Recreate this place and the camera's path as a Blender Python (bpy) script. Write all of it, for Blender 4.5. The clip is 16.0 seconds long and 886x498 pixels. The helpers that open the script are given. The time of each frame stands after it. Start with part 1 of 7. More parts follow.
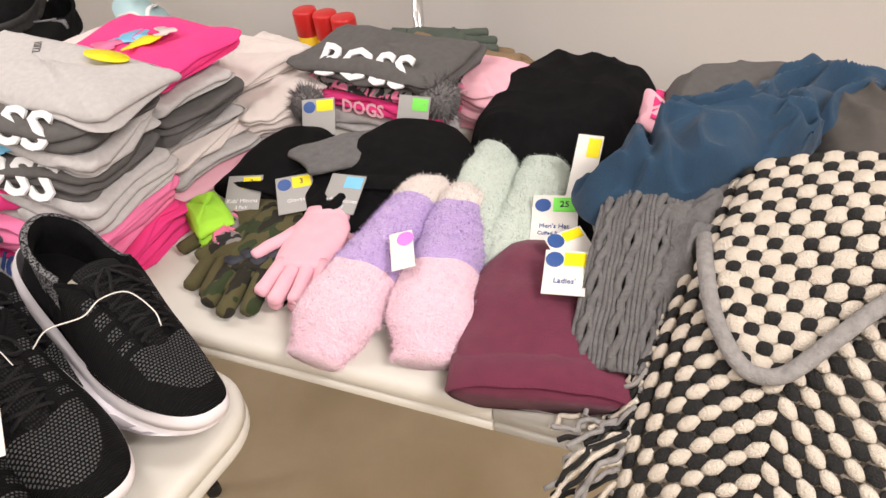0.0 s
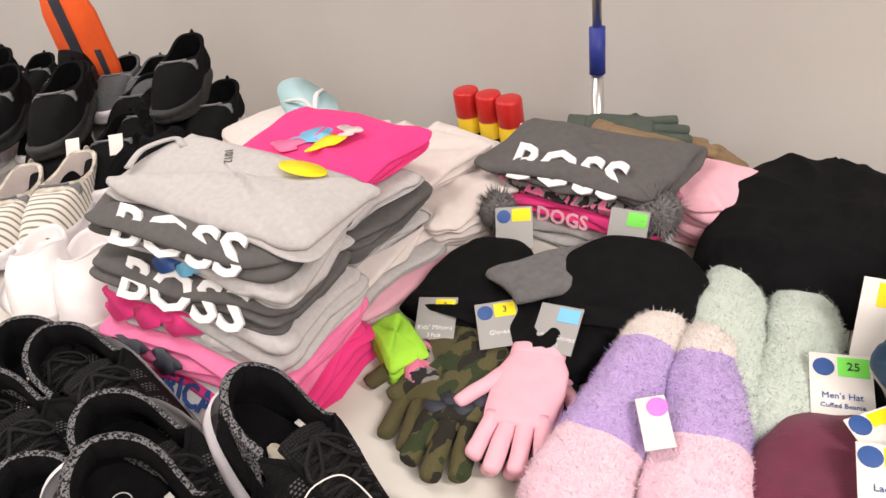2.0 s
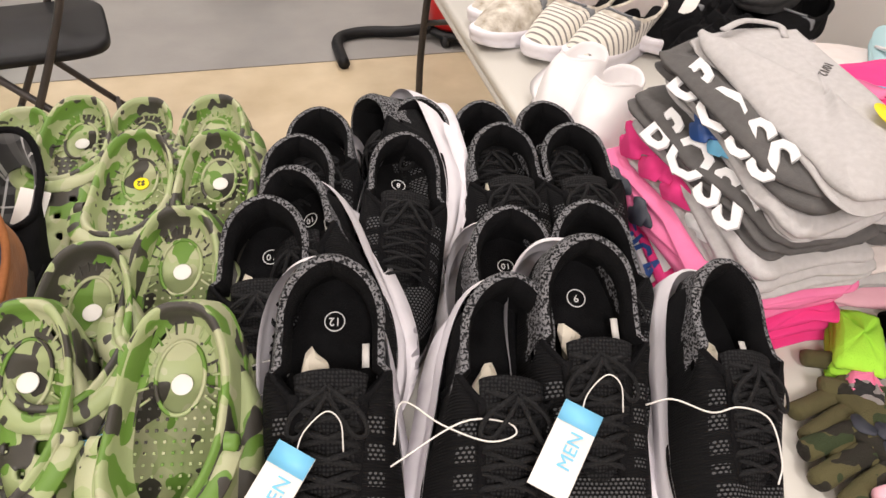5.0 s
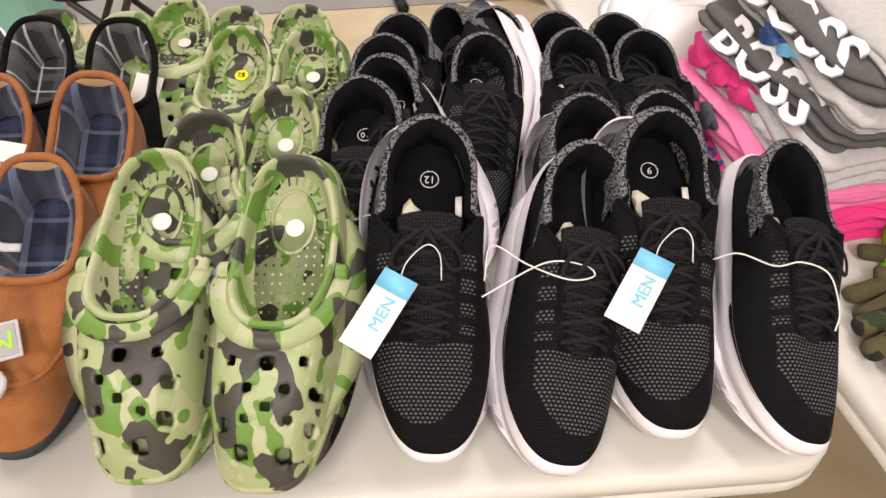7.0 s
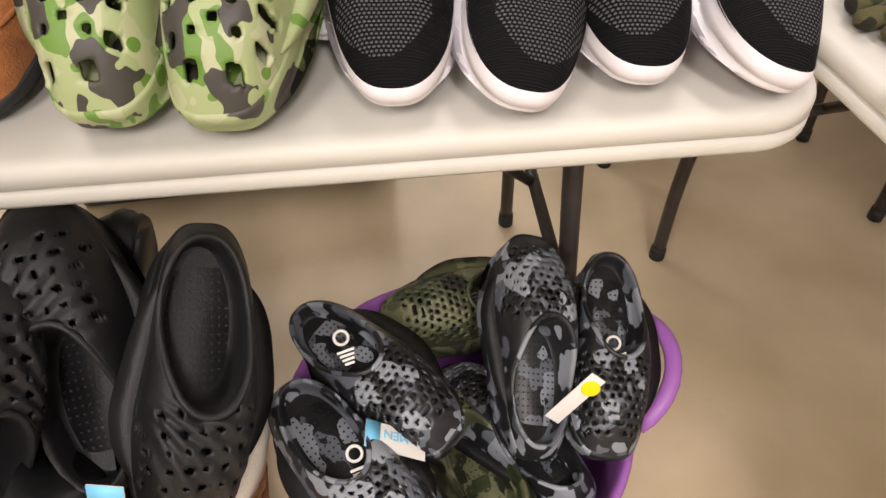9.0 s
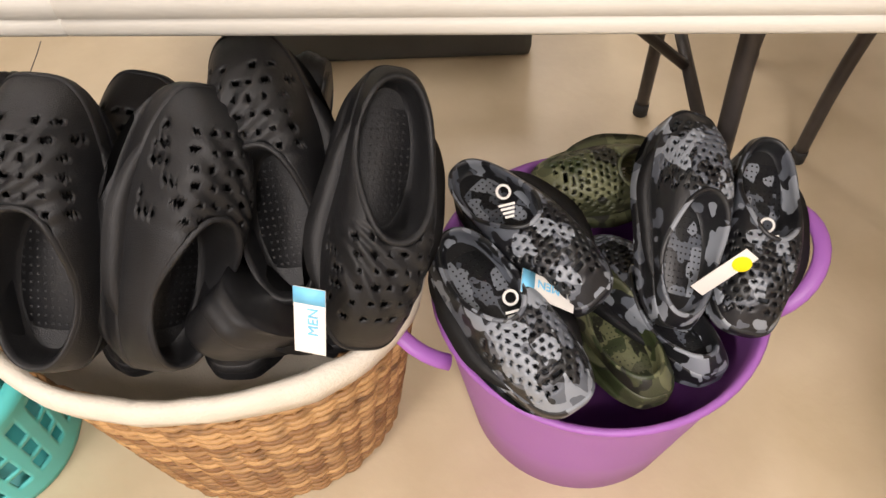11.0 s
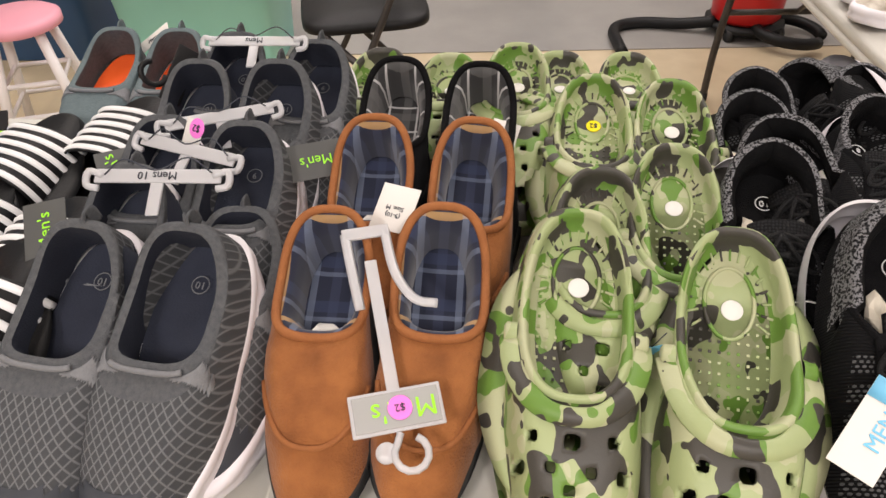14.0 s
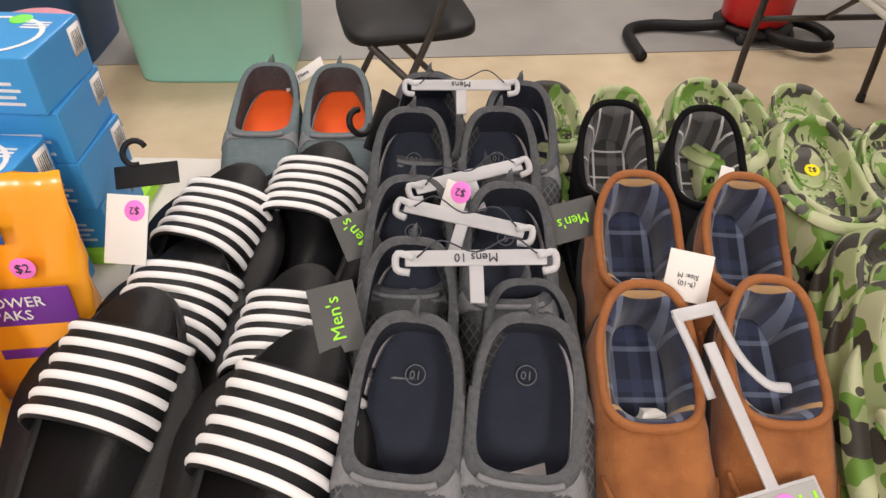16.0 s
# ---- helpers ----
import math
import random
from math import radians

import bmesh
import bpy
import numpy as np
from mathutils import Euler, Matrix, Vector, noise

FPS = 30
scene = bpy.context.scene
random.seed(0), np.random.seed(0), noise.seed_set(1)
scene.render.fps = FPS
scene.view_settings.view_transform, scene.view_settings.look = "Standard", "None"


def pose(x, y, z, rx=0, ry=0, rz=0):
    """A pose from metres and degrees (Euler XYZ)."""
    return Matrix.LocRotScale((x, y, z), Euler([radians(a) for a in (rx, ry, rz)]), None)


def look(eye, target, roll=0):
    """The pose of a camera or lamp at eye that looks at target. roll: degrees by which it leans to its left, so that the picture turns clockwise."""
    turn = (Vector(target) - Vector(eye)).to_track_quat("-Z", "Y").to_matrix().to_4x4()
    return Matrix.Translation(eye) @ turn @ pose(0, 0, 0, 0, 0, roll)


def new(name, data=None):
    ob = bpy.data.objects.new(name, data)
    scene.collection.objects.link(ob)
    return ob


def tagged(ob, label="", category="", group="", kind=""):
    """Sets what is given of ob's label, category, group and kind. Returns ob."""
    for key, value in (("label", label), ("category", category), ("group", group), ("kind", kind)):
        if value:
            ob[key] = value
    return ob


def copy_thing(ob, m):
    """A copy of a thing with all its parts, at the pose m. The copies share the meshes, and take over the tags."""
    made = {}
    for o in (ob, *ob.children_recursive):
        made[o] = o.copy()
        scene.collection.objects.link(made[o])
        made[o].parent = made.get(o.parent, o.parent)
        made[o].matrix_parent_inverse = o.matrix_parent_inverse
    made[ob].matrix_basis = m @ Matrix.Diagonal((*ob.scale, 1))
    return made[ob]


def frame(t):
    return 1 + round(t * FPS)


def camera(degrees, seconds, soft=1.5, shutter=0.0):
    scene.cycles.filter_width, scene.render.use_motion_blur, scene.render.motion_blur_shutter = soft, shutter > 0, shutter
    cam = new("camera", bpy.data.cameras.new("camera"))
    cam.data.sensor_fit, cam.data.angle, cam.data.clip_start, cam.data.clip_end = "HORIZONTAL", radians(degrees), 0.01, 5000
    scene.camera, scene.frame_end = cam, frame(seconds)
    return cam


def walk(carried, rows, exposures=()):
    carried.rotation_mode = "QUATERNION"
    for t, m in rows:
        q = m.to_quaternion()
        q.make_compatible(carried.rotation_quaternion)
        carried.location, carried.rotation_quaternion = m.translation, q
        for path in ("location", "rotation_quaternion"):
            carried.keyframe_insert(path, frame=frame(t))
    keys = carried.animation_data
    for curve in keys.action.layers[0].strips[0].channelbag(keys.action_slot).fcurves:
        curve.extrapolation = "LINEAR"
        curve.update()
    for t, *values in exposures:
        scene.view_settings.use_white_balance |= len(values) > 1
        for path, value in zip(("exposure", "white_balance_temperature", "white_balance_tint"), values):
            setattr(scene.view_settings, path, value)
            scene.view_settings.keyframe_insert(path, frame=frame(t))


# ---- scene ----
cam = camera(63.1, 16.0)
PATH = [
    (0, (-0.311, -0.514, 1.386), (0.968, 0.349, 0.114), -8.2),
    (0.5, (-0.262, -0.474, 1.393), (1.041, 0.436, 0.179), -10.0),
    (1, (-0.247, -0.4, 1.404), (1.073, 0.538, 0.229), -12.1),
    (1.5, (-0.27, -0.311, 1.414), (1.036, 0.683, 0.271), -13.4),
    (2, (-0.236, -0.278, 1.411), (0.979, 0.833, 0.276), -11.3),
    (2.5, (-0.211, -0.302, 1.384), (0.863, 0.931, 0.233), -7.6),
    (3, (-0.227, -0.293, 1.395), (0.689, 1.054, 0.234), -4.1),
    (3.5, (-0.271, -0.272, 1.386), (0.457, 1.176, 0.214), -1.3),
    (4, (-0.311, -0.251, 1.383), (0.217, 1.254, 0.175), 0.7),
    (4.5, (-0.337, -0.233, 1.388), (0.037, 1.29, 0.147), 2.0),
    (4.7, (-0.347, -0.224, 1.391), (-0.014, 1.297, 0.136), 2.5),
    (6.8, (-0.406, -0.316, 1.356), (-0.243, 1.159, 0.016), 1.4),
    (7, (-0.417, -0.337, 1.354), (-0.248, 1.134, 0.01), 1.7),
    (7.5, (-0.433, -0.404, 1.34), (-0.272, 1.071, -0.001), 1.1),
    (8, (-0.431, -0.467, 1.288), (-0.282, 1.01, -0.051), 0.3),
    (8.5, (-0.404, -0.506, 1.223), (-0.308, 0.992, -0.099), -1.8),
    (9, (-0.378, -0.52, 1.136), (-0.283, 0.866, -0.303), -1.8),
    (9.2, (-0.36, -0.519, 1.118), (-0.286, 0.804, -0.38), -2.1),
    (11.3, (-0.509, -0.594, 1.145), (-0.706, 0.582, -0.461), -4.2),
    (11.5, (-0.538, -0.6, 1.162), (-0.772, 0.571, -0.442), -3.8),
    (12, (-0.583, -0.61, 1.197), (-0.905, 0.595, -0.366), -4.6),
    (12.5, (-0.61, -0.542, 1.246), (-0.939, 0.747, -0.248), -5.0),
    (13, (-0.642, -0.433, 1.279), (-0.902, 0.989, -0.104), -3.8),
    (13.5, (-0.664, -0.333, 1.309), (-0.897, 1.167, 0.007), -3.3),
    (14, (-0.689, -0.26, 1.335), (-0.885, 1.272, 0.064), -2.0),
    (14.5, (-0.765, -0.245, 1.343), (-0.923, 1.292, 0.073), -1.2),
    (15, (-0.879, -0.243, 1.351), (-0.992, 1.288, 0.069), -0.7),
    (15.5, (-0.967, -0.232, 1.358), (-1.038, 1.296, 0.07), -0.2),
    (16, (-1.037, -0.193, 1.37), (-1.073, 1.33, 0.074), 0.3),
]
walk(cam, [(t, look(eye, target, roll)) for t, eye, target, roll in PATH],
     [(0.0, -0.05), (8.0, -0.02), (9.0, 0.0), (11.5, 0.14), (12.0, 0.14), (12.6, 0.06), (13.3, -0.05), (14.5, -0.2), (16.0, -0.22)])

# world and light: a closed shop room under assumed ceiling strips, none in view
world = bpy.data.worlds.new("room_air")
world.use_nodes = True
world.node_tree.nodes["Background"].inputs[0].default_value = (0.8, 0.85, 0.9, 1)
world.node_tree.nodes["Background"].inputs[1].default_value = 0.3
scene.world = world



def unseen_strip(x, y, power, sx, sy, turn):
    lamp = bpy.data.lights.new("unseen_strip", "AREA")
    lamp.shape, lamp.size, lamp.size_y = "RECTANGLE", sx, sy
    lamp.energy, lamp.color = power, (1.0, 0.915, 0.885)
    ob = new("unseen_strip", lamp)
    ob.matrix_basis = pose(x, y, 2.84, 0, 0, turn)
    return ob


# Front row is strongest and set back, to brighten the space under the tables.
for lx, ly in ((-1.7, -2.2), (-0.1, -2.1), (-1.9, 1.3), (0.2, 1.1), (-1.9, 3.4), (-0.3, 3.4)):
    unseen_strip(lx, ly, 72 if ly < 0 else (24 if ly < 2 else 34), 0.35, 1.25, 6)

# ---------------------------------------------------------------- materials


def mat(name, color, rough=0.6, metal=0.0, color2=None, scale=20.0, mix=0.5, bump=0.0, bump_scale=200.0, spec=0.5, trans=0.0, coat=0.0, sheen=0.0):
    m = bpy.data.materials.new(name)
    m.use_nodes = True
    nt = m.node_tree
    b = nt.nodes["Principled BSDF"]
    b.inputs["Base Color"].default_value = (*color, 1)
    b.inputs["Roughness"].default_value = rough
    b.inputs["Metallic"].default_value = metal
    b.inputs["Specular IOR Level"].default_value = spec
    b.inputs["Transmission Weight"].default_value = trans
    b.inputs["Coat Weight"].default_value = coat
    b.inputs["Sheen Weight"].default_value = sheen
    tc = nt.nodes.new("ShaderNodeTexCoord")
    if color2:
        n1 = nt.nodes.new("ShaderNodeTexNoise")
        n1.inputs["Scale"].default_value, n1.inputs["Detail"].default_value = scale, 6
        nt.links.new(tc.outputs["Object"], n1.inputs["Vector"])
        rp = nt.nodes.new("ShaderNodeValToRGB")
        rp.color_ramp.elements[0].position, rp.color_ramp.elements[1].position = 0.5 - mix / 2, 0.5 + mix / 2
        rp.color_ramp.elements[0].color, rp.color_ramp.elements[1].color = (*color, 1), (*color2, 1)
        nt.links.new(n1.outputs["Fac"], rp.inputs["Fac"])
        nt.links.new(rp.outputs["Color"], b.inputs["Base Color"])
    if bump:
        n2 = nt.nodes.new("ShaderNodeTexNoise")
        n2.inputs["Scale"].default_value, n2.inputs["Detail"].default_value = bump_scale, 4
        nt.links.new(tc.outputs["Object"], n2.inputs["Vector"])
        bp = nt.nodes.new("ShaderNodeBump")
        bp.inputs["Strength"].default_value, bp.inputs["Distance"].default_value = bump, 0.004
        nt.links.new(n2.outputs["Fac"], bp.inputs["Height"])
        nt.links.new(bp.outputs["Normal"], b.inputs["Normal"])
    return m


def camo(name, cols, scale, rough, bump=0.0):
    """Hard-edged blotches: base colour and blotch colours laid over it."""
    m = mat(name, cols[0], rough, bump=bump, bump_scale=500)
    nt = m.node_tree
    b = nt.nodes["Principled BSDF"]
    tc = nt.nodes.new("ShaderNodeTexCoord")
    info = nt.nodes.new("ShaderNodeObjectInfo")
    last = None
    for i, c in enumerate(cols[1:]):
        mp = nt.nodes.new("ShaderNodeMapping")
        mp.inputs["Location"].default_value = (3.1 * i, 1.7 * i, 5.3 * i)
        mp.inputs["Scale"].default_value = (1.0, 0.75, 0.75)
        nt.links.new(tc.outputs["Object"], mp.inputs["Vector"])
        add = nt.nodes.new("ShaderNodeVectorMath")
        nt.links.new(mp.outputs["Vector"], add.inputs[0])
        nt.links.new(info.outputs["Random"], add.inputs[1])
        n = nt.nodes.new("ShaderNodeTexNoise")
        n.inputs["Scale"].default_value, n.inputs["Detail"].default_value = scale, 1.6
        nt.links.new(add.outputs[0], n.inputs["Vector"])
        rp = nt.nodes.new("ShaderNodeValToRGB")
        rp.color_ramp.interpolation = "CONSTANT"
        rp.color_ramp.elements[0].color, rp.color_ramp.elements[1].color = (0, 0, 0, 1), (1, 1, 1, 1)
        rp.color_ramp.elements[1].position = (0.52, 0.555, 0.568, 0.57)[i]
        nt.links.new(n.outputs["Fac"], rp.inputs["Fac"])
        mx = nt.nodes.new("ShaderNodeMix")
        mx.data_type = "RGBA"
        nt.links.new(rp.outputs["Color"], mx.inputs["Factor"])
        mx.inputs["A"].default_value, mx.inputs["B"].default_value = (*cols[0], 1), (*c, 1)
        if last:
            nt.links.new(last.outputs["Result"], mx.inputs["A"])
        last = mx
    nt.links.new(last.outputs["Result"], b.inputs["Base Color"])
    return m


def dots(name, base, dot, scale, size, ymax=None, ymin=None, xmax=None, rough=0.85, bump=0.3):
    """Fine knit with a regular field of small dots, in a region of the shoe's own length."""
    m = mat(name, base, rough, bump=0.0, spec=0.15)
    nt = m.node_tree
    b = nt.nodes["Principled BSDF"]
    tc = nt.nodes.new("ShaderNodeTexCoord")
    v = nt.nodes.new("ShaderNodeTexVoronoi")
    v.voronoi_dimensions = "2D"
    v.inputs["Scale"].default_value, v.inputs["Randomness"].default_value = scale, 0.25
    nt.links.new(tc.outputs["Object"], v.inputs["Vector"])
    lt = nt.nodes.new("ShaderNodeMath")
    lt.operation = "LESS_THAN"
    lt.inputs[1].default_value = size
    nt.links.new(v.outputs["Distance"], lt.inputs[0])
    sep = nt.nodes.new("ShaderNodeSeparateXYZ")
    nt.links.new(tc.outputs["Object"], sep.inputs[0])
    fac = lt.outputs[0]
    for out, op, val in ((1, "LESS_THAN", ymax), (1, "GREATER_THAN", ymin), (0, "ABS", xmax)):
        if val is None:
            continue
        src = sep.outputs[out]
        if op == "ABS":
            ab = nt.nodes.new("ShaderNodeMath")
            ab.operation = "ABSOLUTE"
            nt.links.new(src, ab.inputs[0])
            src, op = ab.outputs[0], "LESS_THAN"
        q = nt.nodes.new("ShaderNodeMath")
        q.operation = op
        q.inputs[1].default_value = val
        nt.links.new(src, q.inputs[0])
        mu = nt.nodes.new("ShaderNodeMath")
        mu.operation = "MULTIPLY"
        nt.links.new(fac, mu.inputs[0])
        nt.links.new(q.outputs[0], mu.inputs[1])
        fac = mu.outputs[0]
    mx = nt.nodes.new("ShaderNodeMix")
    mx.data_type = "RGBA"
    mx.inputs["A"].default_value, mx.inputs["B"].default_value = (*base, 1), (*dot, 1)
    nt.links.new(fac, mx.inputs["Factor"])
    nt.links.new(mx.outputs["Result"], b.inputs["Base Color"])
    bp = nt.nodes.new("ShaderNodeBump")
    bp.inputs["Strength"].default_value, bp.inputs["Distance"].default_value = bump, 0.002
    nt.links.new(v.outputs["Distance"], bp.inputs["Height"])
    nt.links.new(bp.outputs["Normal"], b.inputs["Normal"])
    return m


def toe_knit(name, base, dot):
    """Ribbed black knit; staggered grey dots in a U over the toes and in small clusters beside the laces."""
    m = mat(name, base, 0.85, spec=0.15)
    nt = m.node_tree
    b = nt.nodes["Principled BSDF"]

    def op(kind, a, c=None, d=None):
        q = nt.nodes.new("ShaderNodeMath")
        q.operation = kind
        for i, w in enumerate((a, c, d)):
            if w is None:
                continue
            if isinstance(w, (int, float)):
                q.inputs[i].default_value = w
            else:
                nt.links.new(w, q.inputs[i])
        return q.outputs[0]
    tc = nt.nodes.new("ShaderNodeTexCoord")
    sep = nt.nodes.new("ShaderNodeSeparateXYZ")
    nt.links.new(tc.outputs["Object"], sep.inputs[0])
    x, y = sep.outputs[0], sep.outputs[1]
    ax = op("ABSOLUTE", x)
    row = op("FLOOR", op("MULTIPLY", y, 300))
    fy = op("SUBTRACT", op("FRACT", op("MULTIPLY", y, 300)), 0.5)
    fx = op("SUBTRACT", op("FRACT", op("MULTIPLY_ADD", row, 0.5, op("MULTIPLY", x, 250))), 0.5)
    r2 = op("ADD", op("MULTIPLY", fx, fx), op("MULTIPLY", fy, fy))
    d = op("LESS_THAN", r2, 0.10)
    u_edge = op("SUBTRACT", y, op("MULTIPLY_ADD", op("MULTIPLY", ax, ax), 22.0, 0.026))
    toe = op("MULTIPLY", op("GREATER_THAN", u_edge, 0.0), op("MULTIPLY", op("LESS_THAN", y, 0.094), op("LESS_THAN", ax, 0.041)))
    side = op("MULTIPLY", op("GREATER_THAN", ax, 0.03), op("LESS_THAN", ax, 0.043))
    grp = op("LESS_THAN", op("FRACT", op("MULTIPLY", y, 52)), 0.62)
    side = op("MULTIPLY", op("MULTIPLY", side, grp), op("MULTIPLY", op("GREATER_THAN", y, 0.1), op("LESS_THAN", y, 0.172)))
    fac = op("MULTIPLY", d, op("MAXIMUM", toe, side))
    mx = nt.nodes.new("ShaderNodeMix")
    mx.data_type = "RGBA"
    mx.inputs["A"].default_value, mx.inputs["B"].default_value = (*base, 1), (*dot, 1)
    nt.links.new(fac, mx.inputs["Factor"])
    nt.links.new(mx.outputs["Result"], b.inputs["Base Color"])
    rib = op("SINE", op("MULTIPLY", y, 2600))
    bp = nt.nodes.new("ShaderNodeBump")
    bp.inputs["Strength"].default_value, bp.inputs["Distance"].default_value = 0.5, 0.0012
    nt.links.new(op("ADD", rib, op("MULTIPLY", fac, 2.0)), bp.inputs["Height"])
    nt.links.new(bp.outputs["Normal"], b.inputs["Normal"])
    return m


def lattice(name, base, line, per_metre):
    """A knit of small diamonds parted by paler raised lines."""
    m = mat(name, base, 0.85, spec=0.2)
    nt = m.node_tree
    tc = nt.nodes.new("ShaderNodeTexCoord")
    last = None
    for sx in (1, -1):
        dot = nt.nodes.new("ShaderNodeVectorMath")
        dot.operation = "DOT_PRODUCT"
        dot.inputs[1].default_value = (sx * per_metre, 0.62 * per_metre, 0.3 * per_metre)
        nt.links.new(tc.outputs["Object"], dot.inputs[0])
        pp = nt.nodes.new("ShaderNodeMath")
        pp.operation = "PINGPONG"
        pp.inputs[1].default_value = 0.5
        nt.links.new(dot.outputs["Value"], pp.inputs[0])
        if last is None:
            last = pp.outputs[0]
        else:
            mn = nt.nodes.new("ShaderNodeMath")
            mn.operation = "MINIMUM"
            nt.links.new(last, mn.inputs[0])
            nt.links.new(pp.outputs[0], mn.inputs[1])
            last = mn.outputs[0]
    rp = nt.nodes.new("ShaderNodeValToRGB")
    rp.color_ramp.elements[0].position, rp.color_ramp.elements[1].position = 0.04, 0.14
    rp.color_ramp.elements[0].color, rp.color_ramp.elements[1].color = (*line, 1), (*base, 1)
    nt.links.new(last, rp.inputs["Fac"])
    nt.links.new(rp.outputs["Color"], nt.nodes["Principled BSDF"].inputs["Base Color"])
    bp = nt.nodes.new("ShaderNodeBump")
    bp.invert = True
    bp.inputs["Strength"].default_value, bp.inputs["Distance"].default_value = 0.5, 0.002
    nt.links.new(last, bp.inputs["Height"])
    nt.links.new(bp.outputs["Normal"], nt.nodes["Principled BSDF"].inputs["Normal"])
    return m


def strands(name, a, b, rough):
    """Each strand has a tone of its own."""
    m = mat(name, a, rough, bump=0.4, bump_scale=300)
    nt = m.node_tree
    geo = nt.nodes.new("ShaderNodeNewGeometry")
    rp = nt.nodes.new("ShaderNodeValToRGB")
    rp.color_ramp.elements[0].color, rp.color_ramp.elements[1].color = (*a, 1), (*b, 1)
    nt.links.new(geo.outputs["Random Per Island"], rp.inputs["Fac"])
    tc = nt.nodes.new("ShaderNodeTexCoord")
    n = nt.nodes.new("ShaderNodeTexNoise")
    n.inputs["Scale"].default_value = 26
    nt.links.new(tc.outputs["Object"], n.inputs["Vector"])
    mx = nt.nodes.new("ShaderNodeMix")
    mx.data_type = "RGBA"
    mx.inputs["B"].default_value = (0.1, 0.045, 0.015, 1)
    r2 = nt.nodes.new("ShaderNodeValToRGB")
    r2.color_ramp.elements[0].position, r2.color_ramp.elements[1].position = 0.54, 0.8
    nt.links.new(n.outputs["Fac"], r2.inputs["Fac"])
    nt.links.new(r2.outputs["Color"], mx.inputs["Factor"])
    nt.links.new(rp.outputs["Color"], mx.inputs["A"])
    nt.links.new(mx.outputs["Result"], nt.nodes["Principled BSDF"].inputs["Base Color"])
    return m


def stripes(name, base, bands, rough=0.9):
    """Woven plaid: bands of (axis, repeats per metre, width, colour, strength) over a base."""
    m = mat(name, base, rough, sheen=0.3)
    nt = m.node_tree
    b = nt.nodes["Principled BSDF"]
    tc = nt.nodes.new("ShaderNodeTexCoord")
    sep = nt.nodes.new("ShaderNodeSeparateXYZ")
    nt.links.new(tc.outputs["Object"], sep.inputs[0])
    last = None
    for axis, rep, width, col, strength, shift in bands:
        mu = nt.nodes.new("ShaderNodeMath")
        mu.operation = "MULTIPLY_ADD"
        mu.inputs[1].default_value, mu.inputs[2].default_value = rep, shift
        nt.links.new(sep.outputs[axis], mu.inputs[0])
        fr = nt.nodes.new("ShaderNodeMath")
        fr.operation = "FRACT"
        nt.links.new(mu.outputs[0], fr.inputs[0])
        lt = nt.nodes.new("ShaderNodeMath")
        lt.operation = "LESS_THAN"
        lt.inputs[1].default_value = width
        nt.links.new(fr.outputs[0], lt.inputs[0])
        st = nt.nodes.new("ShaderNodeMath")
        st.operation = "MULTIPLY"
        st.inputs[1].default_value = strength
        nt.links.new(lt.outputs[0], st.inputs[0])
        mx = nt.nodes.new("ShaderNodeMix")
        mx.data_type = "RGBA"
        mx.inputs["A"].default_value, mx.inputs["B"].default_value = (*base, 1), (*col, 1)
        nt.links.new(st.outputs[0], mx.inputs["Factor"])
        if last:
            nt.links.new(last.outputs["Result"], mx.inputs["A"])
        last = mx
    nt.links.new(last.outputs["Result"], b.inputs["Base Color"])
    return m


TABLE = mat("table_plastic", (0.7, 0.68, 0.62), 0.45, color2=(0.65, 0.63, 0.57), scale=6, bump=0.25, bump_scale=900)
WALL = mat("wall_paint", (0.61, 0.595, 0.58), 0.75, color2=(0.565, 0.55, 0.535), scale=2.2, bump=0.08, bump_scale=120)
TRIM = mat("trim_paint", (0.72, 0.71, 0.68), 0.5, color2=(0.62, 0.6, 0.56), scale=8)
CEIL = mat("ceiling_paint", (0.78, 0.77, 0.75), 0.9, color2=(0.72, 0.71, 0.69), scale=5)
FLOOR = mat("floor_beige", (0.68, 0.565, 0.395), 0.42, color2=(0.47, 0.37, 0.23), scale=4, mix=0.55, bump=0.12, bump_scale=60)
FLOOR_GREY = mat("floor_grey", (0.36, 0.345, 0.325), 0.4, color2=(0.25, 0.24, 0.23), scale=3.5, mix=0.7, bump=0.1, bump_scale=60)
DARK_METAL = mat("dark_metal", (0.045, 0.04, 0.038), 0.42, 0.3, color2=(0.07, 0.06, 0.055), scale=30)
STEEL = mat("steel", (0.62, 0.62, 0.62), 0.28, 1.0)
BLACK_PLASTIC = mat("black_plastic", (0.006, 0.006, 0.0065), 0.5, color2=(0.01, 0.01, 0.011), scale=30, bump=0.15, bump_scale=300, spec=0.28)
BLACK_EVA = mat("black_eva", (0.007, 0.007, 0.0075), 0.45, color2=(0.012, 0.012, 0.013), scale=40, bump=0.25, bump_scale=700, spec=0.36)
BLACK_KNIT = toe_knit("black_knit", (0.005, 0.005, 0.0055), (0.1, 0.102, 0.106))
TONGUE = dots("black_mesh", (0.006, 0.006, 0.0065), (0.02, 0.02, 0.021), 330, 0.36, rough=0.9, bump=0.6)
LACE = mat("black_lace", (0.008, 0.008, 0.0085), 0.8, color2=(0.018, 0.018, 0.019), scale=420, bump=0.6, bump_scale=600, spec=0.2)
BLACK_CLOTH = mat("black_cloth", (0.0042, 0.0042, 0.0046), 0.95, color2=(0.008, 0.008, 0.0088), scale=60, bump=0.5, bump_scale=600, spec=0.12)
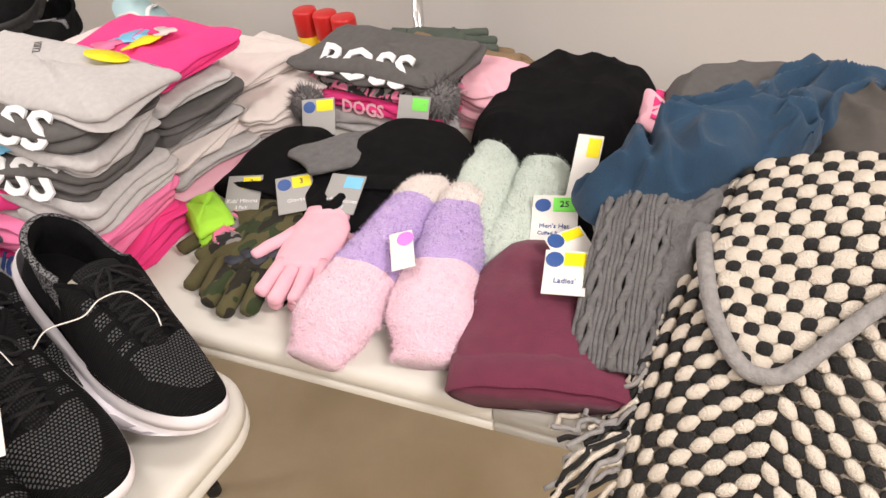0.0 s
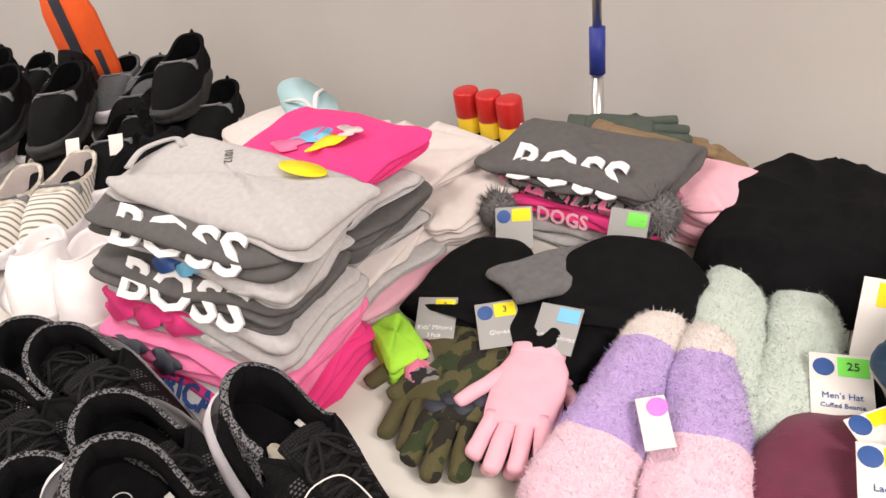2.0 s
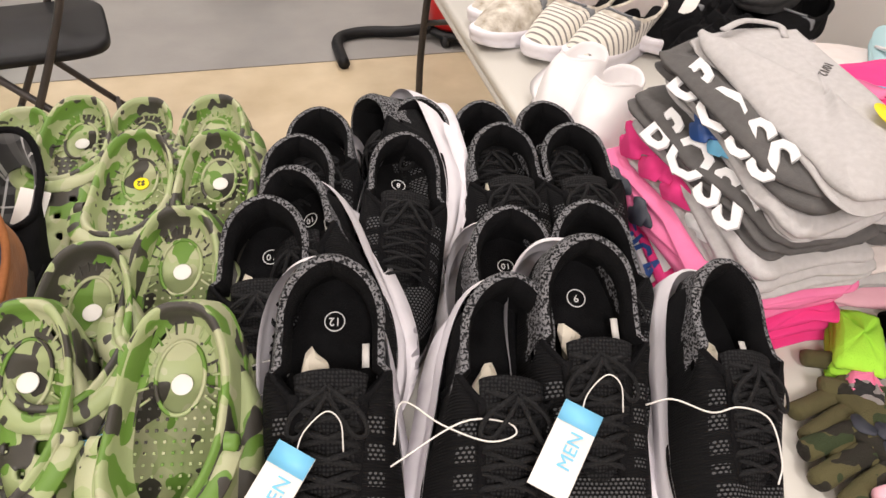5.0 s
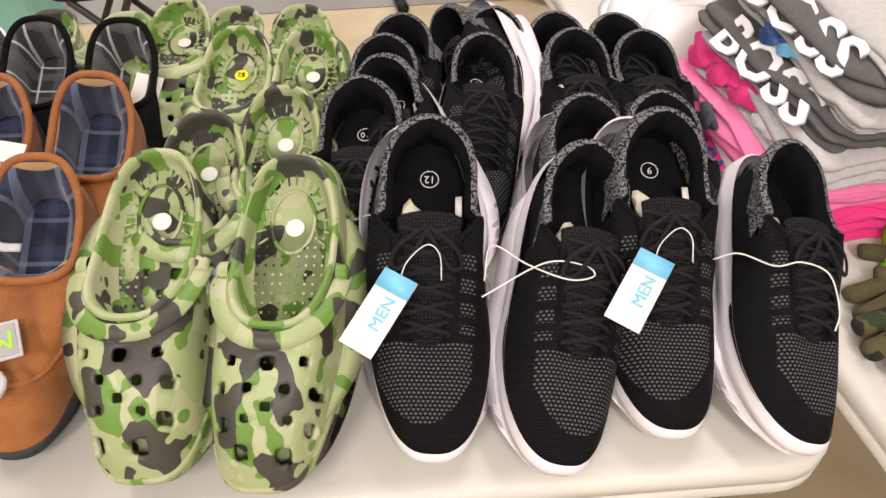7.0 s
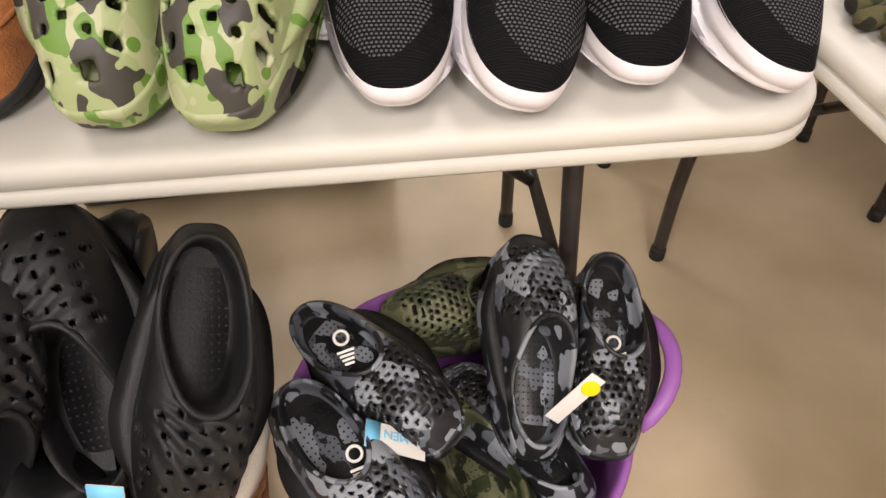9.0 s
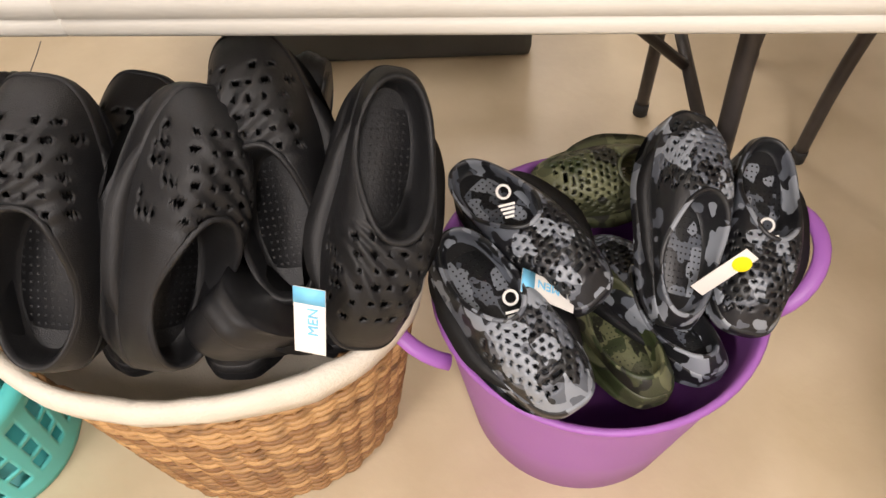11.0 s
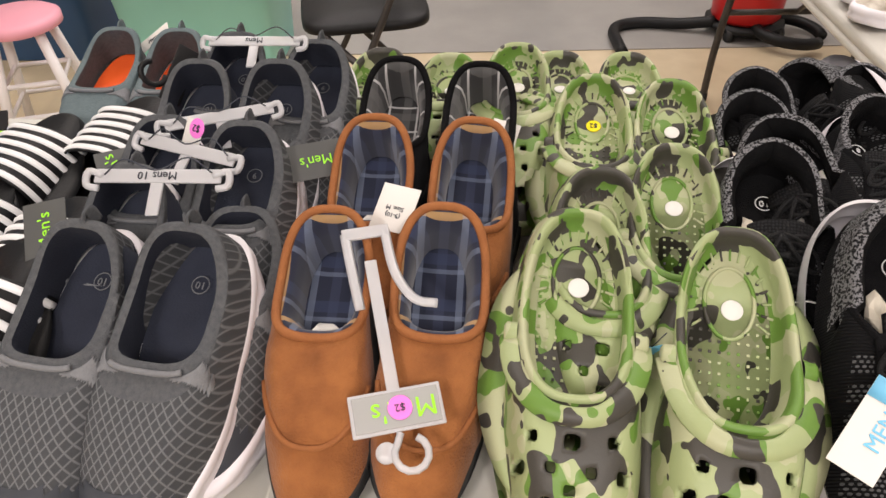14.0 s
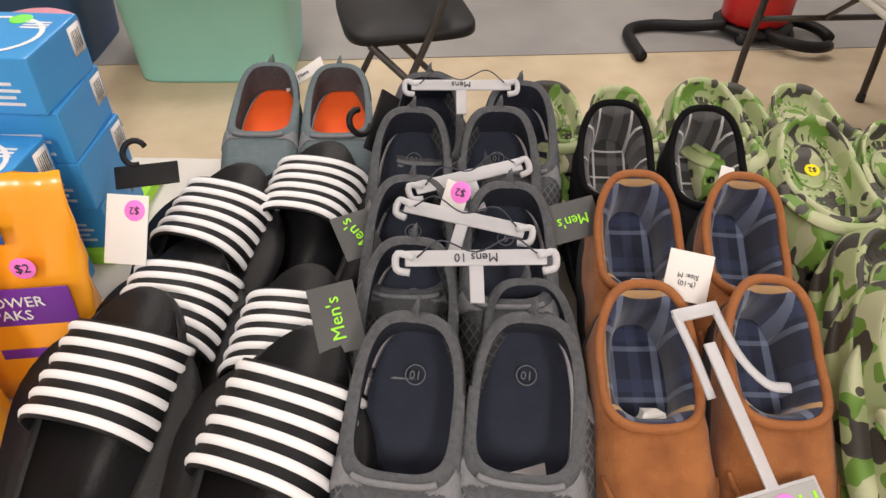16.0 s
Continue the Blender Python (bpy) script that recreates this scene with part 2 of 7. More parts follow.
SPECKLE = mat("speckled_knit", (0.012, 0.012, 0.013), 0.9, color2=(0.19, 0.19, 0.2), scale=430, mix=0.05, bump=0.4, bump_scale=500, spec=0.15)
WHITE_SOLE = mat("white_sole", (0.84, 0.81, 0.84), 0.5, color2=(0.76, 0.73, 0.77), scale=25)
WHITE_SOFT = mat("white_plastic", (0.85, 0.82, 0.82), 0.4, color2=(0.8, 0.77, 0.77), scale=10)
CREAM = mat("cream_paper", (0.78, 0.72, 0.6), 0.85, color2=(0.7, 0.64, 0.52), scale=40, bump=0.4, bump_scale=90)
CARD = mat("white_card", (0.8, 0.78, 0.74), 0.55, color2=(0.75, 0.73, 0.69), scale=15)
SKY_BLUE = mat("light_blue_ink", (0.2, 0.58, 0.86), 0.5, color2=(0.18, 0.54, 0.82), scale=20)
INK = mat("dark_ink", (0.03, 0.035, 0.05), 0.6)
INK_BLUE = mat("navy_ink", (0.03, 0.09, 0.3), 0.5)
INK_WHITE = mat("white_ink", (0.82, 0.82, 0.82), 0.6)
PRICE_YELLOW = mat("yellow_sticker", (0.9, 0.75, 0.0), 0.5)
PRICE_PINK = mat("pink_sticker", (0.95, 0.22, 0.72), 0.5)
PRICE_GREEN = mat("green_sticker", (0.2, 0.8, 0.1), 0.5)
LIME = mat("lime_ink", (0.36, 0.9, 0.03), 0.5)
CAMO_GREEN = camo("green_camo", [(0.35, 0.41, 0.2), (0.43, 0.45, 0.27), (0.13, 0.25, 0.04), (0.05, 0.046, 0.038)], 33, 0.5, 0.06)
CAMO_DARK = camo("dark_camo", [(0.012, 0.012, 0.014), (0.1, 0.11, 0.13), (0.014, 0.015, 0.016), (0.24, 0.26, 0.29)], 30, 0.4, 0.08)
CAMO_OLIVE = camo("olive_camo", [(0.06, 0.065, 0.032), (0.13, 0.135, 0.07), (0.018, 0.018, 0.012), (0.03, 0.04, 0.015)], 22, 0.45, 0.08)
CAMO_KNIT = camo("camo_knit", [(0.095, 0.085, 0.034), (0.03, 0.045, 0.015), (0.018, 0.016, 0.01)], 38, 0.95, 0.5)
OLIVE_KNIT = mat("olive_knit", (0.1, 0.088, 0.035), 0.95, color2=(0.08, 0.07, 0.028), scale=70, bump=0.6, bump_scale=700)
SUEDE = mat("tan_suede", (0.4, 0.15, 0.042), 0.95, color2=(0.2, 0.066, 0.016), scale=24, mix=0.45, bump=0.45, bump_scale=400, sheen=0.12)
SUEDE_EDGE = mat("tan_binding", (0.34, 0.125, 0.036), 0.85, color2=(0.26, 0.09, 0.026), scale=40, bump=0.4, bump_scale=300)
PLAID_NAVY = stripes("navy_plaid", (0.011, 0.015, 0.036), [(0, 22, 0.22, (0.035, 0.045, 0.09), 0.5, 0.1), (1, 20, 0.25, (0.03, 0.042, 0.095), 0.5, 0.0), (0, 11, 0.06, (0.42, 0.23, 0.08), 0.65, 0.45), (1, 10, 0.05, (0.5, 0.3, 0.12), 0.7, 0.3), (0, 24, 0.16, (0.3, 0.36, 0.5), 0.3, 0.6), (1, 20, 0.1, (0.3, 0.36, 0.5), 0.25, 0.2)])
PLAID_GREY = stripes("grey_plaid", (0.02, 0.02, 0.021), [(0, 26, 0.3, (0.1, 0.1, 0.1), 0.6, 0.0), (1, 26, 0.3, (0.1, 0.1, 0.1), 0.6, 0.0), (0, 26, 0.07, (0.6, 0.6, 0.6), 0.7, 0.5), (1, 26, 0.07, (0.6, 0.6, 0.6), 0.7, 0.5)])
RUBBER = mat("black_rubber", (0.015, 0.015, 0.016), 0.7, color2=(0.03, 0.03, 0.03), scale=60)
GREY_KNIT_SHOE = lattice("grey_diamond_knit", (0.062, 0.065, 0.07), (0.15, 0.155, 0.162), 118)
GREY_HEATHER = mat("grey_heather_collar", (0.066, 0.07, 0.076), 0.95, color2=(0.105, 0.11, 0.117), scale=190, bump=0.5, bump_scale=500)
TOE_GREY = mat("dark_grey_overlay", (0.034, 0.04, 0.052), 0.7, color2=(0.045, 0.05, 0.062), scale=60)
GUSSET = mat("light_grey_elastic", (0.2, 0.205, 0.215), 0.8, color2=(0.16, 0.165, 0.175), scale=200, bump=0.3, bump_scale=400)
NAVY = mat("navy_lining", (0.016, 0.02, 0.036), 0.9, color2=(0.022, 0.027, 0.045), scale=50, bump=0.3, bump_scale=500)
ORANGE = mat("orange_insole", (0.95, 0.13, 0.015), 0.8, color2=(0.85, 0.1, 0.015), scale=30)
TEAL_KNIT = mat("teal_grey_knit", (0.13, 0.17, 0.18), 0.85, color2=(0.1, 0.135, 0.145), scale=150, bump=0.4, bump_scale=400)
HEATHER = mat("heather_grey_jersey", (0.56, 0.545, 0.54), 0.95, color2=(0.45, 0.435, 0.43), scale=120, mix=0.7, bump=0.25, bump_scale=500)
CHARCOAL = mat("charcoal_jersey", (0.095, 0.09, 0.088), 0.95, color2=(0.12, 0.115, 0.112), scale=90, bump=0.25, bump_scale=500)
PINK_TEE = mat("pink_jersey", (0.86, 0.22, 0.42), 0.95, color2=(0.8, 0.18, 0.37), scale=30, bump=0.2, bump_scale=500)
HOT_PINK = mat("hot_pink_jersey", (0.84, 0.05, 0.25), 0.95, color2=(0.78, 0.04, 0.22), scale=30, bump=0.2, bump_scale=500)
PALE_PINK = mat("pale_pink_jersey", (0.88, 0.5, 0.58), 0.95, color2=(0.84, 0.44, 0.53), scale=40, bump=0.25, bump_scale=500)
OFFWHITE = mat("off_white_jersey", (0.76, 0.69, 0.66), 0.95, color2=(0.7, 0.63, 0.6), scale=60, bump=0.25, bump_scale=500)
FLUFF_PINK = mat("pink_fluff", (0.93, 0.66, 0.76), 1.0, color2=(0.85, 0.56, 0.68), scale=120, bump=1.0, bump_scale=320, sheen=0.6)
FLUFF_LILAC = mat("lilac_fluff", (0.56, 0.4, 0.76), 1.0, color2=(0.47, 0.32, 0.68), scale=120, bump=1.0, bump_scale=320, sheen=0.6)
FLUFF_WHITE = mat("white_fluff", (0.86, 0.79, 0.74), 1.0, color2=(0.8, 0.72, 0.67), scale=120, bump=1.0, bump_scale=320, sheen=0.6)
FLUFF_MINT = mat("mint_fluff", (0.63, 0.72, 0.64), 1.0, color2=(0.55, 0.64, 0.57), scale=120, bump=0.9, bump_scale=320, sheen=0.5)
FAUX_FUR = mat("grey_faux_fur", (0.1, 0.095, 0.095), 1.0, color2=(0.28, 0.27, 0.27), scale=170, bump=1.0, bump_scale=300)
MAROON = mat("maroon_knit", (0.16, 0.022, 0.055), 0.95, color2=(0.12, 0.016, 0.042), scale=60, bump=0.5, bump_scale=700, sheen=0.15)
BLUE_FLEECE = mat("blue_fleece", (0.019, 0.058, 0.109), 0.95, color2=(0.015, 0.044, 0.088), scale=25, bump=0.3, bump_scale=450, sheen=0.1)
GREY_WOOL = mat("grey_cable_knit", (0.17, 0.168, 0.168), 0.95, color2=(0.12, 0.118, 0.118), scale=80, bump=0.8, bump_scale=260)
BROWN_GREY = mat("taupe_jersey", (0.1, 0.09, 0.082), 0.95, color2=(0.075, 0.068, 0.062), scale=40, bump=0.3, bump_scale=500)
YARN_BLACK = mat("black_yarn", (0.01, 0.01, 0.01), 0.95, color2=(0.02, 0.02, 0.02), scale=90, bump=0.8, bump_scale=500)
YARN_WHITE = mat("cream_yarn", (0.74, 0.68, 0.58), 0.95, color2=(0.62, 0.55, 0.46), scale=60, bump=0.8, bump_scale=500)
CORD_GREY = mat("grey_cord", (0.33, 0.32, 0.31), 0.9, color2=(0.22, 0.21, 0.205), scale=120, bump=0.6, bump_scale=300)
WICKER = strands("wicker", (0.2, 0.09, 0.03), (0.55, 0.32, 0.13), 0.5)
LINEN = mat("cream_linen", (0.76, 0.7, 0.6), 0.95, color2=(0.7, 0.64, 0.54), scale=20, bump=0.4, bump_scale=260)
PURPLE = mat("purple_plastic", (0.36, 0.13, 0.46), 0.45, color2=(0.33, 0.115, 0.43), scale=8, bump=0.08, bump_scale=200)
TEAL = mat("teal_plastic", (0.11, 0.6, 0.58), 0.38, color2=(0.1, 0.56, 0.545), scale=8)
MINT_PLASTIC = mat("mint_plastic", (0.36, 0.78, 0.7), 0.4, color2=(0.33, 0.73, 0.66), scale=6)
BLUE_PLASTIC = mat("blue_plastic", (0.035, 0.1, 0.23), 0.45, color2=(0.03, 0.09, 0.21), scale=6)
RED = mat("red_plastic", (0.62, 0.02, 0.02), 0.35, color2=(0.55, 0.015, 0.015), scale=15)
YELLOW = mat("yellow_print", (0.9, 0.62, 0.03), 0.4)
PINK_PLASTIC = mat("pink_plastic", (0.86, 0.38, 0.47), 0.45, color2=(0.82, 0.35, 0.44), scale=10)
BOX_BLUE = mat("blue_carton", (0.02, 0.22, 0.62), 0.35, color2=(0.08, 0.42, 0.8), scale=7, mix=0.9)
BAG_ORANGE = mat("orange_film", (0.95, 0.33, 0.01), 0.25, color2=(0.97, 0.44, 0.03), scale=9, mix=0.8, coat=0.3)
PRINT_PURPLE = mat("purple_print", (0.16, 0.03, 0.32), 0.35)
FROSTED = mat("frosted_plastic", (0.78, 0.78, 0.8), 0.32, trans=0.45)
DARK_CARD = mat("charcoal_card", (0.07, 0.072, 0.07), 0.6, color2=(0.085, 0.087, 0.085), scale=20)
GREY_CARD = mat("grey_card", (0.36, 0.36, 0.35), 0.55)
ZEBRA = stripes("zebra_canvas", (0.74, 0.7, 0.62), [(1, 75, 0.33, (0.12, 0.11, 0.1), 0.85, 0.0)])
TAN_MIX = mat("mottled_canvas", (0.74, 0.7, 0.62), 0.9, color2=(0.36, 0.31, 0.24), scale=40, mix=0.35, bump=0.5, bump_scale=200)
NEON = mat("neon_green_knit", (0.42, 0.85, 0.06), 0.9, color2=(0.38, 0.78, 0.05), scale=60, bump=0.4, bump_scale=500)
LEOPARD = camo("leopard_knit", [(0.25, 0.23, 0.22), (0.02, 0.02, 0.02), (0.8, 0.2, 0.35)], 70, 0.95, 0.4)
TAN_GLOVE = mat("tan_leather", (0.3, 0.2, 0.11), 0.8, color2=(0.2, 0.14, 0.08), scale=30, bump=0.4, bump_scale=200)
GREEN_GLOVE = mat("green_grey_canvas", (0.09, 0.11, 0.09), 0.9, color2=(0.06, 0.08, 0.065), scale=40, bump=0.5, bump_scale=250)

# ---------------------------------------------------------------- mesh tools


def thing(name, label, category, m=None, group=""):
    ob = tagged(new(name), label, category, group)
    ob.matrix_basis = m or Matrix()
    return ob


def part(name, bm, material, parent=None, label="", smooth=True, m=None):
    """Links a bmesh as one mesh object, under a thing or a part."""
    bmesh.ops.recalc_face_normals(bm, faces=bm.faces)
    me = bpy.data.meshes.new(name)
    bm.to_mesh(me)
    bm.free()
    me.materials.append(material)
    for p in me.polygons:
        p.use_smooth = smooth
    ob = new(name, me)
    ob.parent = parent
    if m:
        ob.matrix_basis = m
    if label:
        ob["label"] = label
    return ob


def whole(name, bm, material, label, category, m=None, group="", kind="", smooth=True):
    """A thing or a piece of the setting that is one mesh."""
    ob = part(name, bm, material, None, label, smooth, m)
    return tagged(ob, label, category, group, kind)


def loft(rings, first=False, last=False, bm=None, skip=None, closed=True):
    bm = bm or bmesh.new()
    rows = [[bm.verts.new(p) for p in r] for r in rings]
    n = len(rows[0])
    for i in range(len(rows) - 1):
        for k in range(n if closed else n - 1):
            j = (k + 1) % n
            q = (rows[i][k], rows[i][j], rows[i + 1][j], rows[i + 1][k])
            if skip and skip(sum((v.co for v in q), Vector()) / 4):
                continue
            bm.faces.new(q)
    if first:
        bm.faces.new(rows[0])
    if last:
        bm.faces.new(rows[-1])
    return bm


def box(sx, sy, sz, bevel=0.0, at=(0, 0, 0), bm=None, seg=2):
    """A box standing on z = at.z, with rounded edges."""
    b2 = bmesh.new()
    bmesh.ops.create_cube(b2, size=1)
    bmesh.ops.transform(b2, matrix=Matrix.Translation((at[0], at[1], at[2] + sz / 2)) @ Matrix.Diagonal((sx, sy, sz, 1)), verts=b2.verts)
    if bevel:
        bmesh.ops.bevel(b2, geom=b2.edges[:], offset=bevel, segments=seg, profile=0.6, affect="EDGES")
    return merge(bm, b2)


def merge(bm, b2, m=None):
    if m:
        bmesh.ops.transform(b2, matrix=m, verts=b2.verts)
    if bm is None:
        return b2
    me = bpy.data.meshes.new("merge")
    b2.to_mesh(me)
    b2.free()
    bm.from_mesh(me)
    bpy.data.meshes.remove(me)
    return bm


def tube(points, r, sides=8, bm=None, flat=1.0, taper=None, closed=False):
    """A round tube along a line of points."""
    pts = [Vector(p) for p in points]
    rings, side = [], None
    for i, p in enumerate(pts):
        a, b = pts[max(i - 1, 0)], pts[min(i + 1, len(pts) - 1)]
        if closed:
            a, b = pts[i - 1], pts[(i + 1) % len(pts)]
        d = (b - a).normalized()
        if side is None:
            side = d.cross(Vector((0.13, 0.21, 1))).normalized()
        side = (side - d * side.dot(d)).normalized()
        up = d.cross(side)
        rr = r * (taper(i / (len(pts) - 1)) if taper else 1)
        rings.append([p + side * rr * math.cos(t) + up * rr * flat * math.sin(t) for t in (2 * math.pi * k / sides for k in range(sides))])
    if closed:
        rings.append(rings[0])
        return loft(rings, bm=bm)
    return loft(rings, True, True, bm)


def smooth_line(points, steps=6):
    """Catmull-Rom through the given points."""
    p = [Vector(q) for q in points]
    p = [p[0] * 2 - p[1]] + p + [p[-1] * 2 - p[-2]]
    out = []
    for i in range(1, len(p) - 2):
        for s in range(steps):
            t = s / steps
            out.append(0.5 * (2 * p[i] + (p[i + 1] - p[i - 1]) * t + (2 * p[i - 1] - 5 * p[i] + 4 * p[i + 1] - p[i + 2]) * t * t + (3 * p[i] - p[i - 1] - 3 * p[i + 1] + p[i + 2]) * t ** 3))
    return out + [p[-2]]


def disc(r, h, n=16, at=(0, 0, 0), bm=None):
    ring = lambda rr, z: [Vector((at[0] + rr * math.cos(2 * math.pi * k / n), at[1] + rr * math.sin(2 * math.pi * k / n), at[2] + z)) for k in range(n)]
    return loft([ring(r, 0), ring(r, h * 0.7), ring(r * 0.94, h)], True, True, bm)


TEXTS = {}


def lettering(name, text, size, material, parent, m, depth=0.0004):
    """Words as a flat mesh, centred on the pose m."""
    key = (text, size)
    if key not in TEXTS:
        cu = bpy.data.curves.new("lettering", "FONT")
        cu.body, cu.size, cu.align_x, cu.align_y, cu.extrude, cu.resolution_u = text, size, "CENTER", "CENTER", depth, 2
        cu.offset = 0.022 * size if size > 0.03 else 0.0
        ob = bpy.data.objects.new("lettering", cu)
        TEXTS[key] = bpy.data.meshes.new_from_object(ob)
        bpy.data.objects.remove(ob)
    me = TEXTS[key].copy()
    me.materials.clear()
    me.materials.append(material)
    ob = new(name, me)
    ob.parent = parent
    ob.matrix_basis = m
    return ob


def rrect(w, d, r, n, z=0.0):
    """A rounded rectangle ring with n points."""
    out = []
    for k in range(n):
        t = 2 * math.pi * k / n
        c, s = math.cos(t), math.sin(t)
        e = 2 / r
        out.append(Vector((w / 2 * math.copysign(abs(c) ** e, c), d / 2 * math.copysign(abs(s) ** e, s), z)))
    return out


def rough_up(bm, amp, freq, seed=0.0, z=1.0):
    """Soft folds: moves the points by smooth noise."""
    for v in bm.verts:
        q = v.co * freq + Vector((seed, seed * 0.7, seed * 1.3))
        d = noise.noise_vector(q) + 0.5 * noise.noise_vector(q * 2.1)
        v.co += Vector((d.x, d.y, d.z * z)) * amp
    return bm


# ---------------------------------------------------------------- the room
ROOM = pose(0, 0, 0, 0, 0, 5)


def wall(name, x0, y0, x1, y1, z0=0.0, z1=2.9, t=0.1):
    bm = box(abs(x1 - x0) or t, abs(y1 - y0) or t, z1 - z0, at=((x0 + x1) / 2, (y0 + y1) / 2, z0))
    return whole(name, bm, WALL, "pale grey painted plaster wall", "wall", ROOM, kind="structure", smooth=False)


wall("wall_east", 1.345, -3.6, 1.445, 4.72)
wall("wall_north", -4.3, 4.62, 1.345, 4.72)
# West and south walls are unseen, added to close the room for bounced light.
wall("unseen_wall_west", -4.4, -3.6, -4.3, 4.72)
wall("unseen_wall_south", -4.3, -3.6, 1.345, -3.5)
# Ceiling is out of view too, added so the lamps' light stays in.
whole("ceiling", box(5.9, 8.4, 0.1, at=(-1.5, 0.55, 2.9)), CEIL, "plain white ceiling, out of view, added to close the room", "ceiling", ROOM, kind="structure", smooth=False)
whole("baseboard", box(5.64, 0.018, 0.13, 0.004, at=(-1.478, 4.609, 0.0)), TRIM, "white painted wooden baseboard", "baseboard", ROOM, kind="structure")
whole("floor", box(6.2, 8.8, 0.08, at=(-1.5, 0.55, -0.08)), FLOOR, "worn beige painted concrete floor with stains", "floor", ROOM, kind="structure", smooth=False)
whole("floor_strip", box(5.7, 1.02, 0.003, at=(-1.5, 3.27, 0.001)), FLOOR_GREY, "scuffed grey worn strip across the floor", "floor", ROOM, kind="structure", smooth=False)
crack = smooth_line([(-1.56, 0.30, 0.0006), (-1.575, 0.43, 0.0006), (-1.61, 0.52, 0.0006), (-1.605, 0.62, 0.0006), (-1.632, 0.752, 0.0006), (-1.66, 0.9, 0.0006)], 5)
rough_up_line = [p + Vector((0.006 * noise.noise(p * 30), 0, 0)) for p in crack]
whole("floor_crack", tube(rough_up_line, 0.0012, 4, flat=0.5), INK, "thin dark crack in the concrete floor", "floor", kind="structure")


# ---------------------------------------------------------------- folding tables
def folding_table(m, label, L=1.83):
    t = thing("folding_table", label, "table", m, "folding tables")
    W = 0.765
    for s, name in ((-1, "table_half"), (1, "table_half")):
        # each half of the blow-moulded top: rounded outer corners, square at the hinge
        def ring(inset, z):
            w, d, r = L / 2 - 0.0015 - inset, W / 2 - inset, 0.075 - inset * 0.5
            pts = [(0.0015, -d), (0.0015, d)]
            for cx, cy, a0 in ((w - r, d - r, 90), (w - r, -d + r, 0)):
                for k in range(9):
                    a = radians(a0 - 90 * k / 8)
                    pts.append((cx + r * math.cos(a), cy + r * math.sin(a)))
            return [Vector((s * x, y, z)) for x, y in pts]
        prof = [(0.012, 0.692), (0.003, 0.694), (0.0, 0.699), (0.0, 0.712), (0.003, 0.7135), (0.003, 0.7155), (0.0, 0.717), (0.0, 0.73), (0.0025, 0.7365), (0.009, 0.74), (0.02, 0.7402)]
        part(name, loft([ring(a, z) for a, z in prof], True, True), TABLE, t)
    for s in (-1, 1):
        for q in (-1, 1):
            x = s * 0.74
            # bent tubular leg: splays outward and reaches the floor
            line = smooth_line([(x, q * 0.20, 0.69), (x, q * 0.22, 0.55), (x + s * 0.005, q * 0.24, 0.38), (x + s * 0.01, q * 0.255, 0.2), (x + s * 0.01, q * 0.26, 0.012)], 5)
            leg = part("leg", tube(line, 0.0135, 10), DARK_METAL, t)
            part("rubber_foot", disc(0.0165, 0.03, 12, (x + s * 0.01, q * 0.26, 0.0)), RUBBER, leg)
        part("crossbar", tube([(s * 0.745, -0.245, 0.34), (s * 0.745, 0.245, 0.34)], 0.011, 8), DARK_METAL, t)
        part("brace", tube([(s * 0.745, 0, 0.34), (s * 0.33, 0, 0.69)], 0.009, 8), DARK_METAL, t)
    return t


A_TURN = 96.8
folding_table(pose(-0.905, 0.3805, 0, 0, 0, 0), "off-white plastic folding table set with rows of shoes", 1.885)
a1 = Vector((0.118, -0.258, 0)) + Matrix.Rotation(radians(A_TURN), 3, "Z") @ Vector((0, -0.3825, 0))
folding_table(pose(a1.x, a1.y, 0, 0, 0, A_TURN), "off-white plastic folding table piled with folded clothes")
folding_table(pose(0.315, 1.585, 0, 0, 0, 94.5), "off-white plastic folding table crowded with used shoes")

# ---------------------------------------------------------------- shoes: toe at y = 0, heel at y = L, z up


def outline(L, W, n, z, asym=0.0, waist=0.84, heel=0.78, grow=0.0, spring=0.0, blunt=0.8):
    out = []
    for k in range(n):
        t = 2 * math.pi * k / n - math.pi / 2
        s, c = math.sin(t), math.cos(t)
        y = L / 2 * (1 + s)
        u = y / L
        w = 1.0 if u < 0.32 else (1 + (waist - 1) * (1 - math.cos(min((u - 0.32) / 0.33, 1) * math.pi)) / 2)
        if u > 0.65:
            w = waist + (heel - waist) * (u - 0.65) / 0.35
        x = W / 2 * w * math.copysign(abs(c) ** blunt, c) + asym * W * 0.09 * math.cos(u * math.pi * 1.15)
        x += math.copysign(grow, c) * abs(c) ** 0.5
        y += grow * s
        lift = spring * max(0, 1 - u / 0.3) ** 2
        out.append(Vector((x, y, z + lift)))
    return out


def opening(yc, a, b, n, zf, grow=0.0, square=0.9, flat=1.0):
    out = []
    for k in range(n):
        t = 2 * math.pi * k / n - math.pi / 2
        s, c = math.sin(t), math.cos(t)
        along = s if s > 0 else -abs(s) ** flat
        out.append(Vector(((a + grow) * math.copysign(abs(c) ** square, c), yc + (b + grow) * along, zf(s))))
    return out


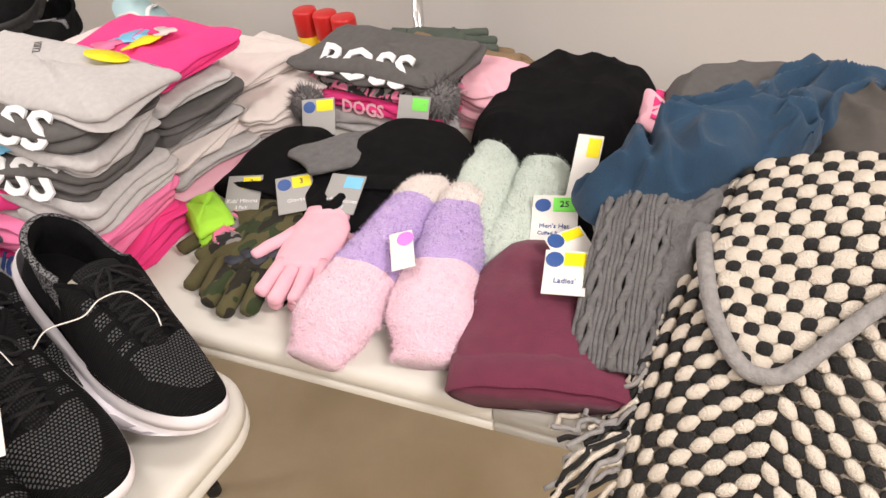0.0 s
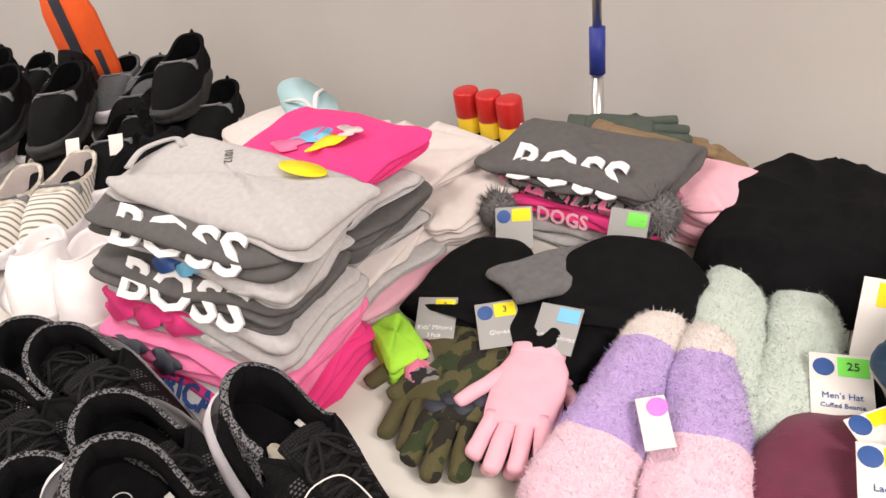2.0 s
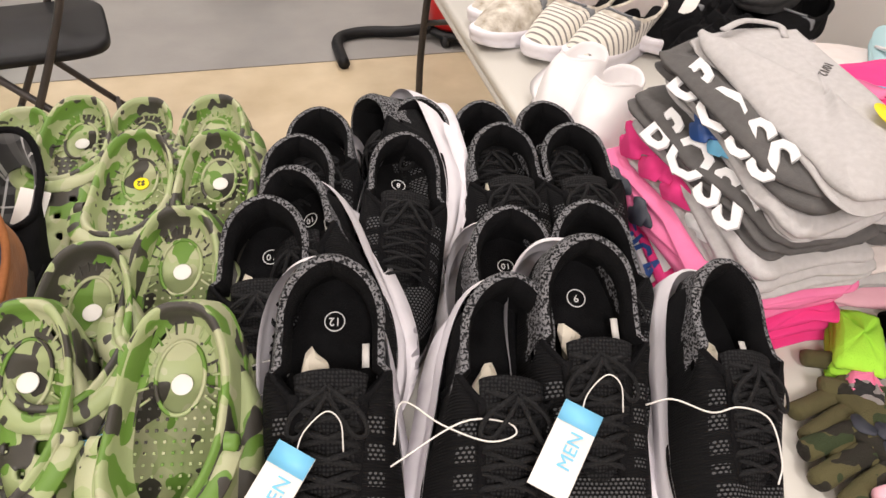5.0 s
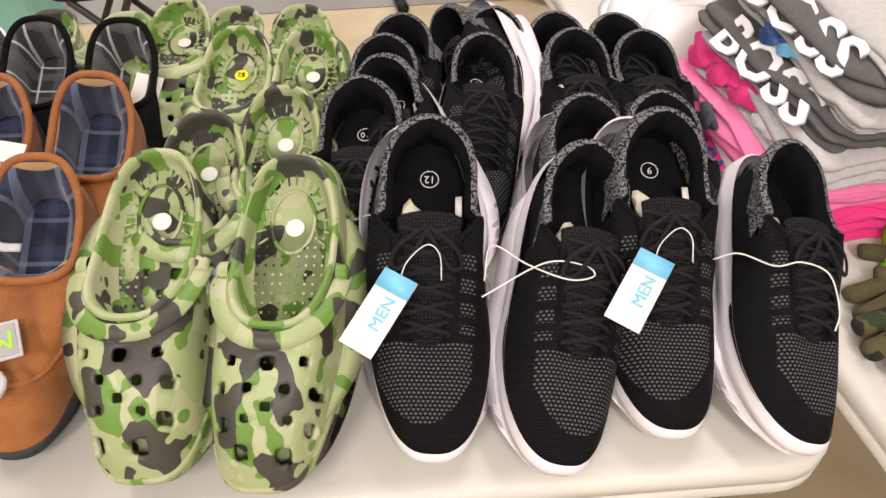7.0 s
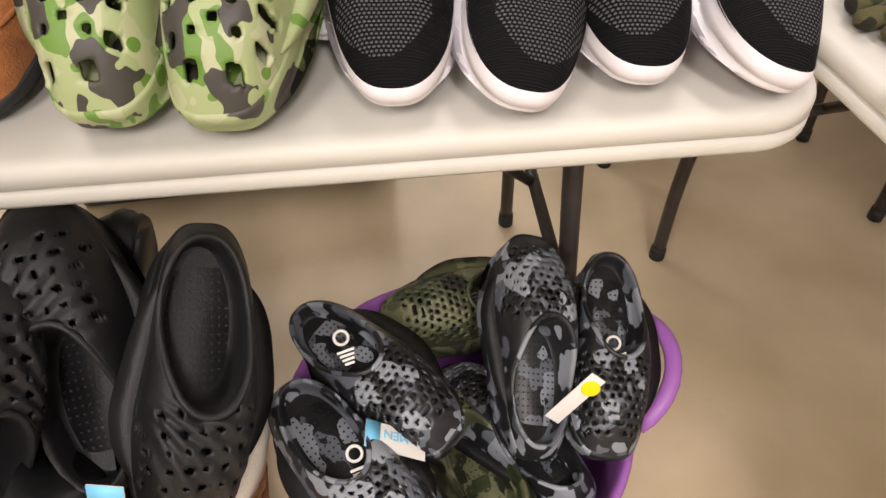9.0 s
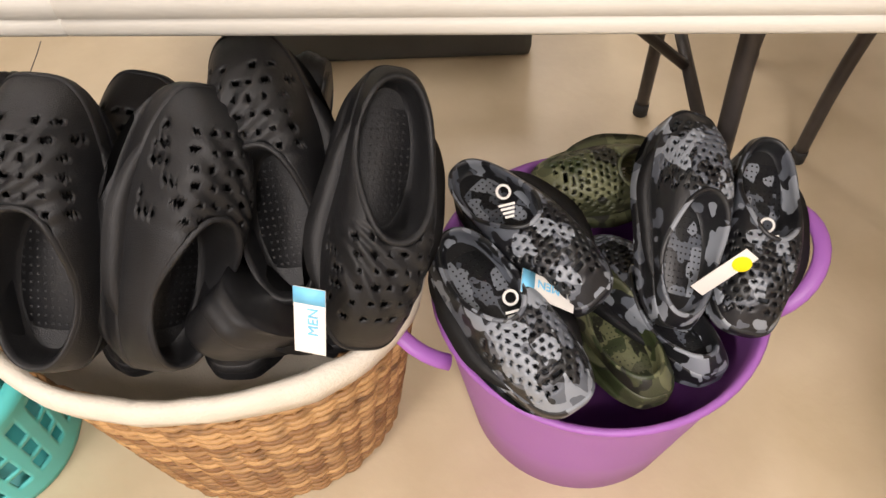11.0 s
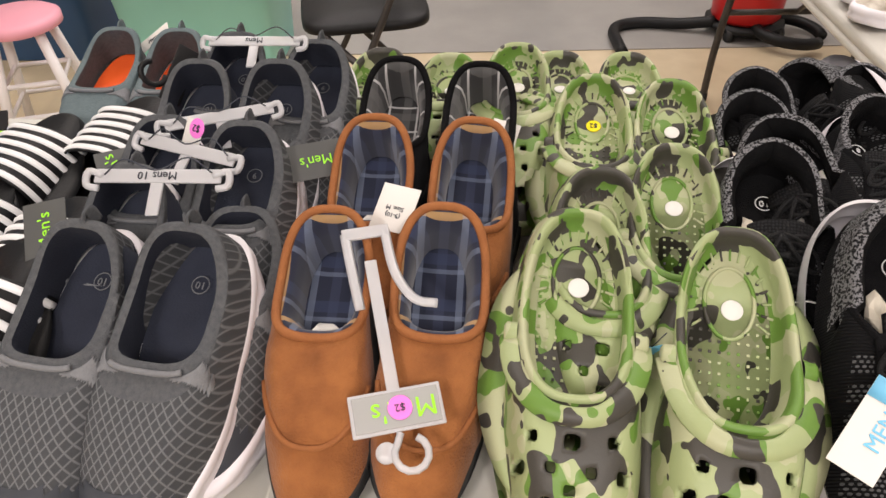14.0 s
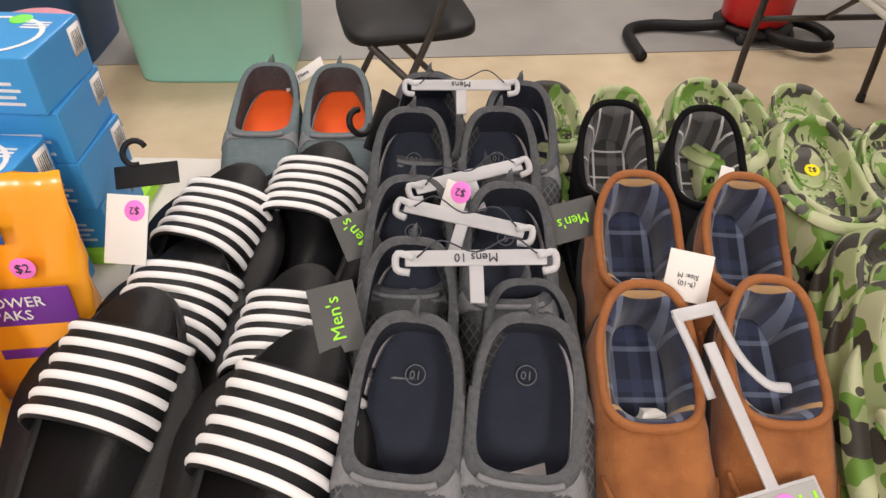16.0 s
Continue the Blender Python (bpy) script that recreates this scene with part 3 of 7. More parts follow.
def skin(lo, hi, v0, v1, steps, front=2.2, side=1.5, pull=1.35):
    """Rings of the upper between the sole's edge and the opening's rim."""
    rings = []
    for i in range(steps + 1):
        v = v0 + (v1 - v0) * i / steps
        ring = []
        for p, q in zip(lo, hi):
            f = max(0.0, (q.y - p.y) / 0.12)
            f = min(1.0, f)
            e = side + (front - side) * f
            g = pull + (1.0 - pull) * f
            xy = p.lerp(q, v ** g)
            ring.append(Vector((xy.x, xy.y, p.z + (q.z - p.z) * (1 - (1 - v) ** e))))
        rings.append(ring)
    return rings


def size_mark(text, parent, m, material=INK_WHITE):
    ring = part("size_mark", tube([m @ Vector((0.0085 * math.cos(a), 0.0085 * math.sin(a), 0)) for a in (2 * math.pi * k / 20 for k in range(20))], 0.0006, 4, closed=True), material, parent)
    lettering("lettering", text, 0.0105, material, ring, m @ pose(0, 0, 0, 0, 0, 180))


def hang_tag(parent, m, text="MEN"):
    tag = part("hang_tag", box(0.032, 0.072, 0.0012, 0.0004, at=(0, -0.036, 0)), CARD, parent, "cream card tag with a light blue band", m=m)
    part("band", box(0.0318, 0.017, 0.0007, at=(0, -0.0085, 0.0013)), SKY_BLUE, tag)
    lettering("lettering", text, 0.015, SKY_BLUE, tag, pose(0.004, -0.036, 0.0019, 0, 0, 90))
    return tag


def throat_ring(n, zf, grow=0.0, y0=0.094, y1=0.293):
    """The shoe's mouth: a narrow slot under the laces that widens to the ankle."""
    out = []
    for k in range(n):
        t = 2 * math.pi * k / n - math.pi / 2
        s, c = math.sin(t), math.cos(t)
        y = y0 + (y1 - y0) * (1 + s) / 2
        f = min(1.0, max(0.0, (y - 0.158) / 0.048))
        w = 0.0165 + 0.004 * (y - y0) / 0.06 * (f < 1) + 0.027 * f * f * (3 - 2 * f)
        if y < y0 + 0.012:
            w *= math.sqrt(max(0.0, 1 - ((y0 + 0.012 - y) / 0.012) ** 2))
        if y > 0.243:
            w *= math.sqrt(max(0.0, 1 - ((y - 0.243) / (y1 - 0.243)) ** 2))
        w = max(0.0, w + grow) if abs(c) > 1e-6 else 0.0
        out.append(Vector((math.copysign(w, c), y + grow * s, zf(y))))
    return out


def sneaker(m, size="10", tag=False, tissue=True, mirror=1, label=""):
    n, L, W = 96, 0.305, 0.112
    t = thing("sneaker", label or "black knit sneaker with a white sole", "shoe", m @ Matrix.Scale(1.06, 4), "black sneakers")
    A = 0.9 * mirror
    prof = [(-0.012, 0.0), (-0.002, 0.002), (0.002, 0.009), (0.0005, 0.0125), (0.0005, 0.014), (0.003, 0.0165), (0.003, 0.026), (0.0015, 0.033), (-0.003, 0.0355)]
    rings = []
    for g, z in prof:
        r = outline(L, W, n, z, A, 0.86, 0.86, grow=g, spring=0.016)
        for p in r:
            u = p.y / L
            k = z / 0.0355
            p.z += k * (0.05 * max(0, u - 0.38) - 0.008 * max(0, 0.4 - u) / 0.4)
            hk = max(0, (u - 0.62) / 0.38)
            p.y += 0.011 * hk * (1 - 0.5 * k)
            p.x *= 1 + 0.36 * max(0, (u - 0.4) / 0.6) * (0.55 + 0.45 * k)
            if 0.001 < z < 0.012:
                p.z += 0.0035 * max(0, math.sin(u * 46)) * (u > 0.06)
            if 0.012 <= z < 0.015:
                p.z += 0.004 * math.sin(u * 15)
        rings.append(r)
    part("sole", loft(rings, True, False), WHITE_SOLE, t, "sculpted white foam sole")
    lo = outline(L, W, n, 0.031, A, 0.86, 0.86, grow=-0.003, spring=0.012)
    for p in lo:
        p.z += 0.048 * max(0, p.y / L - 0.4) - 0.004 * max(0, 0.4 - p.y / L)

    def zf(y):
        f = min(1.0, max(0.0, (y - 0.094) / 0.09))
        b = min(1.0, max(0.0, (y - 0.225) / 0.068))
        return 0.066 + 0.031 * f - 0.006 * math.sin(min(1.0, max(0.0, (y - 0.17) / 0.1)) * math.pi) + 0.013 * b ** 2
    hi = throat_ring(n, zf)
    up = skin(lo, hi, 0, 1.0, 22, 2.0, 1.5, 1.3)
    for r in up:
        for p in r:
            # the ankle is drawn in below the padded collar
            if p.y > 0.2 and p.z > 0.05:
                p.x *= 1 - 0.06 * math.sin(min(1.0, (p.z - 0.05) / 0.05) * math.pi)
    heel_line = lambda q: q.y - 0.205 + 0.55 * (0.1 - q.z)
    part("upper", loft(up, skip=lambda q: q.z > 0.066 and heel_line(q) > 0), BLACK_KNIT, t, "fine black knit with grey dots over the toes")
    part("collar", loft([[p * 1.0 + Vector((0, 0, 0.0006)) for p in r] for r in up], skip=lambda q: not (q.z > 0.066 and heel_line(q) > 0)), SPECKLE, t, "black and grey speckled knit collar")
    roll = [[p + Vector((0, 0, d)) for p in throat_ring(n, zf, g)] for d, g in ((0.0, 0.0), (0.004, -0.002), (0.0035, -0.006), (-0.003, -0.010), (-0.016, -0.011), (-0.034, -0.004), (-0.05, -0.003))]
    part("collar_roll", loft(roll[:3], skip=lambda q: q.y < 0.2), SPECKLE, t)
    part("lining", loft(roll[2:], skip=lambda q: q.y < 0.165), BLACK_CLOTH, t)
    part("eyestay_edge", loft(roll[:4], skip=lambda q: q.y >= 0.2), BLACK_CLOTH, t)
    part("insole", loft([opening(0.212, 0.037, 0.085, n, lambda s: 0.059, -0.001), opening(0.212, 0.037, 0.085, n, lambda s: 0.0575, -0.02)], False, True), BLACK_CLOTH, t)
    rows = []
    for i in range(13):
        v = i / 12
        y, z = 0.088 + 0.112 * v, 0.0655 + 0.036 * v + 0.007 * math.sin(v * math.pi) + 0.004 * v * v
        w = 0.019 + 0.012 * v
        rows.append([Vector((w * math.sin(a) + A * 0.002, y - 0.006 * v * (1 - math.cos(a)), z - 0.012 * (1 - math.cos(a)))) for a in (-1.2 + 0.2 * k for k in range(13))])
    ob = part("tongue", loft(rows, closed=False), TONGUE, t, "padded black mesh tongue")
    so = ob.modifiers.new("thick", "SOLIDIFY")
    so.thickness = 0.008
    for s in (-1, 1):
        stay = [Vector((s * (0.0215 + 0.005 * v * v), 0.094 + 0.088 * v, zf(0.094 + 0.088 * v) + 0.0015)) for v in (i / 8 for i in range(9))]
        part("eyestay", tube(stay, 0.0055, 8, flat=0.45), BLACK_CLOTH, t)
    for i in range(6):
        y = 0.1 + 0.0148 * i
        z = 0.0745 + 0.0052 * i + 0.003 * math.sin(i / 5 * math.pi)
        for s in (-1, 1):
            line = [(-s * 0.0245, y, z - 0.006), (-s * 0.012, y + 0.002, z + 0.002), (0.0, y + 0.004, z + 0.0045), (s * 0.012, y + 0.008, z + 0.004), (s * 0.0245, y + 0.0135, z - 0.003)]
            part("lace", tube(smooth_line(line, 3), 0.0028, 6, flat=0.55), LACE, t)
    for s in (-1, 1):
        bow = [(0, 0.186, 0.104), (s * 0.012, 0.176, 0.109), (s * 0.026, 0.165, 0.104), (s * 0.03, 0.152, 0.097), (s * 0.02, 0.15, 0.1), (s * 0.006, 0.17, 0.106), (0, 0.182, 0.106)]
        part("lace_loop", tube(smooth_line(bow, 4), 0.0022, 6, flat=0.6), LACE, t)
    if size:
        size_mark(size, t, pose(0, 0.252, 0.0602))
    if tissue:
        b = bmesh.new()
        bmesh.ops.create_icosphere(b, subdivisions=2, radius=1, matrix=Matrix.Translation((-0.013, 0.206, 0.066)) @ Matrix.Rotation(0.3 * mirror, 4, "Z") @ Matrix.Diagonal((0.009, 0.022, 0.006, 1)))
        part("tissue", rough_up(b, 0.007, 60, len(size) * 3 + tissue), CREAM, t, "crumpled cream stuffing paper", smooth=False)
        part("label", box(0.006, 0.02, 0.001, at=(0.028, 0.218, 0)), CARD, t, m=pose(0, 0, 0.068, 0, -12, 0))
    if tag:
        hang_tag(t, pose(-0.02, 0.140, 0.106, 3, -8, -30))
        part("tag_string", tube(smooth_line([(-0.022, 0.136, 0.103), (-0.016, 0.152, 0.108), (0.0, 0.166, 0.112), (0.011, 0.158, 0.111), (0.013, 0.138, 0.103)], 5), 0.0006, 5), CARD, t)
    return t


def clog_upper(L, W, n, A, zf, op, holes, sq, fl):
    lo = outline(L, W, n, 0.03, A, 0.86, 0.84, grow=0.0, spring=0.01, blunt=0.6)
    hi = opening(*op, n, zf, square=sq, flat=fl)
    return lo, hi, loft(skin(lo, hi, 0, 1.0, 40, 3.0, 1.3, 1.2), skip=holes)


CAMO_VENTS = ((-0.02, 0.026, 0.007), (0.013, 0.024, 0.007), (-0.034, 0.046, 0.006), (0.033, 0.044, 0.006), (-0.036, 0.072, 0.0055), (0.036, 0.07, 0.0055), (0.0, 0.09, 0.006), (-0.028, 0.092, 0.0045), (0.028, 0.092, 0.0045),
              (-0.014, 0.072, 0.0042), (0.0, 0.058, 0.0045), (0.014, 0.071, 0.0042), (-0.016, 0.05, 0.004), (0.017, 0.049, 0.004))


def even_vents(bm):
    """Rounds the rims of the vents to even rounded squares."""
    for v in {v for e in bm.edges if len(e.link_faces) == 1 for v in e.verts}:
        for x, y, r in CAMO_VENTS:
            dx, dy = v.co.x - x, v.co.y - y
            d = math.hypot(dx, dy)
            if 1e-5 < d < 1.9 * r:
                c, s = dx / d, dy / d
                k = 0.95 * r / (c ** 4 + s ** 4) ** 0.25
                v.co.x, v.co.y = x + k * c, y + k * s
                break
    return bm


def camo_holes(mid):
    """Square vents in rows over the toe box."""
    if mid.y > 0.112 or mid.z < 0.05:
        return False
    for x, y, r in CAMO_VENTS:
        if abs(mid.x - x) + 0.3 * abs(mid.y - y) < 1.0 * r and abs(mid.y - y) + 0.3 * abs(mid.x - x) < 1.0 * r:
            return True
    return False


def clog(name, m, material, label, group, holes, insole_mat, dot=None, strap=True, mirror=1, L=0.295, W=0.116, price=None, lip=0.062, big=1.0, fan=False):
    n, A = 120, 0.8 * mirror
    t = thing(name, label, "shoe", m @ Matrix.Scale(big, 4), group)
    prof = [(-0.012, 0.0), (-0.003, 0.002), (0.0, 0.008), (-0.002, 0.013), (0.001, 0.018), (0.0015, 0.028), (-0.001, 0.032)]
    part("sole", loft([outline(L, W, n, z, A, 0.86, 0.84, g, 0.012, 0.6) for g, z in prof], True, True), material, t)
    zf = lambda s: lip + 0.034 * (0.5 - 0.5 * math.tanh(s * 2.2 + 0.6)) - 0.006 * math.cos(s * math.pi / 2) ** 2
    op = (0.2, 0.0435, 0.084)
    sq, fl = (0.74, 0.7) if dot else (0.9, 1.0)
    bz = 0.041 if dot else 0.0335
    lo, hi, bm = clog_upper(L, W, n, A, zf, op, holes, sq, fl)
    if holes is camo_holes:
        even_vents(bm)
    if fan:
        # grooves that fan out over the toes from one side
        for v in bm.verts:
            k = min(1.0, max(0.0, (v.co.z - 0.04) / 0.02)) * min(1.0, max(0.0, (0.15 - v.co.y) / 0.02)) * min(1.0, max(0.0, (v.co.y - 0.035) / 0.01))
            v.co.z += 0.0022 * k * math.sin(34 * math.atan2(v.co.y - 0.16, 0.075 - v.co.x * mirror))
    up = part("upper", bm, material, t)
    so = up.modifiers.new("shell", "SOLIDIFY")
    so.thickness, so.offset = 0.005, -1
    # rounded lip and the inner wall down to the footbed
    inner = [hi] + [opening(*op, n, f, g, sq, fl) for f, g in ((lambda s: zf(s) + 0.0035, -0.002), (lambda s: zf(s) + 0.003, -0.005), (lambda s: zf(s) - 0.004, -0.0075), (lambda s: bz + 0.004, -0.007), (lambda s: bz - 0.001, -0.013))]
    part("rim", loft(inner), material, t)
    bed = [outline(L - 0.03, W - 0.02, n, bz, A, 0.86, 0.84, g, 0.0) for g in (0.0, -0.012, -0.03)]
    for r in bed:
        for p in r:
            p.y += 0.013
    for p in bed[2]:
        p.z -= 0.002
    part("footbed", loft(bed, False, True), insole_mat, t)
    nubs = bmesh.new()
    for i in range(9):
        for j in range(22):
            x, y = -0.028 + 0.007 * i, 0.085 + 0.0085 * j
            if (x / 0.031) ** 2 + ((y - 0.178) / 0.094) ** 2 < 1 and not (dot and (x / 0.021) ** 2 + ((y - 0.228) / 0.032) ** 2 < 1):
                box(0.0022, 0.0022, 0.001, at=(x, y, bz - 0.0017), bm=nubs)
    tagged(part("nub_field", nubs, insole_mat, t, smooth=False), kind="stuff")
    if dot:
        heelpad = [Vector((0.019 * math.cos(a), 0.228 + 0.03 * math.sin(a), 0)) for a in (2 * math.pi * k / 28 for k in range(28))]
        part("heel_pad", tube([p + Vector((0, 0, bz - 0.0008)) for p in heelpad], 0.0018, 6, closed=True), insole_mat, t)
        for k in range(17):
            a = math.pi * (k / 16 * 1.3 - 0.15)
            part("bed_rib", tube([(0.024 * math.cos(a), 0.228 + 0.036 * math.sin(a), bz - 0.0006), (0.033 * math.cos(a), 0.228 + 0.05 * math.sin(a), bz + 0.0004)], 0.0012, 5), insole_mat, t)
        part("sticker", disc(0.0085, 0.0012, 18, (0.002, 0.222, bz - 0.0008)), dot, t, "round paper sticker")
    if price:
        lettering("lettering", price, 0.009, INK, t, pose(0.002, 0.222, bz + 0.001, 0, 0, 180))
    if strap:
        pts = []
        for k in range(21):
            a = math.pi * k / 20
            pts.append((0.0465 * math.copysign(abs(math.cos(a)) ** 0.8, math.cos(a)), 0.172 - 0.066 * math.sin(a), 0.062 + 0.035 * math.sin(a) ** 0.7))
        rings = []
        for i, p in enumerate(pts):
            p = Vector(p)
            d = (Vector(pts[min(i + 1, 20)]) - Vector(pts[max(i - 1, 0)])).normalized()
            out = Vector((p.x * 0.6, -0.35 * math.sin(math.pi * i / 20), 0.9 * math.sin(math.pi * i / 20) + 0.2)).normalized()
            side = d.cross(out).normalized()
            w = 0.009 + 0.002 * math.cos(math.pi * i / 10)
            rings.append([p + side * w * sx + out * h for sx, h in ((-1, 0), (-0.9, 0.002), (0, 0.003), (0.9, 0.002), (1, 0), (0.9, -0.0025), (-0.9, -0.0025))])
        part("strap", loft(rings, True, True), material, t)
        for s in (-1, 1):
            part("rivet", loft([[Vector((s * x, 0.172 + r * math.cos(a), 0.064 + r * math.sin(a))) for a in (2 * math.pi * k / 14 for k in range(14))] for r, x in ((0.009, 0.044), (0.0085, 0.052), (0.006, 0.054))], False, True), material, t)
    return t


def moccasin(m, upper, edge, plaid, label, group, mirror=1, stuffing=False):
    n, L, W, A = 64, 0.29, 0.108, 0.8 * mirror
    t = thing("slipper", label, "slipper", m, group)
    part("sole", loft([outline(L, W, n, z, A, 0.84, 0.8, g, 0.006) for g, z in ((-0.006, 0.0), (0.001, 0.003), (0.0015, 0.013), (-0.002, 0.016))], True, True), RUBBER, t, "black rubber sole")
    zf = lambda s: 0.077 + 0.008 * s - 0.01 * math.cos(s * math.pi / 2) ** 2 * (s > -0.9)
    op = (0.217, 0.042, 0.064)
    lo = outline(L, W, n, 0.014, A, 0.84, 0.8, -0.001, 0.005)
    hi = opening(*op, n, zf, square=0.72, flat=0.38)
    part("upper", rough_up(loft(skin(lo, hi, 0, 1, 14, 2.4, 1.35)), 0.0022, 28, mirror), upper, t)
    part("binding", tube([p + Vector((0, 0, 0.001)) for p in hi], 0.0045, 8, closed=True), edge, t, "stitched tan binding")
    inn = [hi] + [opening(*op, n, lambda s, k=k: zf(s) - k, g, square=0.72, flat=0.38) for k, g in ((0.0, -0.006), (0.008, -0.011), (0.025, -0.0145), (0.056, -0.016))]
    part("lining", loft(inn), plaid, t, "plaid flannel lining")
    part("insole", loft([opening(0.185, 0.037, 0.095, n, lambda s: 0.025, -0.001), opening(0.185, 0.037, 0.095, n, lambda s: 0.022, -0.02)], False, True), plaid, t)
    # raised moccasin seam round the toe
    seam = []
    rr = skin(lo, hi, 0, 1, 40, 2.4, 1.35)
    for k in range(n):
        tt = 2 * math.pi * k / n - math.pi / 2
        if math.sin(tt) < -0.32:
            seam.append((math.sin(tt), math.cos(tt), rr[15][k]))
    seam = sorted(seam, key=lambda q: math.atan2(q[1], -q[0]))
    part("seam", tube([q[2] + Vector((0, 0, 0.0012)) for q in seam], 0.0028, 6), edge, t)
    if stuffing:
        b = bmesh.new()
        bmesh.ops.create_icosphere(b, subdivisions=2, radius=1, matrix=Matrix.Translation((0, 0.165, 0.045)) @ Matrix.Diagonal((0.014, 0.012, 0.012, 1)))
        part("tissue", rough_up(b, 0.008, 60, 2), CARD, t, smooth=False)
    return t


def slip_on(m, upper, collar, lining, insole, label, group, mirror=1, size="10", toe_cap=True, cap_mat=None, sole=None):
    n, L, W, A = 96, 0.298, 0.112, 0.8 * mirror
    t = thing("slip_on_shoe", label, "shoe", m, group)
    prof = [(-0.008, 0.0), (0.0005, 0.003), (0.003, 0.012), (0.001, 0.0155), (0.003, 0.019), (0.0035, 0.030), (-0.001, 0.0335)]
    rings = []
    for g, z in prof:
        r = outline(L, W, n, z, A, grow=g, spring=0.010)
        for i, p in enumerate(r):
            if z < 0.02 and z > 0.001:
                p.z += 0.0025 * (math.sin(p.y * 190) > 0.2)
        rings.append(r)
    part("sole", loft(rings, True, True), sole or WHITE_SOLE, t, "ridged foam sole")
    lo = outline(L, W, n, 0.026, A, grow=-0.003, spring=0.009)
    zf = lambda s: 0.084 + 0.010 * max(0, s) ** 2 - 0.008 * math.cos(s * math.pi / 2) ** 2
    op = (0.217, 0.046, 0.066)
    hi = opening(*op, n, zf, square=0.6, flat=0.36)
    part("upper", loft(skin(lo, hi, 0, 0.84, 12, 2.3, 1.4)), upper, t)
    part("collar", loft(skin(lo, hi, 0.84, 1.0, 3, 2.3, 1.4) + [opening(*op, n, lambda s: zf(s) + 0.004, -0.004, 0.6, 0.36), opening(*op, n, lambda s: zf(s) + 0.001, -0.009, 0.6, 0.36)]), collar, t, "padded heather collar")
    inn = [opening(*op, n, lambda s, k=k: zf(s) - k, g, 0.6, 0.36) for k, g in ((-0.001, -0.009), (0.012, -0.008), (0.03, -0.004), (0.05, -0.003))]
    part("lining", loft(inn), lining, t)
    part("insole", loft([opening(0.2, 0.041, 0.088, n, lambda s: 0.039, -0.002, 0.65), opening(0.2, 0.041, 0.088, n, lambda s: 0.036, -0.02, 0.65)], False, True), insole, t)
    if toe_cap:
        cap = [[p + Vector((0, -0.0004, 0.0008)) for p in r] for r in skin(lo, hi, 0.0, 0.42, 7, 2.3, 1.4)]
        part("toe_cap", loft(cap, skip=lambda q: q.y > 0.052 + 0.25 * abs(q.x)), cap_mat or TOE_GREY, t, "smooth dark toe overlay")
    side = [[Vector((p.x * 1.02, p.y - 0.0004, p.z + 0.0012)) for p in r] for r in skin(lo, hi, 0.5, 0.985, 36, 2.3, 1.4)]
    for s in (-1, 1):
        gs = part("elastic_gusset", loft(side, skip=lambda q: q.x * s < 0.024 or abs(q.y - 0.158 + 0.5 * (0.082 - q.z)) > 0.003 + 0.35 * max(0.0, q.z - 0.06)), GUSSET, t, "light grey stretch gusset")
        md = gs.modifiers.new("thick", "SOLIDIFY")
        md.thickness = 0.0015
    front = [p + Vector((0, 0, 0.003)) for p in hi if p.y < 0.156]
    front.sort(key=lambda p: p.x)
    part("throat_binding", tube(front, 0.0028, 6), GUSSET, t, "grey throat binding")
    part("pull_tab", tube(smooth_line([(0, 0.288, 0.078), (0, 0.291, 0.092), (0, 0.285, 0.0965), (0, 0.279, 0.088)], 4), 0.0075, 6, flat=0.25), collar, t)
    if size:
        size_mark(size, t, pose(0, 0.244, 0.0405), GUSSET)
    return t


def slide(m, label, mirror=1):
    n, L, W, A = 40, 0.285, 0.106, 0.7 * mirror
    t = thing("slide_sandal", label, "sandal", m, "striped slides")
    part("sole", loft([outline(L, W, n, z, A, 0.88, 0.86, g, 0.004) for g, z in ((-0.006, 0.0), (0.001, 0.003), (0.002, 0.02), (0.0, 0.03), (-0.004, 0.032))], True, True), BLACK_PLASTIC, t)
    bed = [outline(L, W, n, z, A, 0.88, 0.86, g, 0.0) for g, z in ((-0.004, 0.0322), (-0.007, 0.034), (-0.011, 0.033), (-0.022, 0.029), (-0.04, 0.0285))]
    part("footbed", loft(bed, False, True), BLACK_EVA, t, "textured black footbed with a raised edge")

    def arch(y, k, up=0.0):
        a = math.pi * k / 18
        sy = (y - 0.046) / 0.105
        return Vector(((0.057 + up) * math.copysign(abs(math.cos(a)) ** 0.8, math.cos(a)) + A * 0.006, y + 0.012 * math.sin(a) * (0.5 - sy), 0.018 + (0.046 + 0.016 * sy + up) * math.sin(a) ** 0.75))
    st = part("strap", loft([[arch(0.046 + 0.105 * i / 10, k) for k in range(19)] for i in range(11)], closed=False), BLACK_PLASTIC, t, "wide black strap with raised white ribs")
    md = st.modifiers.new("thick", "SOLIDIFY")
    md.thickness, md.offset = 0.003, 0
    for i in range(6):
        y = 0.0535 + 0.018 * i
        rings = []
        for k in range(27):
            kk = 0.5 + 17.0 * k / 26
            p = arch(y, kk)
            nn = (p - Vector((0, p.y, 0.02))).normalized()
            rings.append([p + Vector((0, q * 0.0044, 0)) + nn * h for q, h in ((-1, 0.0), (-0.8, 0.0034), (0, 0.0046), (0.8, 0.0034), (1, 0.0), (0, -0.001))])
        part("rib", loft(rings, True, True), INK_WHITE, st)
    return t



# ---------------------------------------------------------------- shoes on the front table
Z = 0.742


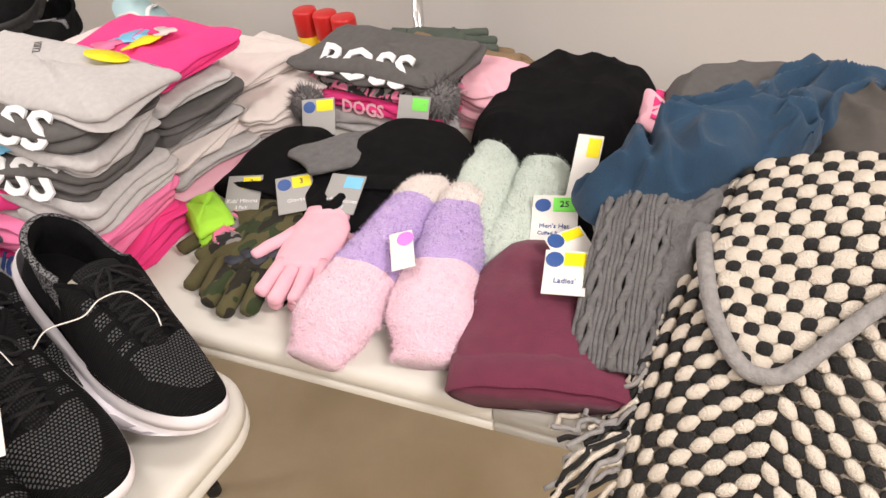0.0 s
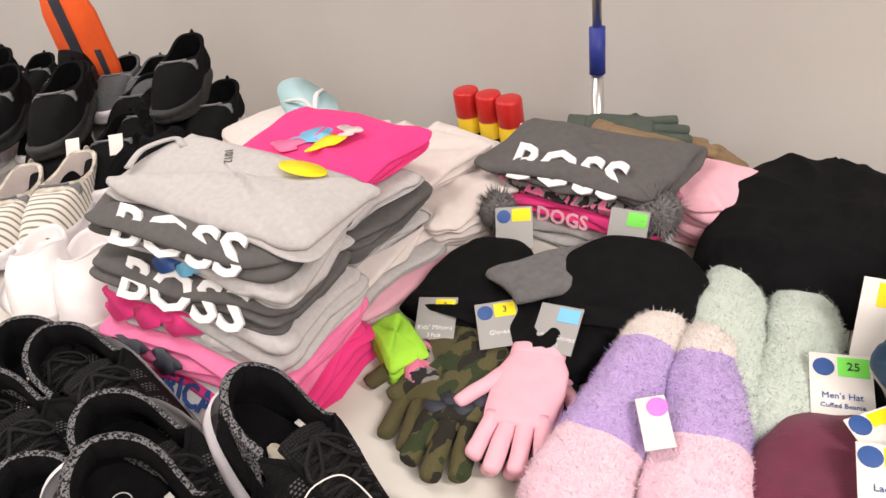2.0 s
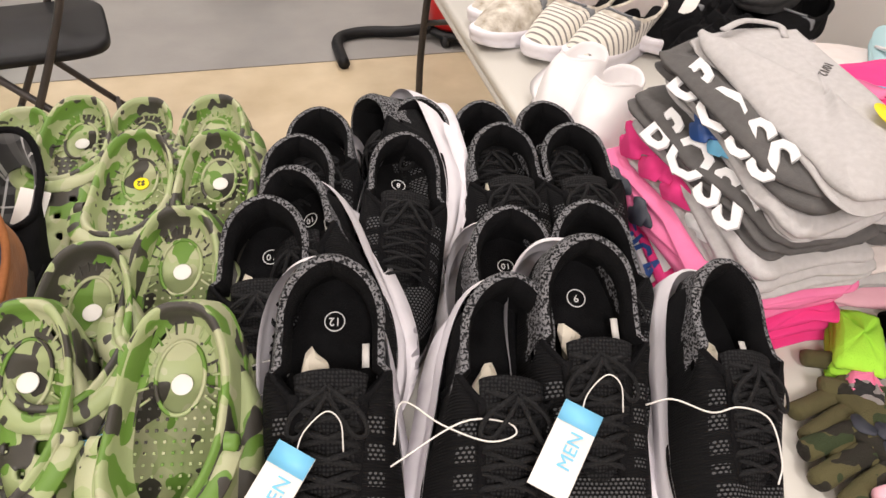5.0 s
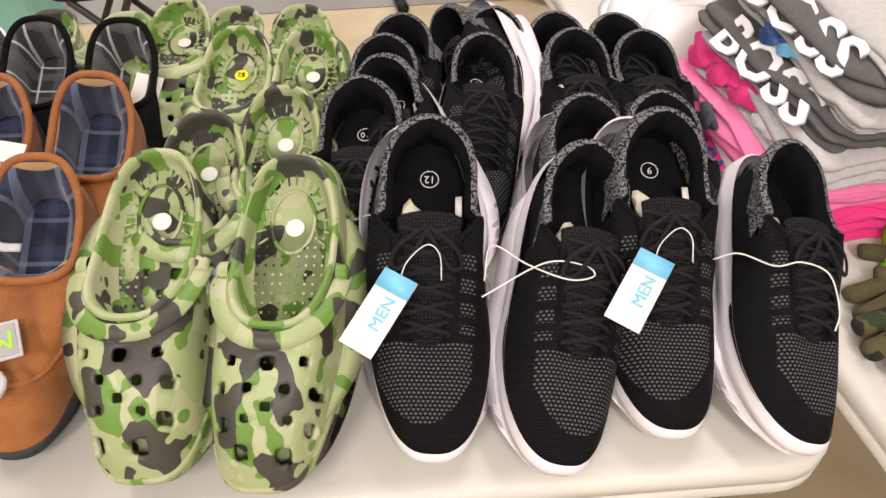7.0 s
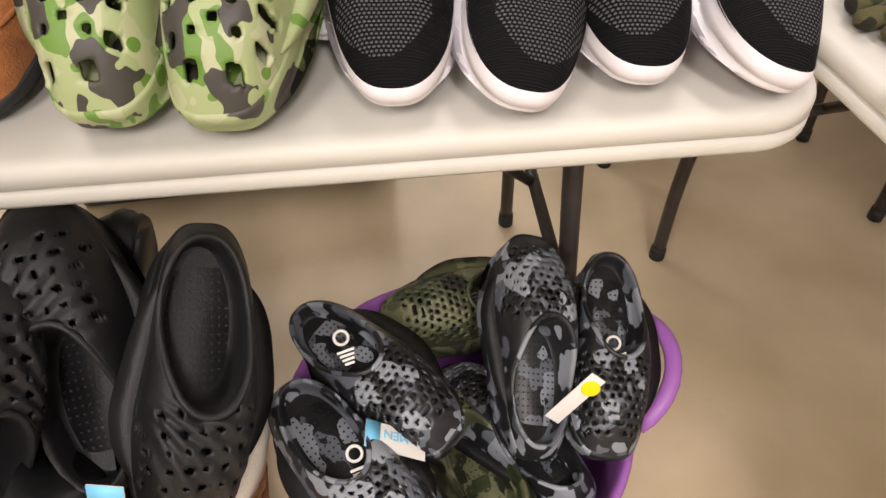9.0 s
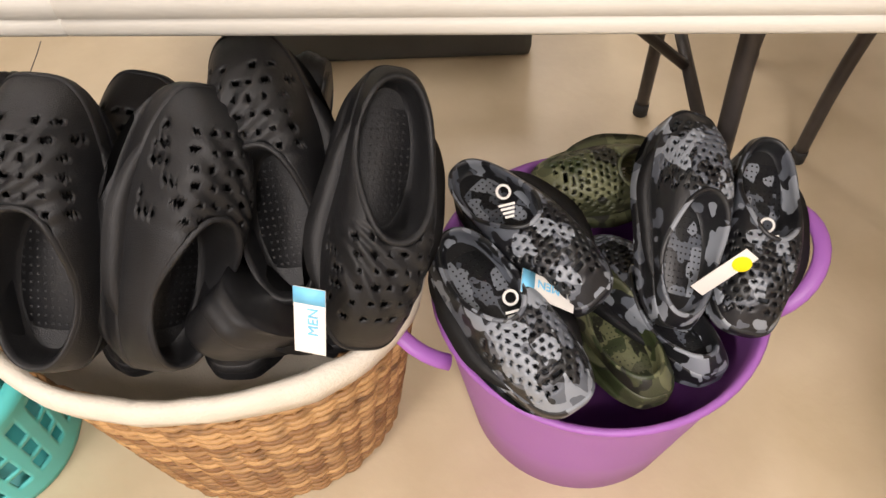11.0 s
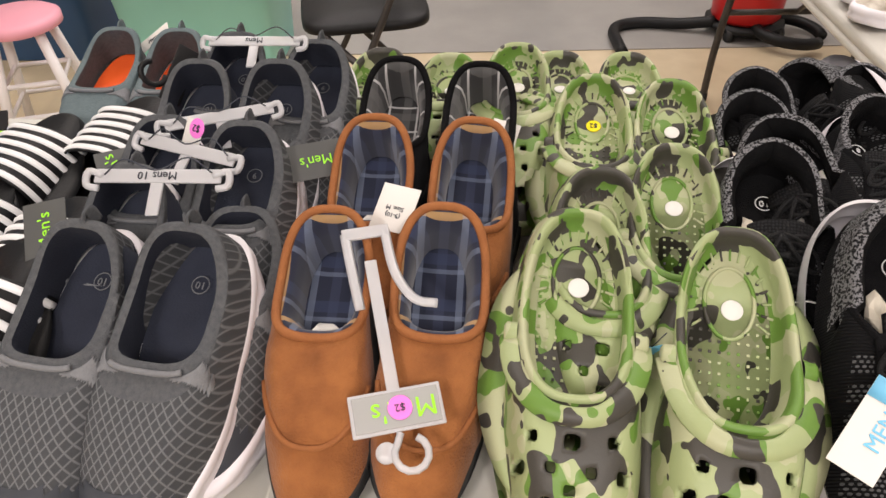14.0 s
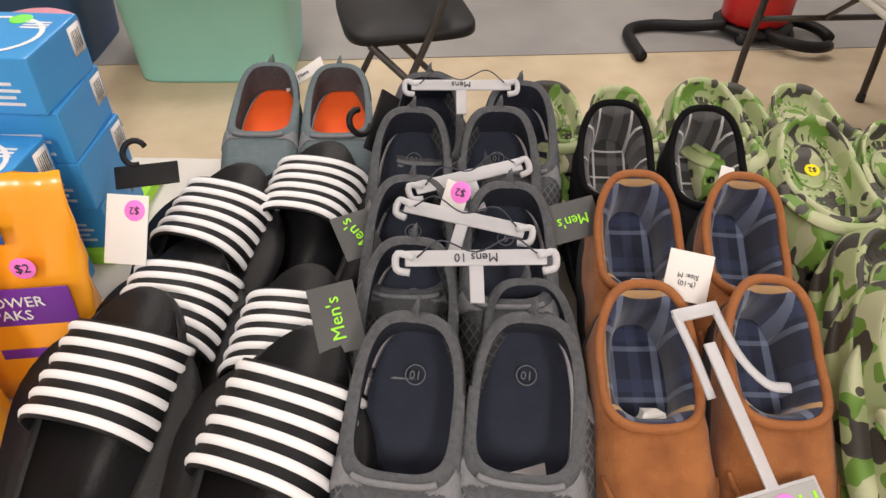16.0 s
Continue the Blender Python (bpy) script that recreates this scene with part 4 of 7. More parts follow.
def stand(xt, yt, xh, tilt, roll=0, L=0.3, z=Z):
    """Toe on the table at (xt, yt), heel raised on the shoe behind, heel over xh."""
    yaw = -math.degrees(math.asin((xh - xt) / (L * math.cos(radians(tilt)))))
    return pose(xt, yt, z, tilt, roll, yaw)


def aim(toe, heel, up):
    toe, heel = Vector(toe), Vector(heel)
    y = (heel - toe).normalized()
    z = Vector(up)
    z = (z - y * z.dot(y)).normalized()
    x = y.cross(z)
    m = Matrix((x, y, z)).transposed().to_4x4()
    m.translation = toe
    return m


plain = sneaker(stand(-0.388, 0.034, -0.360, 27), "12", True, 1, 1)
tied = sneaker(stand(-0.268, 0.006, -0.256, 20.5, 15), "", False, 2, -1)
tagged_shoe = sneaker(stand(-0.165, 0.040, -0.145, 25, 5), "9", True, 3, 1)
copy_thing(tied, stand(-0.040, 0.006, -0.046, 17, 20))
ten = sneaker(stand(-0.445, 0.150, -0.418, 17, -3), "10", False, 4, 1)
copy_thing(ten, stand(-0.335, 0.205, -0.318, 14, -32, z=Z + 0.028))
copy_thing(ten, stand(-0.200, 0.118, -0.177, 12.5, 3))
eight = sneaker(stand(-0.094, 0.118, -0.080, 12.5), "8", False, 0, -1)
for xt, yt, xh, ti, ro, src in ((-0.418, 0.315, -0.398, 8, 0, ten), (-0.315, 0.30, -0.30, 11, 14, eight), (-0.148, 0.32, -0.13, 8, 0, ten), (-0.05, 0.31, -0.035, 8, 0, eight),
                                (-0.39, 0.405, -0.37, 5, 0, eight), (-0.27, 0.42, -0.25, 6, 10, eight), (-0.155, 0.41, -0.135, 4, 0, eight), (-0.055, 0.40, -0.045, 4, 0, ten)):
    copy_thing(src, stand(xt, yt, xh, ti, ro))
sole_up = copy_thing(tied, pose(-0.20, 0.455, Z + 0.055, 5, -66, -3))


def white_tie(name, pts, label, r=0.0008):
    return whole(name, tube(smooth_line(pts, 6), r, 6), CARD, label, "string")


TIE = "thin white elastic string tying two sneakers together"
white_tie("shoe_string", [(-0.325, 0.125, 0.890), (-0.315, 0.155, 0.906), (-0.285, 0.13, 0.903), (-0.25, 0.112, 0.899), (-0.225, 0.118, 0.896), (-0.232, 0.128, 0.900), (-0.27, 0.128, 0.906), (-0.33, 0.105, 0.890)], TIE)
white_tie("shoe_string", [(-0.105, 0.135, 0.893), (-0.085, 0.13, 0.904), (-0.055, 0.115, 0.900), (-0.03, 0.115, 0.903), (-0.005, 0.105, 0.895), (-0.004, 0.075, 0.878), (-0.012, 0.06, 0.868)], TIE)
white_tie("shoe_string", [(-0.445, 0.24, 0.873), (-0.425, 0.235, 0.883), (-0.41, 0.225, 0.878), (-0.43, 0.21, 0.870), (-0.45, 0.21, 0.863)], TIE)

CLOG = "green camouflage foam clog with a heel strap and square vents"
G1 = "green camouflage clogs"
c1 = clog("clog", stand(-0.641, 0.030, -0.629, 27), CAMO_GREEN, CLOG, G1, camo_holes, CAMO_GREEN, CARD, W=0.108, big=1.1)
c2 = clog("clog", stand(-0.520, 0.012, -0.496, 27), CAMO_GREEN, CLOG, G1, camo_holes, CAMO_GREEN, CARD, mirror=-1, W=0.108, big=1.1)
priced = clog("clog", stand(-0.605, 0.352, -0.595, 19), CAMO_GREEN, "green camouflage foam clog with a yellow price dot inside", G1, camo_holes, CAMO_GREEN, PRICE_YELLOW, price="$2", W=0.108, big=1.1)
for src, xt, yt, xh, ti in ((c1, -0.612, 0.118, -0.602, 22), (c2, -0.536, 0.17, -0.521, 22), (c2, -0.507, 0.342, -0.499, 19), (c1, -0.64, 0.525, -0.63, 7), (c2, -0.53, 0.525, -0.528, 7),
                            (c1, -0.915, 0.505, -0.905, 9), (c2, -0.80, 0.51, -0.80, 7), (c1, -0.70, 0.47, -0.695, 16)):
    copy_thing(src, stand(xt, yt, xh, ti))
sticker = thing("price_tag", "small light blue paper tag hung between two clogs", "tag", pose(-0.567, 0.17, 0.86, 70, 0, 20))
part("card", box(0.02, 0.035, 0.001, 0.0003), SKY_BLUE, sticker)
part("string", tube([(0, 0.017, 0), (0.012, 0.03, 0.004)], 0.0006, 4), INK, sticker)

SLIP = "tan suede moccasin slipper lined with navy plaid flannel"
G2 = "moccasin slippers"
m1 = moccasin(stand(-0.862, 0.058, -0.868, 21), SUEDE, SUEDE_EDGE, PLAID_NAVY, SLIP, G2, 1, True)
m2 = moccasin(stand(-0.757, 0.066, -0.775, 23, 5), SUEDE, SUEDE_EDGE, PLAID_NAVY, SLIP, G2, -1)
copy_thing(m1, stand(-0.845, 0.225, -0.85, 25))
copy_thing(m2, stand(-0.748, 0.225, -0.757, 25, 6))
b1 = moccasin(stand(-0.85, 0.38, -0.845, 24), BLACK_CLOTH, BLACK_CLOTH, PLAID_GREY, "black slipper lined with grey plaid flannel", "black slippers", 1)
copy_thing(b1, stand(-0.742, 0.37, -0.738, 24))


def plastic_hanger(m, label):
    """A clear shoe hanger: forked clip, stem, printed card and hook."""
    t = thing("shoe_hanger", label, "hanger", m)
    part("stem", box(0.011, 0.13, 0.003, 0.001, at=(0, 0, 0)), FROSTED, t)
    part("clip", box(0.044, 0.012, 0.004, 0.0015, at=(0, 0.094, 0)), FROSTED, t)
    part("prong", tube(smooth_line([(0.018, 0.095, 0.002), (0.02, 0.05, 0.004), (0.032, 0.02, 0.006), (0.052, 0.012, 0.004)], 5), 0.0048, 6, flat=0.4), FROSTED, t)
    part("prong", tube(smooth_line([(-0.019, 0.095, 0.002), (-0.018, 0.06, 0.003), (-0.016, 0.02, -0.002)], 5), 0.0048, 6, flat=0.4), FROSTED, t)
    card = part("card", box(0.078, 0.036, 0.003, 0.0012, at=(0, -0.075, 0)), FROSTED, t, "clear plastic plate")
    part("insert", box(0.072, 0.030, 0.0012, 0.0003, at=(0, -0.075, 0.0026)), GREY_CARD, card, "grey printed insert")
    lettering("lettering", "Men's", 0.024, LIME, card, pose(0.006, -0.075, 0.0042, 0, 0, 180))
    part("sticker", disc(0.0105, 0.0006, 18, (0.003, -0.074, 0.0047)), PRICE_PINK, card, "round pink price sticker")
    lettering("price", "$2", 0.009, INK, card, pose(0.003, -0.074, 0.0058, 0, 0, 180))
    hook = [(0.006 * 0, -0.094, 0.002)] + [(0.006 + 0.014 * math.cos(a), -0.112 + 0.014 * math.sin(a), 0.002) for a in (math.pi * (0.75 + 1.6 * k / 10) for k in range(11))]
    part("hook", tube(hook, 0.0032, 8), FROSTED, t, "clear plastic hook")
    part("size_disc", disc(0.009, 0.003, 16, (-0.014, -0.108, 0)), FROSTED, t)
    return t


plastic_hanger(pose(-0.801, 0.175, 0.882, 24, 0, 18), "clear plastic shoe hanger with a grey card lying on tan slippers")


def card_tag(m, w, h, material, label, text="", ink=INK, sticker=None, price="", band=None, size=0.012, turn=0):
    t = thing("price_tag", label, "tag", m)
    c = part("card", box(w, h, 0.0012, 0.0004, at=(0, 0, 0)), material, t)
    if band:
        part("band", box(w * 0.98, h * 0.24, 0.0006, at=(0, h * 0.37, 0.0012)), band, c)
    lines = text.split("|") if text else []
    for i, s in enumerate(lines):
        lettering("lettering", s, size, ink, c, pose(0, -size * 1.1 * i, 0.0016, 0, 0, turn))
    if sticker:
        part("sticker", disc(0.011, 0.0006, 18, (w * 0.18, h * 0.28, 0.0012)), sticker, c, "round price sticker")
        if price:
            lettering("price", price, 0.011, INK, c, pose(w * 0.18, h * 0.28, 0.0024, 0, 0, turn))
    return t


card_tag(pose(-0.812, 0.328, 0.898, 34, 0, -18), 0.042, 0.05, CARD, "blank white size card stuck in tan slippers", "Size: M|(9-10)", INK, size=0.007, turn=180)
card_tag(pose(-0.71, 0.52, 0.87, 40, 10, -12), 0.035, 0.045, CARD, "white paper card tucked in a black slipper")
card_tag(pose(-0.915, 0.41, 0.90, 42, 0, 24), 0.062, 0.042, DARK_CARD, "charcoal card hang tag with lime lettering", "Men's", LIME, size=0.016, turn=180)

GREY = "grey knit slip-on shoe with a white foam sole"
G3 = "grey slip-on shoes"
g1 = slip_on(stand(-1.09, 0.008, -1.062, 28), GREY_KNIT_SHOE, GREY_HEATHER, NAVY, NAVY, GREY, G3, 1, "10")
g2 = slip_on(stand(-0.995, 0.010, -0.968, 28), GREY_KNIT_SHOE, GREY_HEATHER, NAVY, NAVY, GREY, G3, -1, "10")
nine = slip_on(stand(-0.985, 0.195, -0.985, 26), GREY_KNIT_SHOE, GREY_HEATHER, NAVY, NAVY, GREY, G3, -1, "9")
eleven = slip_on(stand(-1.088, 0.105, -1.074, 25), GREY_KNIT_SHOE, GREY_HEATHER, NAVY, NAVY, GREY, G3, 1, "11")
for src, xt, yt, xh, ti in ((g2, -0.955, 0.066, -0.972, 14), (g1, -1.085, 0.205, -1.083, 25), (g1, -1.09, 0.34, -1.09, 27), (g2, -0.99, 0.345, -0.99, 27), (nine, -0.965, 0.42, -0.96, 24), (g1, -1.08, 0.435, -1.075, 25)):
    copy_thing(src, stand(xt, yt, xh, ti))


def bar_hanger(m, text, label):
    t = thing("shoe_hanger", label, "hanger", m)
    b = part("bar", box(0.12, 0.014, 0.003, 0.0012), FROSTED, t)
    for s in (-1, 1):
        part("clip", tube(smooth_line([(s * 0.052, 0, 0.002), (s * 0.066, 0.004, 0.003), (s * 0.067, -0.009, 0.001), (s * 0.056, -0.012, 0.0)], 4), 0.0035, 6), FROSTED, t)
    part("stem", box(0.012, 0.035, 0.003, 0.001, at=(0.0, -0.022, -0.001)), FROSTED, t)
    if text:
        lettering("lettering", text, 0.011, INK, b, pose(0, 0, 0.0036, 0, 0, 180))
    part("cord", tube(smooth_line([(-0.05, 0.0, 0.004), (-0.03, 0.012, 0.012), (0.0, 0.003, 0.008), (0.03, 0.014, 0.012), (0.052, 0.002, 0.004)], 5), 0.0008, 5), INK, t)
    return t


bar_hanger(pose(-1.02, 0.268, 0.968, 30, 0, 3), "Mens 10", "clear plastic bar hanger clipped to two grey shoes")
bar_hanger(pose(-1.03, 0.352, 0.945, 34, 0, -18), "", "clear plastic bar hanger lying across grey shoes")
bar_hanger(pose(-1.025, 0.43, 0.94, 34, 0, 24), "", "clear plastic bar hanger lying across grey shoes")
bar_hanger(pose(-1.035, 0.60, 0.955, 30, 0, 2), "Mens", "clear plastic bar hanger clipped to two grey shoes")
card_tag(pose(-1.04, 0.385, 0.94, 55, 0, -28), 0.026, 0.04, CARD, "small white card with a pink price dot", "", INK, PRICE_PINK, "$2", turn=180)

SL = "black slide sandal with raised white stripes"
s1 = slide(stand(-1.195, -0.07, -1.185, 5), SL, 1)
copy_thing(s1, stand(-1.36, -0.03, -1.35, 5))
# the others lie with their toes to the back, each over the heel of the next
for xn, yn, xf, ti, z in ((-1.225, 0.0, -1.14, 21, 0.772), (-1.215, 0.115, -1.18, 15, 0.752), (-1.24, 0.35, -1.19, 17, 0.752), (-1.37, 0.05, -1.315, 21, 0.762), (-1.345, 0.155, -1.31, 15, 0.752), (-1.36, 0.30, -1.285, 17, 0.752)):
    copy_thing(s1, stand(xn, yn, xf, ti, z=z) @ pose(0, 0.285, 0, 0, 0, 180))
card_tag(pose(-1.14, 0.245, 0.915, 34, -8, 14), 0.042, 0.062, DARK_CARD, "charcoal card hang tag with lime lettering", "Men's", LIME, size=0.017, turn=90)
card_tag(pose(-1.14, 0.385, 0.895, 30, 0, 30), 0.042, 0.05, DARK_CARD, "charcoal card hang tag with lime lettering", "Men's", LIME, size=0.018, turn=110)
card_tag(pose(-1.378, 0.38, 0.90, 52, 0, -4), 0.045, 0.072, CARD, "white card with a pink price dot on a slide", "", INK, PRICE_PINK, "$2", turn=180)
card_tag(pose(-1.43, 0.11, 0.86, 60, 30, 40), 0.04, 0.10, CARD, "white card tag hanging beside the slides", "", INK, PRICE_PINK)


def black_hook(m):
    t = thing("shoe_hanger", "black plastic hook hanger from a shoe", "hanger", m)
    part("plate", box(0.075, 0.028, 0.004, 0.001), BLACK_PLASTIC, t)
    part("hook", tube([(0.014 * math.cos(a) - 0.012, 0.03 + 0.016 * math.sin(a), 0.002) for a in (math.pi * (1.6 - 1.45 * k / 12) for k in range(13))], 0.0038, 8), BLACK_PLASTIC, t)
    return t


black_hook(pose(-1.42, 0.535, 0.86, 40, 0, 14))
black_hook(pose(-1.13, 0.56, 0.925, 60, -40, 70))

k1 = slip_on(stand(-1.30, 0.50, -1.305, 16), TEAL_KNIT, TEAL_KNIT, GREY_HEATHER, ORANGE, "teal-grey knit shoe with a bright orange insole", "teal-grey shoes", 1, "", False)
copy_thing(k1, stand(-1.19, 0.50, -1.21, 16))
card_tag(pose(-1.262, 0.76, 0.885, 40, 30, -65), 0.02, 0.07, CARD, "white plastic size strip on teal-grey shoes", "Mens", INK, size=0.009, turn=90)


def carton(m, label, dot=None):
    """A blue carton with a printed end: white panel, bars and a barcode label."""
    t = thing("carton", label, "box", m, "blue cartons")
    w, d, h = 0.2, 0.118, 0.068
    part("body", box(w, d, h, 0.0025), BOX_BLUE, t, smooth=False)
    bl = part("barcode_label", box(0.0012, 0.026, 0.034, at=(w / 2 + 0.0004, d / 2 - 0.018, 0.028)), CARD, t, "white barcode label")
    for i in range(6):
        part("bar", box(0.0004, 0.0007 + 0.0005 * (i % 2), 0.022, at=(w / 2 + 0.0011, d / 2 - 0.0265 + 0.0034 * i, 0.034)), INK, bl, smooth=False)
    for i in range(4):
        part("print_bar", box(0.11 - 0.015 * (i % 2), 0.0008, 0.0035, at=(0.025, -d / 2 - 0.0002, 0.012 + 0.008 * i)), INK_WHITE, t, smooth=False)
    part("swoosh", loft([[Vector((0.03 + 0.06 * math.cos(a) * s, -0.005 + 0.05 * math.sin(a) * s, h + 0.0006)) for a in (2 * math.pi * k / 24 for k in range(24))] for s in (1.0, 0.9)]), INK_WHITE, t, smooth=False)
    part("logo_block", box(0.07, 0.026, 0.0006, 0.0002, at=(-0.005, -0.028, h + 0.0002)), INK_BLUE, t, smooth=False)
    part("picture", disc(0.032, 0.0008, 20, (-0.03, 0.018, h)), YELLOW, t)
    for i in range(3):
        part("print_bar", box(0.03, 0.003, 0.0006, at=(0.07, 0.03 - 0.007 * i, h + 0.0002)), INK_WHITE, t, smooth=False)
    if dot:
        part("sticker", disc(0.013, 0.0008, 18, (0.045, 0.038, h + 0.0002)), dot, t, "round price sticker")
    return t


CB = "glossy blue printed carton stacked on a table"
ca = carton(pose(-1.585, 0.555, 0.966, 0, 0, -2), "glossy blue carton on a stack with a green dot", PRICE_GREEN)
cb = carton(pose(-1.582, 0.558, 0.898, 0, 0, 1), CB)
for m in (pose(-1.578, 0.562, 0.83, 0, 0, -1), pose(-1.580, 0.566, 0.762, 0, 0, 2), pose(-1.600, 0.425, 0.742, 0, 0, 1), pose(-1.602, 0.428, 0.81, 0, 0, -2)):
    copy_thing(cb, m)
cd = carton(pose(-1.598, 0.43, 0.878, 0, 0, -3), "glossy blue carton on a stack with a pink dot", PRICE_PINK)
green = whole("carton", box(0.2, 0.2, 0.019, 0.002, at=(0, 0, 0)), NEON, "flat lime green carton under the blue boxes", "box", pose(-1.580, 0.60, 0.742))


def film_bag(m, label):
    """A standing stuffed film bag with a crimped top and printed panels."""
    t = thing("bag", label, "bag", m, "orange bags")
    rings = []
    for i in range(13):
        v = i / 12
        d = 0.062 * (1 - v ** 2.2) ** 0.9 * (0.7 + 0.5 * (1 - v)) + 0.003
        rings.append(rrect(0.15 - 0.006 * math.sin(v * 6), d, 2.6, 64, 0.245 * v))
    part("body", rough_up(loft(rings, True, True), 0.006, 26, 3), BAG_ORANGE, t, "glossy orange film")
    for x, z, w, h, mt, lb in ((0.015, 0.115, 0.11, 0.045, PRINT_PURPLE, "purple panel"), (0.02, 0.055, 0.075, 0.012, PRINT_PURPLE, "purple strip"), (-0.02, 0.195, 0.09, 0.02, INK_BLUE, "blue band")):
        part("print_panel", box(w, 0.0012, h, 0.0004, at=(x - 0.005, -0.036 + 0.1 * max(0, z - 0.12), z - h / 2)), mt, t, lb)
    part("sticker", disc(0.012, 0.001, 18), PRICE_PINK, t, "round pink price sticker", m=pose(0.03, -0.034, 0.16, 90))
    lettering("price", "$2", 0.014, INK, t, pose(0.03, -0.0355, 0.16, 90))
    lettering("lettering", "POWER", 0.017, INK_WHITE, t, pose(0.01, -0.0382, 0.122, 90))
    lettering("lettering", "PAKS", 0.017, INK_WHITE, t, pose(0.005, -0.0382, 0.106, 90))
    return t


fb = film_bag(pose(-1.485, 0.325, 0.742, -6, 0, 8), "orange film bag of laundry detergent paks with a pink price dot")
copy_thing(fb, pose(-1.55, 0.215, 0.742, -6, 0, 20))

# ---------------------------------------------------------------- baskets on the floor


def oval(cx, cy, a, b, z, n=64, e=0.92):
    return [Vector((cx + a * math.copysign(abs(math.cos(t)) ** e, math.cos(t)), cy + b * math.copysign(abs(math.sin(t)) ** e, math.sin(t)), z)) for t in (2 * math.pi * k / n for k in range(n))]


def wicker_basket(m):
    t = thing("wicker_basket", "brown wicker basket lined with cream cloth, full of black clogs", "basket", m)
    H = 0.40
    at = lambda v: (0.212 + 0.063 * v, 0.172 + 0.018 * v)
    weave = bmesh.new()
    rows, n = 44, 132
    for r in range(rows):
        v = (r + 0.5) / rows
        a, b = at(v)
        ring = []
        for k in range(n):
            ang = 2 * math.pi * k / n
            w = 0.0046 * math.sin(22 * ang + (r % 2) * math.pi) + 0.0012 * noise.noise(Vector((k * 0.3, r * 3.1, 0)))
            ring.append(Vector(((a + w) * math.cos(ang), (b + w) * math.sin(ang), 0.012 + (H - 0.015) * v + 0.0035 * noise.noise(Vector((k * 0.12, r * 1.7, 4))))))
        tube(ring, 0.0043, 6, bm=weave, closed=True)
    tagged(part("weave", weave, WICKER, t, "woven brown willow strands"), kind="stuff")
    for k in range(22):
        ang = 2 * math.pi * (k + 0.25) / 22
        part("stake", tube([(at(v)[0] * math.cos(ang), at(v)[1] * math.sin(ang), H * v + 0.004) for v in (0, 0.5, 1)], 0.0045, 6), WICKER, t)
    part("base", loft([oval(0, 0, 0.207, 0.167, 0.004), oval(0, 0, 0.207, 0.167, 0.014)], True, True), WICKER, t)
    lin = [oval(0, 0, 0.17, 0.12, 0.06), oval(0, 0, 0.235, 0.165, 0.28), oval(0, 0, 0.27, 0.185, 0.405), oval(0, 0, 0.28, 0.195, 0.412), oval(0, 0, 0.289, 0.204, 0.405), oval(0, 0, 0.29, 0.205, 0.385), oval(0, 0, 0.283, 0.20, 0.362), oval(0, 0, 0.275, 0.192, 0.36)]
    part("liner", rough_up(loft(lin, True, False), 0.005, 14, 2), LINEN, t, "cream cotton liner folded over the rim")
    return t


wicker_basket(pose(-0.845, -0.075, 0, 0, 0, 3))


def tub(m):
    t = thing("flexible_tub", "purple plastic flexible tub full of dark camouflage clogs", "tub", m)
    rings = [oval(0, 0, r, r, z, 56, 1.0) for r, z in ((0.165, 0.0), (0.172, 0.004), (0.19, 0.14), (0.212, 0.30), (0.217, 0.325), (0.222, 0.335), (0.219, 0.34), (0.212, 0.337), (0.206, 0.30), (0.184, 0.14), (0.165, 0.012))]
    part("body", loft(rings, True, True), PURPLE, t)
    for s in (-1, 1):
        line = [(s * (0.212 + 0.075 * math.sin(a)), 0.085 * math.cos(a), 0.325 + 0.05 * math.sin(a)) for a in (math.pi * k / 16 for k in range(17))]
        part("handle", tube(line, 0.011, 10, flat=0.55), PURPLE, t)
    return t


tub(pose(-0.335, -0.035, 0, 0, 0, 12))


def laundry_basket(m):
    t = thing("laundry_basket", "teal plastic laundry basket full of black sandals", "basket", m)

    def slots(q):
        ang = math.atan2(q.y, q.x)
        return 0.07 < q.z < 0.225 and math.sin(ang * 34) > 0.1 and abs(math.sin(q.z * 58)) > 0.35
    body = [oval(0, 0, 0.205 + 0.045 * v, 0.165 + 0.04 * v, 0.004 + 0.27 * v, 240, 0.8) for v in (i / 22 for i in range(23))]
    wl = part("wall", loft(body, skip=slots), TEAL, t, "slotted teal wall")
    md = wl.modifiers.new("thick", "SOLIDIFY")
    md.thickness = 0.004
    part("bottom", loft([oval(0, 0, 0.2, 0.16, 0.003, 64, 0.8), oval(0, 0, 0.2, 0.16, 0.009, 64, 0.8)], True, True), TEAL, t)
    rim = [oval(0, 0, 0.25 + g, 0.205 + g, z, 96, 0.8) for g, z in ((-0.004, 0.262), (0.012, 0.258), (0.02, 0.268), (0.016, 0.282), (0.002, 0.288), (-0.006, 0.28))]
    part("rim", loft(rim + [rim[0]]), TEAL, t, "smooth rolled rim")
    part("handle", tube(smooth_line([(0.262, -0.075, 0.277), (0.268, 0.0, 0.284), (0.262, 0.075, 0.277)], 6), 0.017, 10), GREY_CARD, t, "grey grip")
    return t


laundry_basket(pose(-1.37, -0.165, 0, 0, 0, 14))


def eva_holes(mid):
    if mid.z < 0.045 or mid.y > 0.135 or mid.y < 0.03:
        return False
    fx, fy = (mid.x / 0.0155 + 0.25 * math.sin(mid.y * 60)) % 1 - 0.5, (mid.y / 0.0165) % 1 - 0.5
    return fx * fx + fy * fy < 0.042


